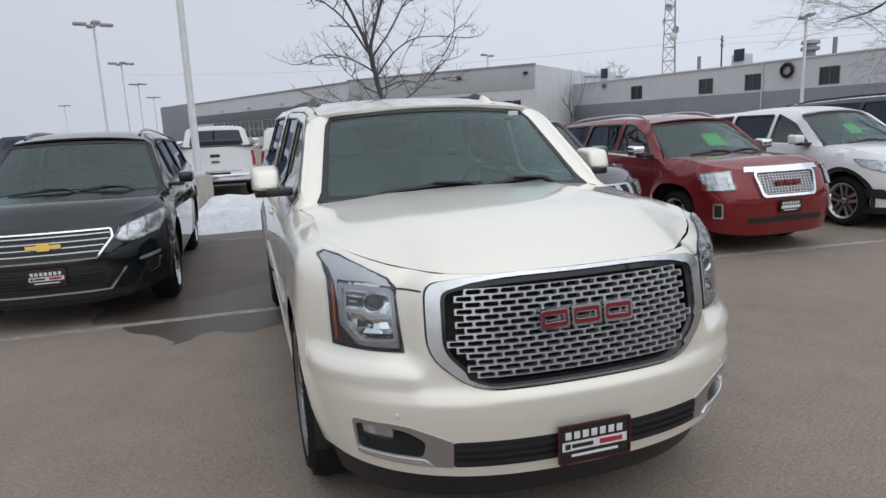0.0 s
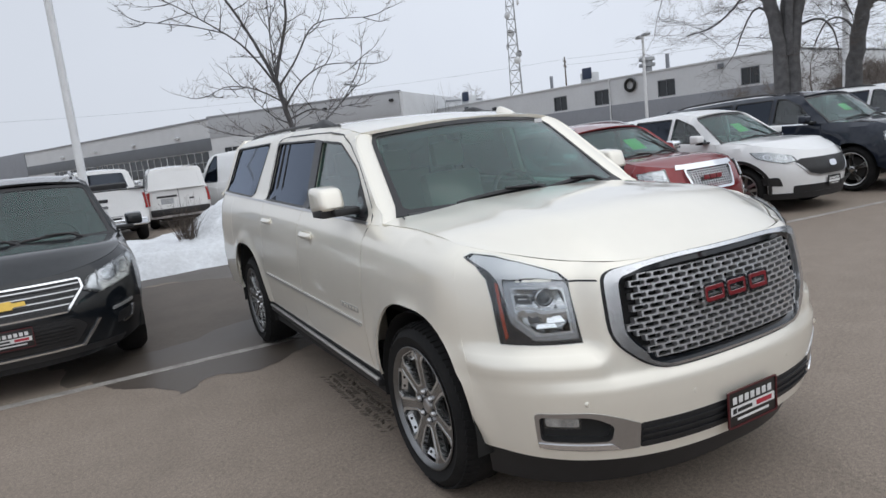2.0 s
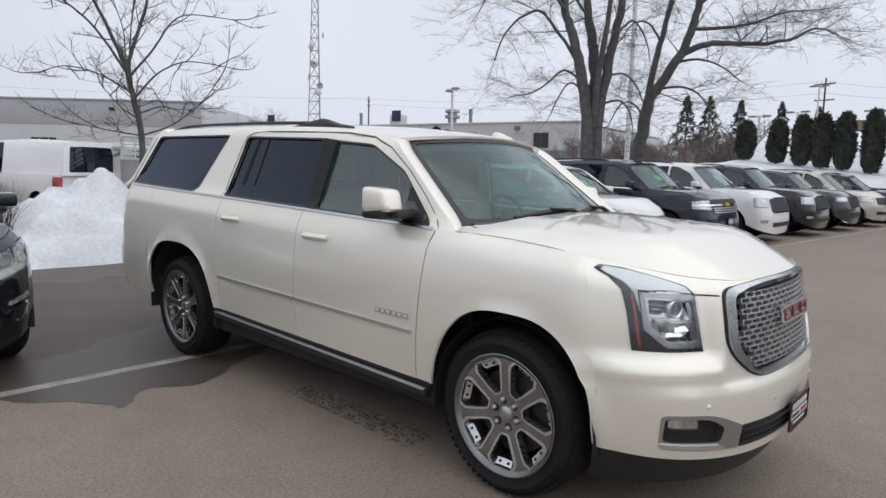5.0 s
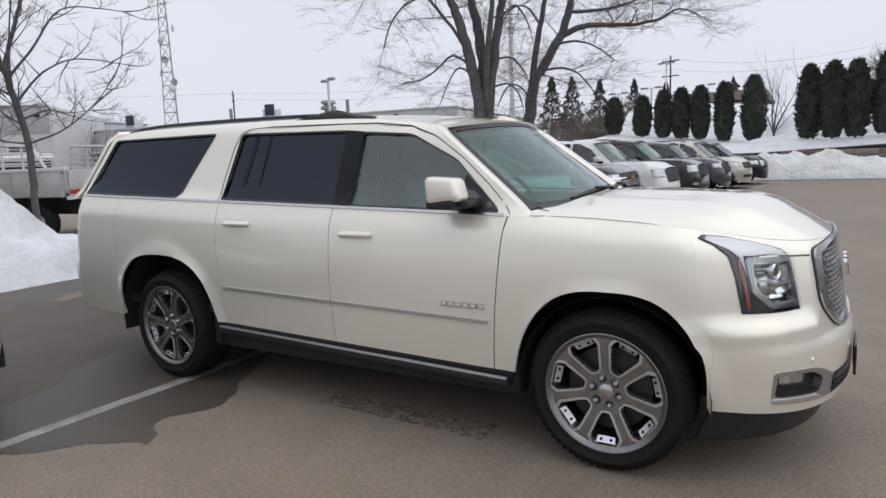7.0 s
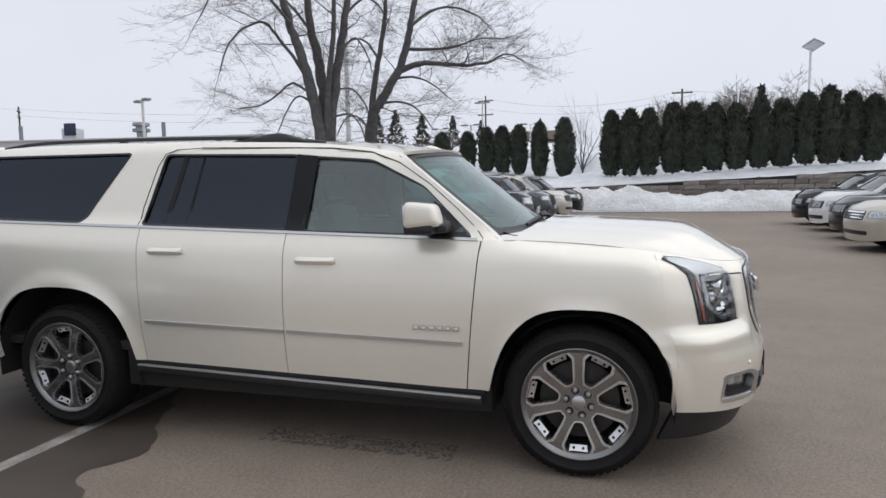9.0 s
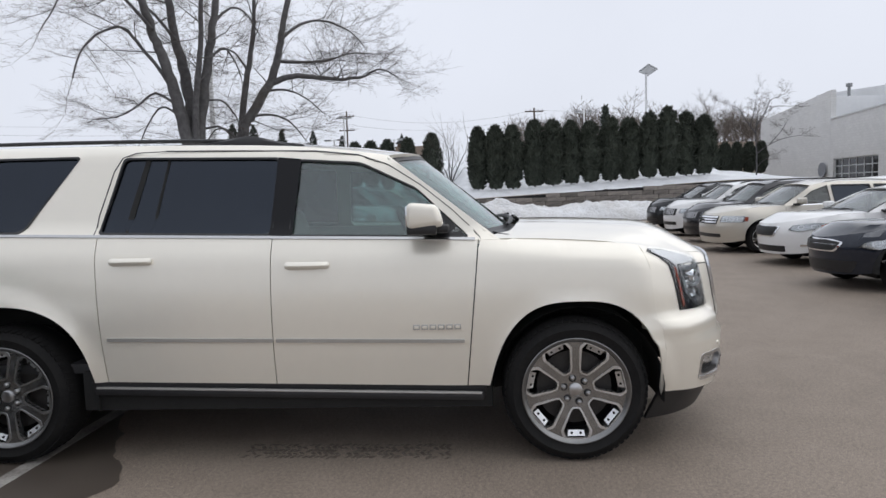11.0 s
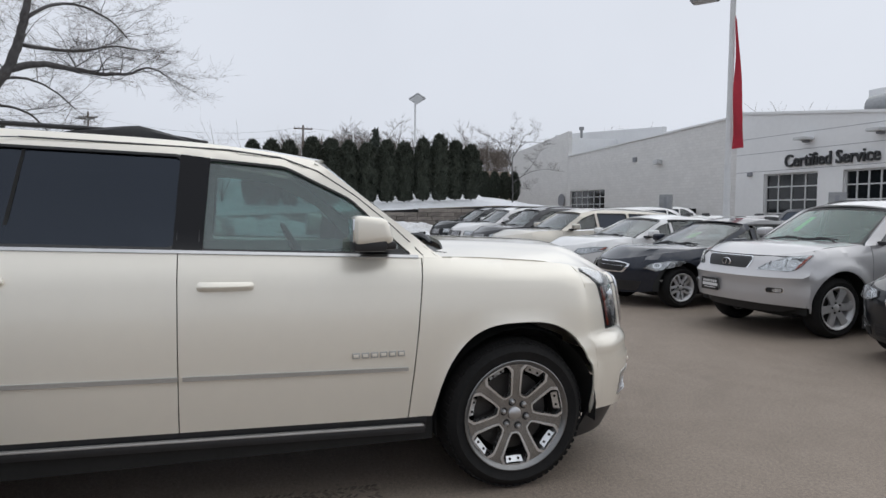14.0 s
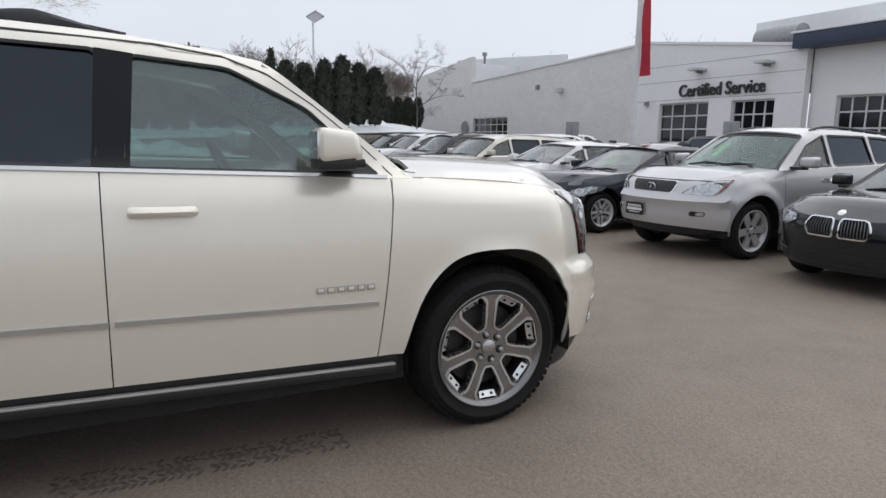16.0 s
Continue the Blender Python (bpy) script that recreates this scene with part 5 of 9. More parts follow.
BIG_SUV = dict(
    # pan: hidden floor box set extra low to block light under the car
    L=5.62, W=1.03, cf=0.76, cr=0.30, n=2.4, ledge=(0.755, 0.062, 0.60, 0.066, 0.018), fo=0.99, wb=3.302, tr=0.405, tw=0.285, rr=0.292, Ra=0.440, Rz=0.508, Rb=0.54, arch_dy=-0.016, an=2.7, sill_front=0.36, pan=0.13, tuck=0.085, seal=0.008, crease=[(0.6, 1.150), (1.6, 1.165), (5.5, 1.25)], corner_z=0.385, shell=0.012, front_step=0.026, mirror_back=0.100, gap=0.0024, sill=0.442, sill_slope=0.023, zb=0.345,
    top=[(0.0, 1.112), (0.12, 1.125), (0.3, 1.168), (0.55, 1.205), (0.9, 1.23), (1.3, 1.255), (1.6, 1.26)],
    belt=[(1.3, 1.25), (3.7, 1.325), (5.4, 1.375)], roof=[(1.95, 1.735), (2.15, 1.775), (2.6, 1.825), (3.2, 1.85), (4.0, 1.865), (4.9, 1.865), (5.2, 1.845)],
    nose=[(0.2, 0.02), (0.40, -0.02), (0.58, -0.035), (0.655, -0.035), (0.69, -0.005), (0.80, 0.012), (0.95, 0.035), (1.09, 0.06), (1.2, 0.12)], tail=[(0.3, 0.05), (0.6, 0.0), (0.8, 0.0), (0.85, 0.05), (1.3, 0.08)],
    r=0.10, tum=0.30, yc=1.36, ws0=(1.44, 1.277), ws1=(2.03, 1.738), pillar=0.115, yw=2.03, yr=5.12, yb=5.46, yf=0.522, ye=4.845, zmid=0.85, flare=0.020, fw=0.075,
    seams=[lambda z: 1.60 - 0.075 * max(0, min(1, (z - 0.42) / 0.4)) ** 0.7 - 0.05 * max(0, (z - 1.0)), lambda z: 2.675, lambda z: 3.66 + (0.035 if z > 0.9 else 0.035 * (z - 0.5) / 0.4)],
    windows=[[(1.56, 1.275), (2.585, 1.305), (2.55, 1.735), (2.18, 1.705), (1.86, 1.55)], [(2.69, 1.312), (3.70, 1.345), (3.59, 1.775), (2.66, 1.748)], [(4.17, 1.358), (5.39, 1.397), (5.08, 1.795), (3.86, 1.79)]],
    glasses=[GLASS, PRIVACY, PRIVACY], shield=SHIELD, hood_crown=0.075, ridge=0.006, bow=0.16, crown=0.035, paint=PEARL, step=0.045,
    handles=[2.466, 3.475], handle_z=lambda y: 1.141 + 0.043 * (y - 2.466), handle_mat=PEARL, rails=(2.55, 5.05, 0.024), rail_r=0.012, belt_lo=0.004, belt_mat=SATIN, mirror_z=1.400, mirror_y=1.79, mirror_size=(0.115, 0.150), mirror_foot=True, mirror_in=0.012,
    spokes=7, cast=True, turn=0.0, wi=0.036, wo=0.05, dish=0.035, lugs=6, inlay=mat("brushed_wheel_metal", (0.36, 0.36, 0.36), 0.18, 0.9, vary=0.3, scale=9), rim=mat("grey_cast_rim", (0.25, 0.25, 0.25), 0.30, 0.9, vary=0.2, scale=9), inset=0.02, hood_y=0, cabin=BEIGE, seat_z=0.83, seat_y=2.55,
    side=[("door_moulding", [(1.60, 0.695), (2.655, 0.715), (2.655, 0.735), (1.60, 0.713)], 0.012, 0.02, MOULDING), ("door_moulding", [(2.675, 0.715), (3.63, 0.735), (3.63, 0.755), (2.675, 0.735)], 0.012, 0.02, MOULDING),
          ("rocker_panel", [(1.49, 0.37), (3.75, 0.42), (3.75, 0.490), (1.49, 0.438)], -0.004, 0.03, TRIM), ("pillar_applique", [(2.570, 1.300), (2.70, 1.308), (2.668, 1.756), (2.533, 1.742)], 0.004, 0.01, PILLAR)],
    plate=(0.455, True), plate_x=0.003,
    label="pearl white full-size SUV with chrome mesh grille and large alloy wheels", category="car", extra=hero_extra)
_b = Body(BIG_SUV)
BIG_SUV["front_holes"] = [[(math.copysign(_b.at(abs(x) * 0.98, 0.9 + (z - 0.9) * 0.975), x), 0.9 + (z - 0.9) * 0.975) for x, z in GRILLE_OUT], [(_b.at(0.74 + (x - 0.74) * 1.06, 0.49 + (z - 0.49) * 1.10), 0.49 + (z - 0.49) * 1.10) for x, z in FOG_IN], [(-_b.at(0.74 + (x - 0.74) * 1.06, 0.49 + (z - 0.49) * 1.10), 0.49 + (z - 0.49) * 1.10) for x, z in FOG_IN]]
BIG_SUV["front_holes"] += [[(sg * _b.at(x, z), z) for x, z in FRAME_IN] for sg in (1, -1)]
big_suv = vehicle("large_suv", BIG_SUV, pose(-0.003, 0, 0))

# ---- the other vehicles ----
def shape(kind, L, W, H, wb, fo, tr, hz0, hz1, yc, yw, yr, yb, **o):
    """Measures of a common car: kind is suv or sedan; the windows and seams follow from its proportions."""
    zr = H - 0.055
    b0, b1 = hz1 - 0.01, hz1 + o.pop("rise", 0.08)
    s0 = o.pop("s0", fo + tr + 0.13)
    s1 = o.pop("s1", s0 + 1.03)
    s2 = o.pop("s2", min(s1 + 0.92, fo + wb - 0.05))
    belt = poly_curve([(yc, b0), (L, b1)])
    tp = zr - 0.075
    wins = [[(yc + 0.30, belt(yc + 0.3) + 0.03), (s1 - 0.05, belt(s1) + 0.03), (s1 - 0.08, tp - 0.005), (yw + 0.32, tp - 0.015), (lerp(yc + 0.3, yw + 0.2, 0.62), lerp(belt(yc) + 0.03, tp, 0.66))],
            [(s1 + 0.04, belt(s1) + 0.03), (s2 - 0.02, belt(s2) + 0.035), (s2 - 0.10, tp - 0.01), (s1 + 0.01, tp - 0.005)]]
    if kind == "suv":
        wins.append([(s2 + 0.05, belt(s2) + 0.04), (yb - 0.22, belt(yb) + 0.07), (lerp(yb, yr, 0.8) - 0.16, tp - 0.04), (s2 + 0.0, tp - 0.012)])
    else:
        wins.append([(s2 + 0.03, belt(s2) + 0.04), (s2 + 0.30, belt(s2) + 0.06), (s2 + 0.02, tp - 0.05), (s2 - 0.05, tp - 0.02)])
    q = dict(L=L, W=W, wb=wb, fo=fo, tr=tr, rr=tr - 0.115, sill=0.33, cf=0.85, n=2.3, r=0.09, tum=0.36, yc=yc, yw=yw, yr=yr, yb=yb, zb=0.22,
             top=[(0.0, hz0 - 0.06), (0.2, hz0), (0.55, lerp(hz0, hz1, 0.5)), (yc, hz1)], belt=[(yc, b0), (L, b1)],
             roof=[(yw, zr - 0.07), (yw + 0.35, zr - 0.012), (lerp(yw, yr, 0.45), zr), (yr, zr - 0.07 if kind == "suv" else zr - 0.05)],
             seams=[s0, s1, s2], windows=wins, handles=[s1 - 0.2, s2 - 0.16], spokes=5, wi=0.034, wo=0.045, step=0.12, glasses=[DIM, PRIVACY, PRIVACY] if kind == "suv" else [DIM, DIM, DIM],
             nose=[(0, 0.1), (0.3, 0.03), (0.5, 0), (0.65, 0.0), (0.8, 0.05), (hz0, 0.16)], back_glass=PRIVACY if kind == "suv" else DIM)
    q.update(o)
    return q


def slab(a0, z0, a1, z1, r=0.02, dz=0.0, da=0.0):
    return rounded([(a0, z0), (a1 - da, z0 + dz), (a1, z1 + dz), (a0, z1)], r)


def clear_lamps(poly, lift=0.008):
    """A headlight: housing, inner reflector and clear lens, mirrored to the other side."""
    cx, cz = sum(p[0] for p in poly) / len(poly), sum(p[1] for p in poly) / len(poly)
    small = lambda k: [(cx + (a - cx) * k, cz + (z - cz) * k) for a, z in poly]
    w, h = max(p[0] for p in poly) - min(p[0] for p in poly), max(p[1] for p in poly) - min(p[1] for p in poly)
    ball = lambda k, r: rounded([(cx + k * w - r, cz + k * h * 0.25 - r), (cx + k * w + r, cz + k * h * 0.25 - r), (cx + k * w + r, cz + k * h * 0.25 + r), (cx + k * w - r, cz + k * h * 0.25 + r)], r)
    r = min(0.042, h * 0.2)
    out = [("headlight", poly, lift, 0.03, TRIM, True), ("lamp_reflector", rounded(small(0.9), 0.01), lift + 0.005, 0.01, REFLECTOR, True)]
    for k in (-0.16, 0.14):
        out += [("lamp_bowl", ball(k, r * 1.15), lift + 0.008, 0.01, SATIN, True), ("lamp_bulb", ball(k, r * 0.8), lift + 0.011, 0.01, REFLECTOR, True)]
    for k in (-0.30, -0.01, 0.27):
        out.append(("lamp_divider", [(cx + k * w - 0.004, cz + (k - 0.25) * h * 0.5), (cx + k * w + 0.004, cz + (k - 0.25) * h * 0.5), (cx + k * w + 0.014, cz + (k + 0.65) * h * 0.42), (cx + k * w + 0.006, cz + (k + 0.65) * h * 0.42)], lift + 0.010, 0.006, RIMGREY, True))
    return out + [("lamp_lens", poly, lift + 0.016, 0.003, LENS, True)]


def cross_badge(z, k=1.0):
    return [(-0.10 * k, z - 0.018 * k), (-0.035 * k, z - 0.018 * k), (-0.035 * k, z - 0.036 * k), (0.035 * k, z - 0.036 * k), (0.04 * k, z - 0.018 * k), (0.105 * k, z - 0.018 * k), (0.10 * k, z + 0.018 * k), (0.035 * k, z + 0.018 * k), (0.035 * k, z + 0.036 * k), (-0.035 * k, z + 0.036 * k), (-0.04 * k, z + 0.018 * k), (-0.105 * k, z + 0.018 * k)]


def arch_trim(q, material=TRIM, wide=0.055):
    """Dark mouldings round the wheel arches."""
    out, ra = [], q.get("Ra", q["tr"] + 0.07)
    for yw2 in (q["fo"], q["fo"] + q["wb"]):
        ang = np.linspace(-0.12, math.pi + 0.12, 25)
        out.append(("arch_moulding", [(yw2 + (ra + 0.003) * math.cos(a), q["tr"] + (ra + 0.003) * math.sin(a)) for a in ang] + [(yw2 + (ra + wide) * math.cos(a), q["tr"] + (ra + wide) * math.sin(a)) for a in ang[::-1]], 0.008, 0.03, material))
    return out


def cladding(q, material=TRIM, sill=0.45):
    """Dark lower trim along the sides."""
    a, b = q["fo"] + q["tr"] + 0.08, q["fo"] + q["wb"] - q["tr"] - 0.08
    return [("sill_cladding", [(a, q["sill"]), (b, q["sill"]), (b, sill), (a, sill)], 0.012, 0.03, material)]


NROW, SROW = "cars parked in the row beside the white SUV", "cars parked in the facing row"

# black crossover beside the white SUV
q = shape("suv", 5.17, 1.0, 1.78, 3.02, 0.96, 0.385, 0.98, 1.12, 1.28, 1.98, 4.72, 5.02, paint=BLACK, group=NROW, sill=0.34, step=0.09, an=2.1, n=2.6, cf=0.8, shield=SHIELD, handle_mat=CHROME,
          rails=(2.2, 4.6, 0.04), rail_mat=BLACK, plate=(0.50, True), label="black mid-size crossover with gold cross badge on its grille", category="car", mirror_size=(0.16, 0.14))
q["front"] = clear_lamps([(0.365, 0.775), (0.45, 0.725), (0.68, 0.80), (0.785, 0.955), (0.775, 0.99), (0.56, 0.935), (0.40, 0.865)]) + [
    ("upper_grille", rounded([(-0.36, 0.80), (-0.27, 0.64), (0.27, 0.64), (0.36, 0.80), (0.352, 0.86), (-0.352, 0.86)], 0.03), 0.004, 0.03, TRIM, False),
    ("lower_grille", rounded([(-0.30, 0.36), (0.30, 0.36), (0.37, 0.50), (0.30, 0.57), (-0.30, 0.57), (-0.37, 0.50)], 0.03), 0.003, 0.03, TRIM, False),
    ("fog_recess", rounded([(0.535, 0.43), (0.66, 0.46), (0.67, 0.545), (0.56, 0.525)], 0.02), 0.004, 0.03, TRIM, True),
    ("fog_trim", rounded([(0.585, 0.42), (0.67, 0.45), (0.69, 0.55), (0.675, 0.55), (0.655, 0.462), (0.585, 0.433)], 0.004), 0.010, 0.02, CHROME, True),
    ("fog_lamp", rounded([(0.515, 0.555), (0.675, 0.585), (0.685, 0.615), (0.525, 0.585)], 0.01), 0.010, 0.02, REFLECTOR, True),
    ("chrome_lip", rounded([(-0.34, 0.325), (0.34, 0.325), (0.44, 0.52), (0.425, 0.52), (0.33, 0.340), (-0.33, 0.340), (-0.425, 0.52), (-0.44, 0.52)], 0.003), 0.012, 0.02, CHROME, False),
    ("chin", rounded([(-0.55, 0.27), (0.55, 0.27), (0.60, 0.32), (-0.60, 0.32)], 0.01), 0.006, 0.03, TRIM, False),
    ("chrome_brow", [(-0.357, 0.868), (-0.352, 0.876), (0.352, 0.876), (0.357, 0.868), (0.352, 0.862), (-0.352, 0.862)], 0.014, 0.02, CHROME, False),
    ("chrome_side", [(0.352, 0.87), (0.364, 0.865), (0.372, 0.80), (0.278, 0.625), (-0.278, 0.625), (-0.372, 0.80), (-0.364, 0.865), (-0.352, 0.87), (-0.358, 0.80), (-0.27, 0.639), (0.27, 0.639), (0.358, 0.80)], 0.014, 0.02, CHROME, False),
    ("badge", cross_badge(0.755, 0.9), 0.034, 0.03, BADGE_GOLD, False)]
q["bars"] = [("grille_bar", -0.33, 0.33, 0.655, 0.86, 4, TRIM), ("lower_bar", -0.30, 0.30, 0.38, 0.55, 6, TRIM)]
q["front"] += [("chrome_line", [(-w, z), (w, z), (w, z + 0.009), (-w, z + 0.009)], 0.016, 0.012, SATIN, False) for z, w in ((0.685, 0.29), (0.735, 0.318), (0.785, 0.345), (0.83, 0.35))]
vehicle("black_crossover", q, pose(-2.91, 4.26, 0))

q = shape("suv", 5.1, 1.0, 1.92, 2.95, 0.95, 0.40, 1.1, 1.22, 1.3, 1.95, 4.9, 5.05, paint=NAVY, tum=0.34, label="dark SUV parked in the back lot behind the crossover", category="car")
q["front"] = clear_lamps(slab(0.52, 0.76, 0.82, 0.92)) + [("grille", slab(-0.45, 0.62, 0.45, 0.9), 0.004, 0.03, TRIM, False)]
vehicle("dark_suv", q, pose(-5.5, 19.6, 0, 0, 0, 180))

# grey off-roader
q = shape("suv", 4.82, 0.97, 1.76, 2.91, 0.90, 0.375, 1.02, 1.15, 1.25, 1.86, 4.4, 4.68, paint=GREY, group=NROW, cf=0.7, n=2.8, rails=(2.0, 4.3, 0.04), label="slate grey off-road SUV with slotted chrome grille", category="car", plate=(0.55, False))
q["front"] = clear_lamps(slab(0.55, 0.84, 0.88, 0.97, 0.02, 0.01)) + [("grille_frame", slab(-0.50, 0.78, 0.50, 0.98, 0.03), 0.004, 0.03, SATIN, False), ("lower_grille", slab(-0.45, 0.4, 0.45, 0.5), 0.004, 0.03, TRIM, False), ("fog_lamp", slab(0.62, 0.5, 0.72, 0.56), 0.008, 0.02, REFLECTOR, True)]
q["slats"] = [("grille_slot", 0.0, 0.48, 0.80, 0.96, 4, MATTE)]
q["side"] = cladding(q)
vehicle("grey_offroader", q, pose(2.1, 3.75, 0))

# crimson crossover
def mesh_grille(car, B):
    gr = sheet("grille", rounded([(B.ux(x), z) for x, z in [(-0.38, 0.665), (0.38, 0.665), (0.45, 0.965), (-0.45, 0.965)]], 0.05), B.S, CHROME, car, holes=[rounded([(B.ux(x), z) for x, z in [(-0.35, 0.695), (0.35, 0.695), (0.418, 0.948), (-0.418, 0.948)]], 0.04)], step=0.05, lift=0.035, thick=0.07)
    sheet("backing", rounded([(B.ux(x), z) for x, z in [(-0.37, 0.70), (0.37, 0.70), (0.42, 0.95), (-0.42, 0.95)]], 0.04), B.S, RIMGREY, gr, step=0.08, lift=0.0, thick=0.01)
    for i in range(8):
        z = lerp(0.715, 0.928, i / 7)
        w = lerp(0.35, 0.405, i / 7)
        sheet("grille_bar", [(B.ux(-w), z - 0.004), (B.ux(w), z - 0.004), (B.ux(w), z + 0.004), (B.ux(-w), z + 0.004)], B.S, SATIN, gr, step=0.07, lift=0.016, thick=0.015)
    for i in range(17):
        x = lerp(-0.36, 0.36, i / 16)
        sheet("grille_link", [(B.ux(x - 0.005), 0.715), (B.ux(x + 0.005), 0.715), (B.ux(x + 0.005), 0.933), (B.ux(x - 0.005), 0.933)], B.S, SATIN, gr, step=0.1, lift=0.013, thick=0.015)
    m = lambda x: Matrix.Translation((x, B.S(B.ux(0.1), 0.84).y - 0.05, 0.84)) @ pose(0, 0, 0, 84, 0, 0)
    for x, w in ((-0.12, 0.10), (0.0, 0.11), (0.12, 0.10)):
        box("badge", -w / 2, -0.03, -0.008, w / 2, 0.03, 0.004, BADGE_RED, gr, 0.004, m=m(x))


q = shape("suv", 4.71, 0.925, 1.69, 2.857, 0.92, 0.365, 1.045, 1.12, 1.22, 1.84, 4.32, 4.6, paint=RED, group=NROW, cf=0.6, n=3.1, an=3.0, Ra=0.45, rails=(2.0, 4.2, 0.05), rail_mat=SATIN, mirror_paint=CHROME, handle_mat=CHROME, step=0.09, shield=SHIELD,
          spokes=6, plate=(0.56, False), label="crimson red crossover with chrome mesh grille", category="car", stickers=[(0.10, 0.48, 0.38, 0.34)], extra=mesh_grille, flare=0.03)
q["front"] = clear_lamps(rounded([(0.505, 0.77), (0.80, 0.75), (0.835, 0.965), (0.53, 0.995)], 0.02)) + [("hood_chrome", [(-0.43, 0.965), (0.43, 0.965), (0.45, 1.025), (-0.45, 1.025)], 0.02, 0.03, CHROME, False), ("fog_trim", slab(0.64, 0.44, 0.73, 0.62, 0.01), 0.012, 0.03, CHROME, True), ("fog_lamp", slab(0.655, 0.46, 0.715, 0.60, 0.01), 0.018, 0.02, MATTE, True), ("side_marker", slab(0.765, 0.77, 0.81, 0.84, 0.01), 0.024, 0.01, AMBER, True), ("lower_grille", slab(-0.42, 0.38, 0.42, 0.44, 0.01), 0.006, 0.03, TRIM, False)]
vehicle("red_crossover", q, pose(4.94, 4.0, 0))

# white compact crossover
q = shape("suv", 4.555, 0.92, 1.73, 2.70, 0.92, 0.36, 0.98, 1.13, 1.30, 1.98, 4.05, 4.42, paint=WHITE, group=NROW, step=0.09, rise=0.12, shield=SHIELD, spokes=5, double=True, wi=0.05, wo=0.06, rim=SATIN, plate=(0.44, False), label="white compact crossover with dark grille and wheel-arch cladding", category="car", stickers=[(-0.10, 0.50, 0.32, 0.29)], sill=0.32, belt_chrome=False)
q["front"] = clear_lamps([(0.43, 0.79), (0.56, 0.765), (0.82, 0.86), (0.90, 0.965), (0.66, 0.945), (0.45, 0.87)]) + [("grille", rounded([(-0.46, 0.78), (-0.36, 0.60), (-0.22, 0.55), (0.22, 0.55), (0.36, 0.60), (0.46, 0.78), (0.40, 0.82), (-0.40, 0.82)], 0.03), 0.004, 0.03, TRIM, False), ("grille_wing", rounded([(-0.46, 0.76), (-0.35, 0.585), (-0.22, 0.535), (0.22, 0.535), (0.35, 0.585), (0.46, 0.76), (0.44, 0.76), (0.33, 0.60), (0.21, 0.555), (-0.21, 0.555), (-0.33, 0.60), (-0.44, 0.76)], 0.004), 0.014, 0.02, SATIN, False), ("emblem", rounded([(-0.06, 0.66), (0.06, 0.66), (0.06, 0.75), (-0.06, 0.75)], 0.04), 0.02, 0.02, CHROME, False), ("lower_grille", slab(-0.5, 0.3, 0.5, 0.42, 0.03), 0.008, 0.03, TRIM, False), ("fog_recess", rounded([(0.60, 0.42), (0.80, 0.45), (0.82, 0.56), (0.64, 0.56)], 0.03), 0.008, 0.03, TRIM, True), ("chin", slab(-0.85, 0.22, 0.85, 0.31, 0.02), 0.012, 0.03, TRIM, False)]
q["side"] = cladding(q, TRIM, 0.40) + arch_trim(q)
vehicle("white_crossover", q, pose(7.85, 4.15, 0))

# black full-size SUV
def big_front(grill, z0=0.72, z1=1.08):
    return clear_lamps(slab(0.56, 0.86, 0.88, 1.06, 0.02)) + [("grille", slab(-0.54, z0, 0.54, z1, 0.04), 0.008, 0.03, grill, False), ("grille_mesh", slab(-0.51, z0 + 0.03, 0.51, z1 - 0.03, 0.04), 0.016, 0.02, TRIM, False), ("lower_intake", slab(-0.5, 0.40, 0.5, 0.5, 0.02), 0.006, 0.03, TRIM, False), ("fog_lamp", slab(0.66, 0.5, 0.80, 0.57, 0.02), 0.01, 0.03, REFLECTOR, True)]


q = shape("suv", 5.70, 1.02, 1.89, 3.302, 0.99, 0.40, 1.12, 1.25, 1.38, 1.98, 5.2, 5.5, paint=NAVY, group=NROW, step=0.1, sill=0.44, cf=0.48, n=3.5, tum=0.30, rails=(2.5, 5.0, 0.04), shield=SHIELD, handle_mat=CHROME, belt_chrome=True, label="dark navy full-size SUV with gold cross badge", category="car", stickers=[(-0.10, 0.50, 0.29, 0.24)], plate=(0.62, False))
q["front"] = clear_lamps([(0.56, 0.86), (0.92, 0.88), (0.92, 1.04), (0.57, 1.06)]) + [("upper_grille", slab(-0.54, 0.98, 0.54, 1.08, 0.02), 0.008, 0.03, TRIM, False), ("chrome_bar", slab(-0.9, 0.945, 0.9, 0.975, 0.01), 0.024, 0.03, CHROME, False), ("lower_grille", slab(-0.52, 0.78, 0.52, 0.93, 0.03), 0.008, 0.03, TRIM, False), ("badge", cross_badge(0.96, 1.1), 0.04, 0.03, BADGE_GOLD, False), ("lower_intake", slab(-0.6, 0.42, 0.6, 0.56, 0.02), 0.006, 0.03, TRIM, False), ("fog_lamp", slab(0.70, 0.52, 0.80, 0.57, 0.02), 0.01, 0.03, REFLECTOR, True)]
q["bars"] = [("grille_bar", -0.5, 0.5, 0.79, 0.92, 3, SATIN)]
vehicle("navy_full_size_suv", q, pose(10.65, 3.9, 0))

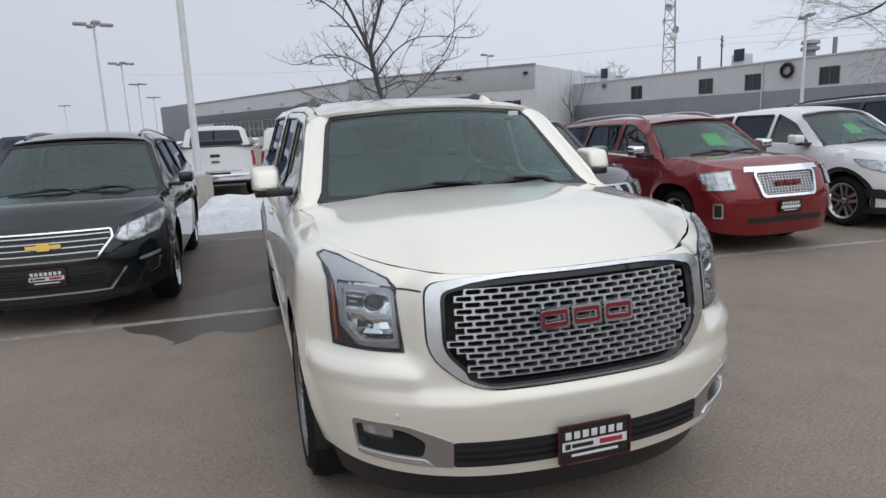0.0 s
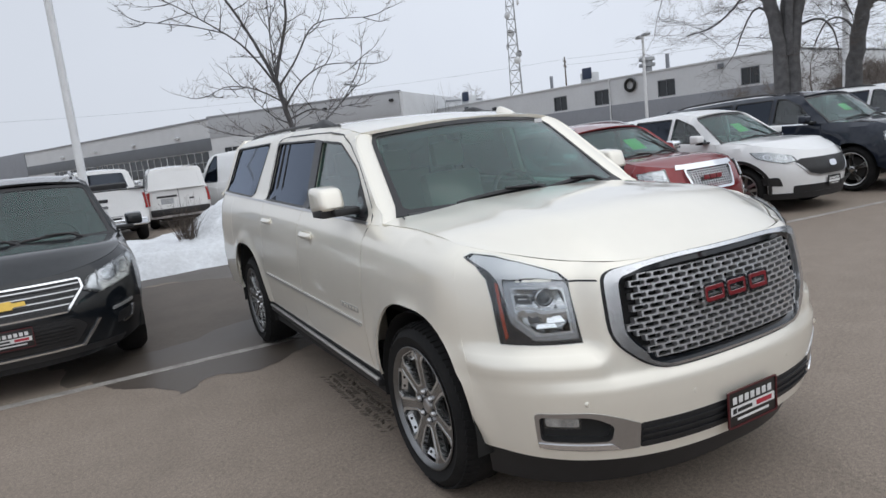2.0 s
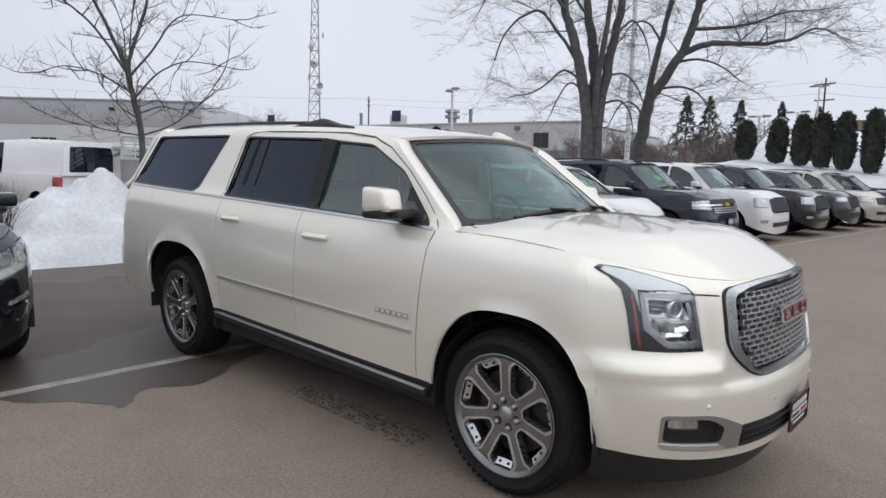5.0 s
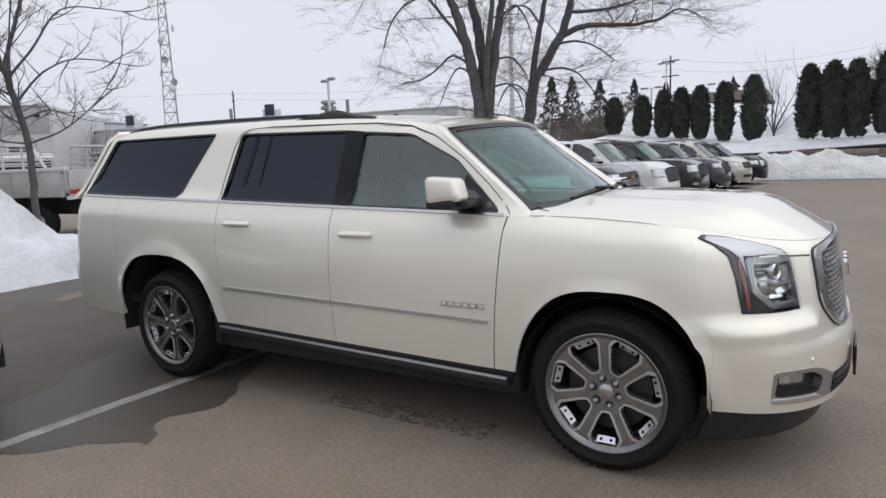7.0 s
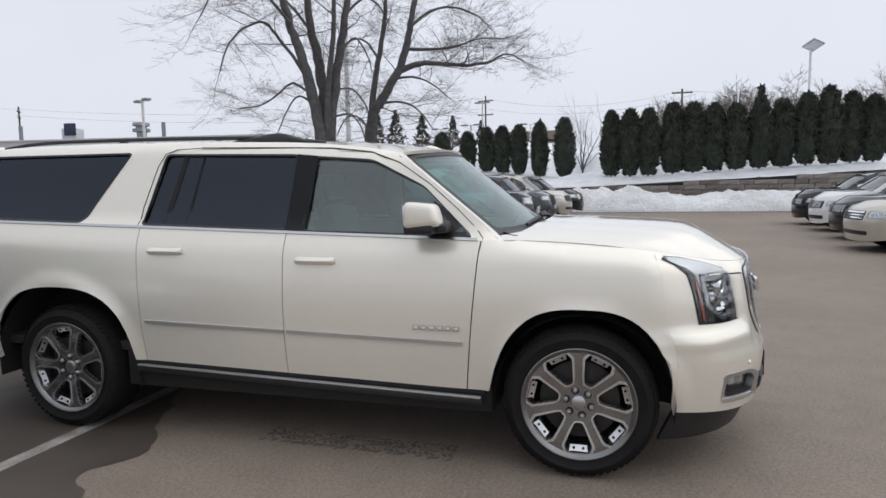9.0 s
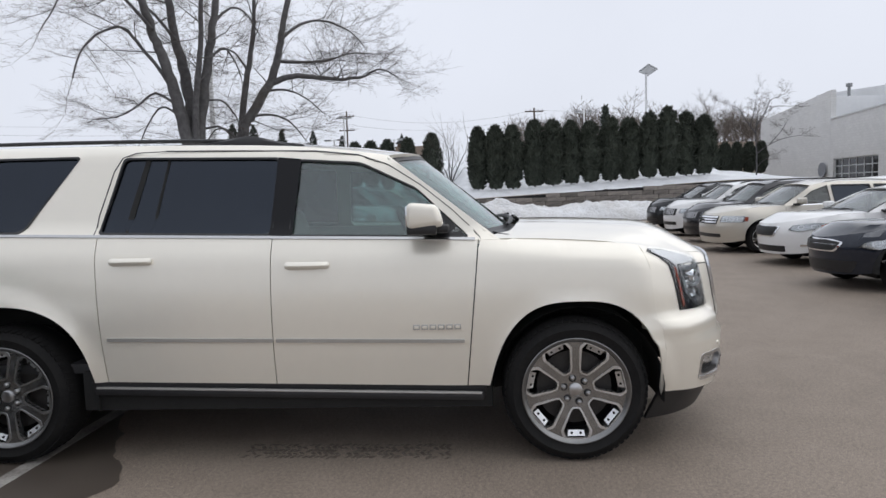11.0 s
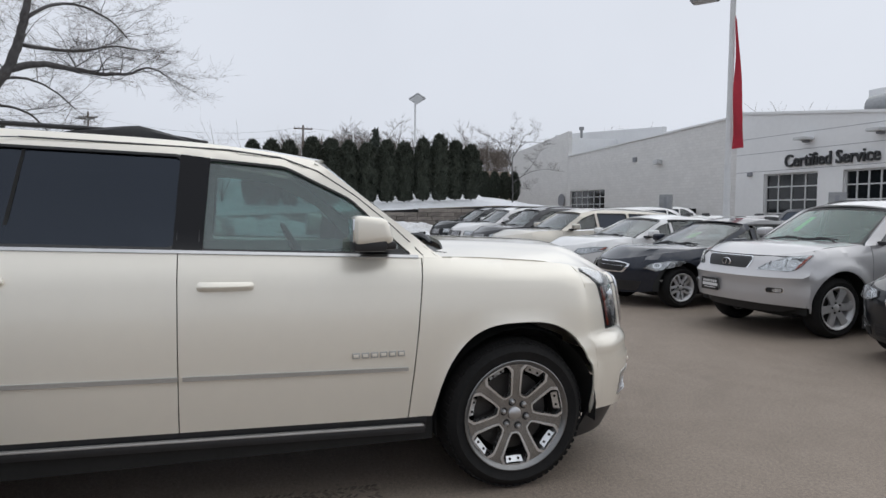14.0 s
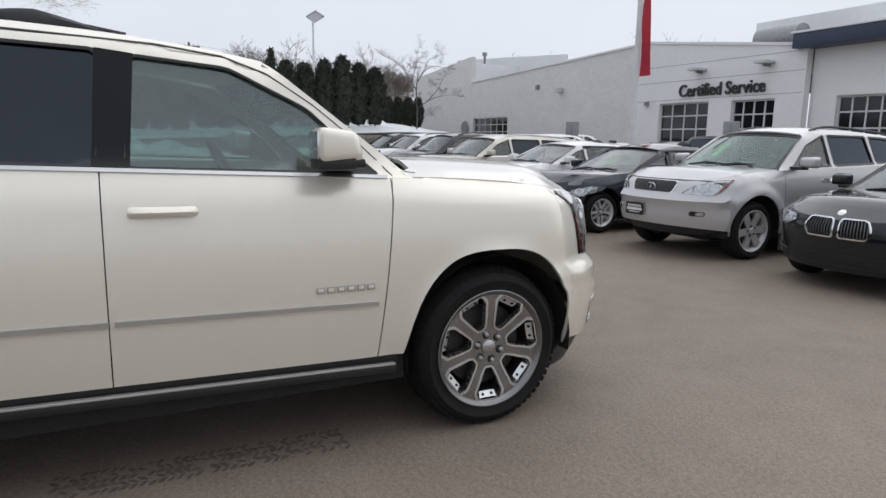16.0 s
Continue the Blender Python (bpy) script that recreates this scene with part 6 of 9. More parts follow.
for paint_, x, y, nm, lb in ((WHITE, 13.5, 3.62, "white_full_size_suv", "white full-size SUV with dark barred grille"), (GUNMETAL, 16.4, 3.35, "dark_full_size_suv", "dark grey full-size SUV with chrome barred grille")):
    q = shape("suv", 5.18, 1.02, 1.89, 2.95, 0.99, 0.40, 1.12, 1.25, 1.38, 1.98, 4.7, 5.0, paint=paint_, group=NROW, sill=0.44, cf=0.48, n=3.5, tum=0.30, rails=(2.5, 4.5, 0.04), shield=SHIELD, label=lb, category="car", stickers=[(-0.10, 0.50, 0.29, 0.24)] if paint_ is WHITE else [])
    q["front"] = big_front(CHROME)
    q["bars"] = [("grille_bar", -0.5, 0.5, 0.75, 1.05, 3, SATIN)]
    vehicle(nm, q, pose(x, y, 0))

# grey pickup truck
def bed_rim(car, B):
    for sg in (-1, 1):
        box("bed_rail", min(sg * (B.W - 0.12), sg * (B.W - 0.02)), B.q["yb"], B.belt(B.L) - 0.02, max(sg * (B.W - 0.12), sg * (B.W - 0.02)), B.L - 0.05, B.belt(B.L) + 0.025, TRIM, car, 0.015)


def pickup(paint_, **o):
    q = shape("sedan", 5.4, 0.945, 1.80, 3.24, 0.92, 0.40, 1.08, 1.20, 1.35, 1.88, 3.35, 3.50, paint=paint_, sill=0.46, cf=0.55, n=3.0, tum=0.26, rise=0.02, bed=True, extra=bed_rim, glasses=[DIM, DIM, PRIVACY], **o)
    q["windows"] = q["windows"][:2]
    q["glasses"] = [DIM, PRIVACY]
    q["seams"][2] = 3.42
    q["handles"] = [q["seams"][1] - 0.2, 3.2]
    q["windows"][1] = [(q["seams"][1] + 0.04, 1.24), (3.32, 1.25), (3.26, 1.66), (q["seams"][1] + 0.02, 1.66)]
    return q


q = pickup(GREY, group=NROW, label="grey mid-size pickup truck with black wheels", category="pickup truck", rim=RIMGREY)
q["front"] = clear_lamps(slab(0.55, 0.88, 0.86, 1.02)) + [("grille", slab(-0.5, 0.72, 0.5, 1.05, 0.06), 0.008, 0.03, TRIM, False), ("lower_intake", slab(-0.5, 0.42, 0.5, 0.58), 0.006, 0.03, TRIM, False)]
vehicle("grey_pickup", q, pose(19.3, 3.1, 0))
q = shape("suv", 4.87, 0.95, 1.82, 2.87, 0.92, 0.37, 1.04, 1.16, 1.3, 1.95, 4.5, 4.75, paint=GOLD, group=NROW, rails=(2.2, 4.4, 0.05), label="champagne gold SUV near the end of the row", category="car")
q["front"] = clear_lamps(slab(0.52, 0.8, 0.85, 1.0)) + [("grille", slab(-0.46, 0.74, 0.46, 0.96, 0.03), 0.008, 0.03, TRIM, False), ("lower_intake", slab(-0.5, 0.42, 0.5, 0.52), 0.006, 0.03, TRIM, False)]
vehicle("gold_suv", q, pose(22.1, 2.75, 0))
q = shape("suv", 4.8, 0.94, 1.75, 2.85, 0.92, 0.37, 1.02, 1.14, 1.3, 1.95, 4.4, 4.7, paint=BLACK, group=NROW, rails=(2.2, 4.3, 0.05), label="black SUV at the end of the row by the snowbank", category="car")
q["front"] = clear_lamps(slab(0.52, 0.8, 0.82, 0.95)) + [("grille", slab(-0.46, 0.74, 0.46, 0.94, 0.03), 0.008, 0.03, SATIN, False)]
vehicle("black_suv", q, pose(24.9, 2.45, 0))

# ---- the facing row ----
ALLOY = mat("painted_alloy", (0.62, 0.62, 0.63), 0.42, 0.5, vary=0.15, scale=9)
def kidneys(car, B):
    for mir in (False, True):
        ring = [(0.022, 0.55), (0.29, 0.55), (0.335, 0.64), (0.30, 0.745), (0.05, 0.745), (0.022, 0.70)]
        inn = [(0.037, 0.565), (0.28, 0.565), (0.315, 0.64), (0.285, 0.73), (0.06, 0.73), (0.037, 0.695)]
        g = sheet("grille", rounded([(B.ux(x), z) for x, z in ring], 0.03), B.S, CHROME, car, holes=[rounded([(B.ux(x), z) for x, z in inn], 0.025)], step=0.05, lift=0.03, thick=0.06, mirror=mir)
        sheet("backing", rounded([(B.ux(x), z) for x, z in inn], 0.02), B.S, MATTE, g, step=0.08, lift=0.0, thick=0.01, mirror=mir)
        for i in range(9):
            x = lerp(0.055, 0.295, i / 8)
            sheet("grille_slat", [(B.ux(x - 0.005), 0.575), (B.ux(x + 0.005), 0.575), (B.ux(x + 0.005), 0.725), (B.ux(x - 0.005), 0.725)], B.S, RIMGREY, g, step=0.1, lift=0.02, thick=0.03, mirror=mir)
    p = B.S(0.0, 0.80)
    lathe("emblem", [(0.0005, -0.01), (0.03, -0.008), (0.04, 0.0)], CHROME, car, 20, at=Matrix.Translation((0, p.y, 0.80)) @ pose(0, 0, 0, 0, 0, 90) @ pose(0, 0, 0, 0, 50, 0))


q = shape("sedan", 4.91, 0.93, 1.46, 2.97, 0.83, 0.335, 0.79, 0.94, 1.38, 2.15, 3.5, 4.25, paint=BLACK, group=SROW, step=0.09, sill=0.28, belt_chrome=False, cf=0.75, n=2.5, extra=kidneys, label="black luxury sedan with twin chrome grilles", category="car", rise=0.06)
q["front"] = clear_lamps([(0.335, 0.675), (0.43, 0.625), (0.62, 0.645), (0.76, 0.715), (0.55, 0.762), (0.37, 0.735)]) + [("lower_intake", slab(-0.40, 0.27, 0.40, 0.40, 0.02), 0.006, 0.03, TRIM, False), ("side_intake", rounded([(0.45, 0.27), (0.68, 0.29), (0.72, 0.42), (0.47, 0.41)], 0.02), 0.006, 0.03, MATTE, True), ("intake_trim", [(0.46, 0.355), (0.71, 0.375), (0.71, 0.391), (0.46, 0.371)], 0.012, 0.02, SATIN, True), ("fog_lamp", slab(0.60, 0.305, 0.67, 0.350, 0.02), 0.012, 0.02, REFLECTOR, True)]
q["bars"] = [("intake_bar", -0.38, 0.38, 0.28, 0.39, 4, TRIM)]
vehicle("black_sedan", q, pose(0.22, -3.64, 0, 0, 0, 180))

def oval_badge(car, B):
    p = B.S(0.0, 0.885)
    lathe("emblem", [(0.05, -0.012), (0.058, -0.012), (0.064, -0.006), (0.06, 0.0), (0.048, 0.0), (0.05, -0.012)], CHROME, car, 24, at=Matrix.Translation((0, p.y - 0.014, 0.885)) @ pose(0, 0, 0, 0, 0, 90) @ Matrix.Diagonal((1, 1.25, 0.85, 1)))
    box("emblem_bar", -0.012, -0.014, -0.04, 0.004, 0.0, 0.035, CHROME, car, 0.003, m=Matrix.Translation((0, p.y - 0.010, 0.885)) @ pose(0, 0, 0, 0, 24, 0))


q = shape("suv", 4.76, 0.922, 1.71, 2.715, 0.93, 0.37, 1.01, 1.13, 1.32, 2.02, 4.1, 4.55, paint=SILVER, group=SROW, step=0.06, sill=0.32, extra=oval_badge, spokes=6, wi=0.05, wo=0.056, rim=ALLOY, Ra=0.455, rails=(2.3, 4.1, 0.035), rail_mat=TRIM, cf=0.72, n=2.4, ledge=(0.775, 0.035, -2.0, 0.065, 0.045), pan=-0.06, zb=0.42, corner_z=0.38, belt_chrome=False, plate=(0.585, False), plate_x=-0.2, shield=SHIELD, handle_mat=CHROME,
          nose=[(0, 0.1), (0.3, 0.05), (0.5, 0.0), (0.72, 0.0), (0.80, 0.02), (0.95, 0.07), (1.01, 0.14)],
          label="silver crossover with oval-badged grille and alloy wheels", category="car", stickers=[(-0.42, 0.55, 0.13, 0.42)], flare=0.035, fw=0.12)
q["front"] = clear_lamps(rounded([(0.335, 0.815), (0.62, 0.805), (0.70, 0.86), (0.80, 1.01), (0.60, 0.985), (0.42, 0.90)], 0.02)) + [("grille_frame", rounded([(-0.305, 0.975), (-0.25, 0.815), (0.25, 0.815), (0.305, 0.975)], 0.03), 0.008, 0.03, CHROME, False), ("grille", rounded([(-0.288, 0.963), (-0.237, 0.828), (0.237, 0.828), (0.288, 0.963)], 0.02), 0.014, 0.02, TRIM, False), ("fog_trim", slab(0.455, 0.555, 0.605, 0.62, 0.03), 0.006, 0.03, CHROME, True), ("fog_recess", slab(0.463, 0.560, 0.597, 0.615, 0.022), 0.010, 0.03, MATTE, True), ("fog_lamp", slab(0.515, 0.567, 0.588, 0.608, 0.018), 0.014, 0.03, REFLECTOR, True), ("chin", rounded([(-0.58, 0.29), (0.58, 0.29), (0.76, 0.34), (0.86, 0.45), (-0.86, 0.45), (-0.76, 0.34)], 0.03), -0.11, 0.03, TRIM, False), ("hood_gap", [(-0.66, 0.988), (0.66, 0.988), (0.66, 0.992), (-0.66, 0.992)], 0.002, 0.01, TRIM, False), ("side_marker", [(0.655, 0.83), (0.70, 0.88), (0.775, 0.995), (0.75, 0.99), (0.67, 0.88)], 0.021, 0.008, AMBER, True)]
q["slats"] = [("grille_slat", 0.015, 0.245, 0.835, 0.955, 11, RIMGREY)]
vehicle("silver_crossover", q, pose(2.68, -3.54, 0, 0, 0, 180))

q = shape("sedan", 4.75, 0.886, 1.45, 2.85, 0.84, 0.33, 0.80, 0.95, 1.42, 2.2, 3.35, 4.2, paint=NAVY, group=SROW, step=0.09, sill=0.27, spokes=5, double=True, wi=0.05, wo=0.06, rim=ALLOY, cf=1.0, n=2.1, label="dark blue-black sports sedan with arched chrome grille", category="car", stickers=[(0.00, 0.50, 0.26, 0.24)], rise=0.07)
q["front"] = clear_lamps([(0.47, 0.62), (0.60, 0.58), (0.86, 0.68), (0.92, 0.76), (0.72, 0.75), (0.52, 0.69)]) + [("grille_frame", rounded([(-0.34, 0.68), (-0.26, 0.54), (0.26, 0.54), (0.34, 0.68), (0.2, 0.72), (-0.2, 0.72)], 0.04), 0.008, 0.03, CHROME, False), ("grille", rounded([(-0.31, 0.68), (-0.24, 0.56), (0.24, 0.56), (0.31, 0.68), (0.19, 0.70), (-0.19, 0.70)], 0.03), 0.014, 0.02, TRIM, False), ("lower_intake", rounded([(-0.40, 0.26), (0.40, 0.26), (0.46, 0.42), (-0.46, 0.42)], 0.03), 0.006, 0.03, TRIM, False), ("fog_lamp", slab(0.66, 0.40, 0.73, 0.46, 0.03), 0.01, 0.03, REFLECTOR, True)]
q["bars"] = [("grille_bar", -0.28, 0.28, 0.57, 0.69, 5, CHROME)]
vehicle("grey_sports_sedan", q, pose(5.25, -3.42, 0, 0, 0, 180))

q = shape("sedan", 4.83, 0.928, 1.48, 2.74, 0.95, 0.335, 0.84, 0.98, 1.45, 2.25, 3.5, 4.3, paint=WHITE, group=SROW, sill=0.28, cf=0.95, n=2.2, label="white mid-size sedan with waterfall grille", category="car", rise=0.08, handle_mat=CHROME)
q["front"] = clear_lamps([(0.44, 0.68), (0.56, 0.65), (0.84, 0.72), (0.90, 0.80), (0.68, 0.80), (0.48, 0.76)]) + [("grille_frame", rounded([(-0.33, 0.74), (-0.25, 0.54), (0.25, 0.54), (0.33, 0.74)], 0.04), 0.008, 0.03, CHROME, False), ("grille", rounded([(-0.30, 0.73), (-0.23, 0.56), (0.23, 0.56), (0.30, 0.73)], 0.03), 0.014, 0.02, TRIM, False), ("fog_lamp", slab(0.58, 0.38, 0.78, 0.42, 0.01), 0.01, 0.03, CHROME, True), ("lower_intake", slab(-0.4, 0.27, 0.4, 0.38, 0.02), 0.006, 0.03, TRIM, False), ("side_marker", [(0.80, 0.73), (0.88, 0.78), (0.86, 0.80), (0.78, 0.75)], 0.03, 0.01, AMBER, True)]
q["slats"] = [("grille_slat", 0.02, 0.27, 0.57, 0.72, 7, SATIN)]
vehicle("white_sedan", q, pose(8.25, -3.92, 0, 0, 0, 180))

q = shape("suv", 5.08, 0.95, 1.60, 2.87, 1.0, 0.35, 0.95, 1.05, 1.4, 2.1, 4.6, 4.95, paint=GOLD, group=SROW, sill=0.3, rails=(2.4, 4.5, 0.04), rail_mat=SATIN, label="champagne gold wagon with three-bar grille", category="car", cf=0.75, n=2.6)
q["front"] = clear_lamps(slab(0.48, 0.70, 0.86, 0.84, 0.02)) + [("grille", slab(-0.42, 0.66, 0.42, 0.84, 0.02), 0.008, 0.03, TRIM, False), ("lower_intake", slab(-0.5, 0.36, 0.5, 0.44, 0.02), 0.006, 0.03, TRIM, False), ("side_marker", slab(0.86, 0.72, 0.92, 0.82, 0.01), 0.01, 0.02, AMBER, True)]
q["bars"] = [("grille_bar", -0.41, 0.41, 0.67, 0.84, 3, CHROME)]
vehicle("gold_wagon", q, pose(11.1, -3.78, 0, 0, 0, 180))

for paint_, x, y, nm, lb, hz in ((GUNMETAL, 13.8, -4.2, "dark_crossover", "dark grey crossover parked beside the gold wagon", 0.95), (WHITE, 16.5, -4.4, "white_suv", "white SUV parked in the facing row", 1.0), (BLACK, 19.2, -4.55, "black_offroader", "black off-road SUV at the far end of the facing row", 1.02)):
    q = shape("suv", 4.6, 0.92, 1.66, 2.7, 0.9, 0.36, hz, hz + 0.12, 1.25, 1.9, 4.1, 4.4, paint=paint_, group=SROW, label=lb, category="car", rails=(2.1, 4.0, 0.04))
    q["front"] = clear_lamps(slab(0.5, 0.72, 0.85, 0.86)) + [("grille", slab(-0.42, 0.66, 0.42, 0.86, 0.03), 0.008, 0.03, TRIM, False), ("lower_intake", slab(-0.45, 0.36, 0.45, 0.46), 0.006, 0.03, TRIM, False)]
    q["slats"] = [("grille_slat", 0.02, 0.38, 0.68, 0.84, 6, SATIN)]
    vehicle(nm, q, pose(x, y, 0, 0, 0, 180))

# ---- second row behind the facing cars, only roofs show ----
BROW = "cars parked behind the facing row"
for paint_, x, y, kind, H, nm, lb in ((WHITE, 15.0, -13.7, "suv", 1.72, "white_wagon", "white SUV behind the facing row"), (WHITE, 12.2, -13.8, "sedan", 1.47, "white_saloon", "white saloon behind the facing row"), (SILVER, 9.4, -13.8, "sedan", 1.5, "silver_saloon", "silver saloon behind the facing row"), (GUNMETAL, 6.8, -13.6, "suv", 1.7, "dark_wagon", "dark SUV behind the facing row")):
    q = shape(kind, 4.7, 0.92, H, 2.75, 0.9, 0.35, 0.9 if H < 1.6 else 1.0, 1.0 if H < 1.6 else 1.12, 1.35, 2.05, 3.6 if kind == "sedan" else 4.2, 4.25 if kind == "sedan" else 4.55, paint=paint_, group=BROW, label=lb, category="car")
    q["front"] = clear_lamps(slab(0.5, 0.66, 0.8, 0.8)) + [("grille", slab(-0.4, 0.6, 0.4, 0.76), 0.008, 0.03, TRIM, False)]
    vehicle(nm, q, pose(x, y, 0))

q = pickup(WHITE, group=BROW, label="white crew-cab pickup truck by the service building", category="pickup truck", back_glass=PRIVACY, belt_chrome=False)
vehicle("white_crew_truck", q, pose(19.4, -17.6, 0))

# ---- vehicles in the lot behind ----
LOT = "vehicles parked in the back lot"


def truck_tail(car, B):
    bed_rim(car, B)
    for nm, a, b, c, d, lift, mt in (("tailgate_seam", -0.62, 0.68, 0.62, 0.69, 0.003, TRIM), ("tailgate_handle", -0.12, 1.02, 0.12, 1.09, 0.02, TRIM), ("emblem", -0.10, 0.88, 0.10, 0.94, 0.02, RIMGREY)):
        sheet(nm, rounded([(a, b), (c, b), (c, d), (a, d)], 0.02), lambda x, z: Vector((-x, B.S(B.um - abs(x), z).y, z)), mt, car, step=0.1, lift=lift, thick=0.02)
    box("rear_bumper", -0.92, B.L - 0.12, 0.45, 0.92, B.L + 0.06, 0.62, CHROME, car, 0.03)
    box("hitch_step", -0.35, B.L - 0.1, 0.62, 0.35, B.L + 0.05, 0.66, TRIM, car, 0.01)


q = pickup(WHITE, group=LOT, label="white full-size pickup truck seen from behind beside a lamp post", category="pickup truck")
q.update(W=1.0, extra=truck_tail, L=5.7, belt=[(1.35, 1.24), (5.7, 1.26)], back_glass=PRIVACY)
q["rear"] = [("tail_lamp", [(0.80, 0.80), (1.0, 0.80), (1.0, 1.15), (0.80, 1.15)], 0.012, 0.03, REDLAMP, True)]
vehicle("white_pickup", q, pose(-1.82, 21.4, 0.0, 0, 0, 180) @ Matrix.Diagonal((1, 1, 1.09, 1)))


def van_tail(car, B):
    """Rear door split, handle, plate recess and bumper of a van."""
    flat = lambda x, z: Vector((-x, B.S(B.um - abs(x), z).y, z))
    for nm, a, b, c, d, lift, mt in (("door_split", -0.006, 0.62, 0.006, 1.2, 0.003, TRIM), ("grab_handle", -0.62, 0.93, -0.05, 0.99, 0.012, TRIM), ("plate_recess", -0.52, 0.74, -0.16, 0.90, 0.006, POLE_PLATE), ("latch", 0.28, 0.82, 0.42, 0.87, 0.01, TRIM)):
        sheet(nm, rounded([(a, b), (c, b), (c, d), (a, d)], 0.004), flat, mt, car, step=0.15, lift=lift, thick=0.02)
    box("rear_bumper", -B.W + 0.06, B.L - 0.1, 0.40, B.W - 0.06, B.L + 0.05, 0.60, TRIM, car, 0.03)


POLE_PLATE = mat("dull_plate_metal", (0.42, 0.43, 0.45), 0.5, 0.3, vary=0.2, scale=20)


def van(paint_, name, lb, m, L=4.4, H=1.85, W=0.9, back=None):
    q = shape("suv", L, W, H, L * 0.62, 0.85, 0.33, 1.02, 1.16, 0.95, 1.75, L - 0.12, L - 0.02, paint=paint_, group=LOT, tum=0.16, label=lb, category="van", rise=0.02, belt_chrome=False, back_glass=back or paint_, cr=0.15, extra=van_tail)
    q["windows"] = q["windows"][:1]
    q["glasses"] = [PRIVACY]
    q["rear"] = [("tail_lamp", [(0.85, 0.72), (1.15, 0.72), (1.15, 1.12), (0.85, 1.12)], 0.012, 0.03, REDLAMP, True)]
    return vehicle(name, q, m)


van(WHITE, "white_van", "small white delivery van seen from behind", pose(0.48, 23.7, 0.0, 0, 0, 178), H=1.88)
van(WHITE, "passenger_van", "white passenger van with dark rear glass behind the snow pile", pose(1.95, 23.2, 0.0, 0, 0, 197), L=4.95, H=2.16, W=0.98, back=PRIVACY)

# ---- ground and snow ----
ASPHALT = mat("worn_asphalt", (0.258, 0.210, 0.170), 0.74, color2=(0.203, 0.164, 0.131), scale=0.35, bump=0.4, bscale=260, dist=0.003, detail=9)
_n, _l = ASPHALT.node_tree.nodes, ASPHALT.node_tree.links
_mix = [x for x in _n if x.type == "MIX_RGB"][0]
_vor = _n.new("ShaderNodeTexVoronoi")
_vor.feature, _vor.inputs["Scale"].default_value = "DISTANCE_TO_EDGE", 0.22
_co = [x for x in _n if x.type == "TEX_COORD"][0]
_wob = _n.new("ShaderNodeTexNoise")
_wob.inputs["Scale"].default_value, _wob.inputs["Detail"].default_value = 1.1, 6
_l.new(_co.outputs["Object"], _wob.inputs["Vector"])
_add = _n.new("ShaderNodeVectorMath")
_add.operation = "MULTIPLY_ADD"
_add.inputs[1].default_value = (1.2, 1.2, 1.2)
_l.new(_wob.outputs["Color"], _add.inputs[0])
_l.new(_co.outputs["Object"], _add.inputs[2])
_l.new(_add.outputs[0], _vor.inputs["Vector"])
_cr = _n.new("ShaderNodeMapRange")
_cr.inputs["From Min"].default_value, _cr.inputs["From Max"].default_value = 0.001, 0.006
_cr.inputs["To Min"].default_value, _cr.inputs["To Max"].default_value = 0.95, 1.0
_l.new(_vor.outputs["Distance"], _cr.inputs["Value"])
_spk = _n.new("ShaderNodeTexNoise")
_spk.inputs["Scale"].default_value, _spk.inputs["Detail"].default_value = 210, 8
_l.new(_co.outputs["Object"], _spk.inputs["Vector"])
_sr = _n.new("ShaderNodeMapRange")
_sr.inputs["From Min"].default_value, _sr.inputs["From Max"].default_value = 0.3, 0.7
_sr.inputs["To Min"].default_value, _sr.inputs["To Max"].default_value = 0.45, 1.55
_l.new(_spk.outputs["Fac"], _sr.inputs["Value"])
_grit = _n.new("ShaderNodeTexNoise")
_grit.inputs["Scale"].default_value, _grit.inputs["Detail"].default_value, _grit.inputs["Roughness"].default_value = 46, 6, 0.75
_l.new(_co.outputs["Object"], _grit.inputs["Vector"])
_gr = _n.new("ShaderNodeMapRange")
_gr.inputs["From Min"].default_value, _gr.inputs["From Max"].default_value = 0.3, 0.7
_gr.inputs["To Min"].default_value, _gr.inputs["To Max"].default_value = 0.62, 1.38
_l.new(_grit.outputs["Fac"], _gr.inputs["Value"])
_m0 = _n.new("ShaderNodeMath")
_m0.operation = "MULTIPLY"
_l.new(_gr.outputs[0], _m0.inputs[0])
_l.new(_sr.outputs[0], _m0.inputs[1])
_m1 = _n.new("ShaderNodeMath")
_m1.operation = "MULTIPLY"
_l.new(_cr.outputs[0], _m1.inputs[0])
_l.new(_m0.outputs[0], _m1.inputs[1])
_mm = _n.new("ShaderNodeMixRGB")
_mm.blend_type, _mm.inputs["Fac"].default_value = "MULTIPLY", 1.0
_l.new(_mix.outputs[0], _mm.inputs[1])
_l.new(_m1.outputs[0], _mm.inputs[2])
_l.new(_mm.outputs[0], _n["Principled BSDF"].inputs["Base Color"])

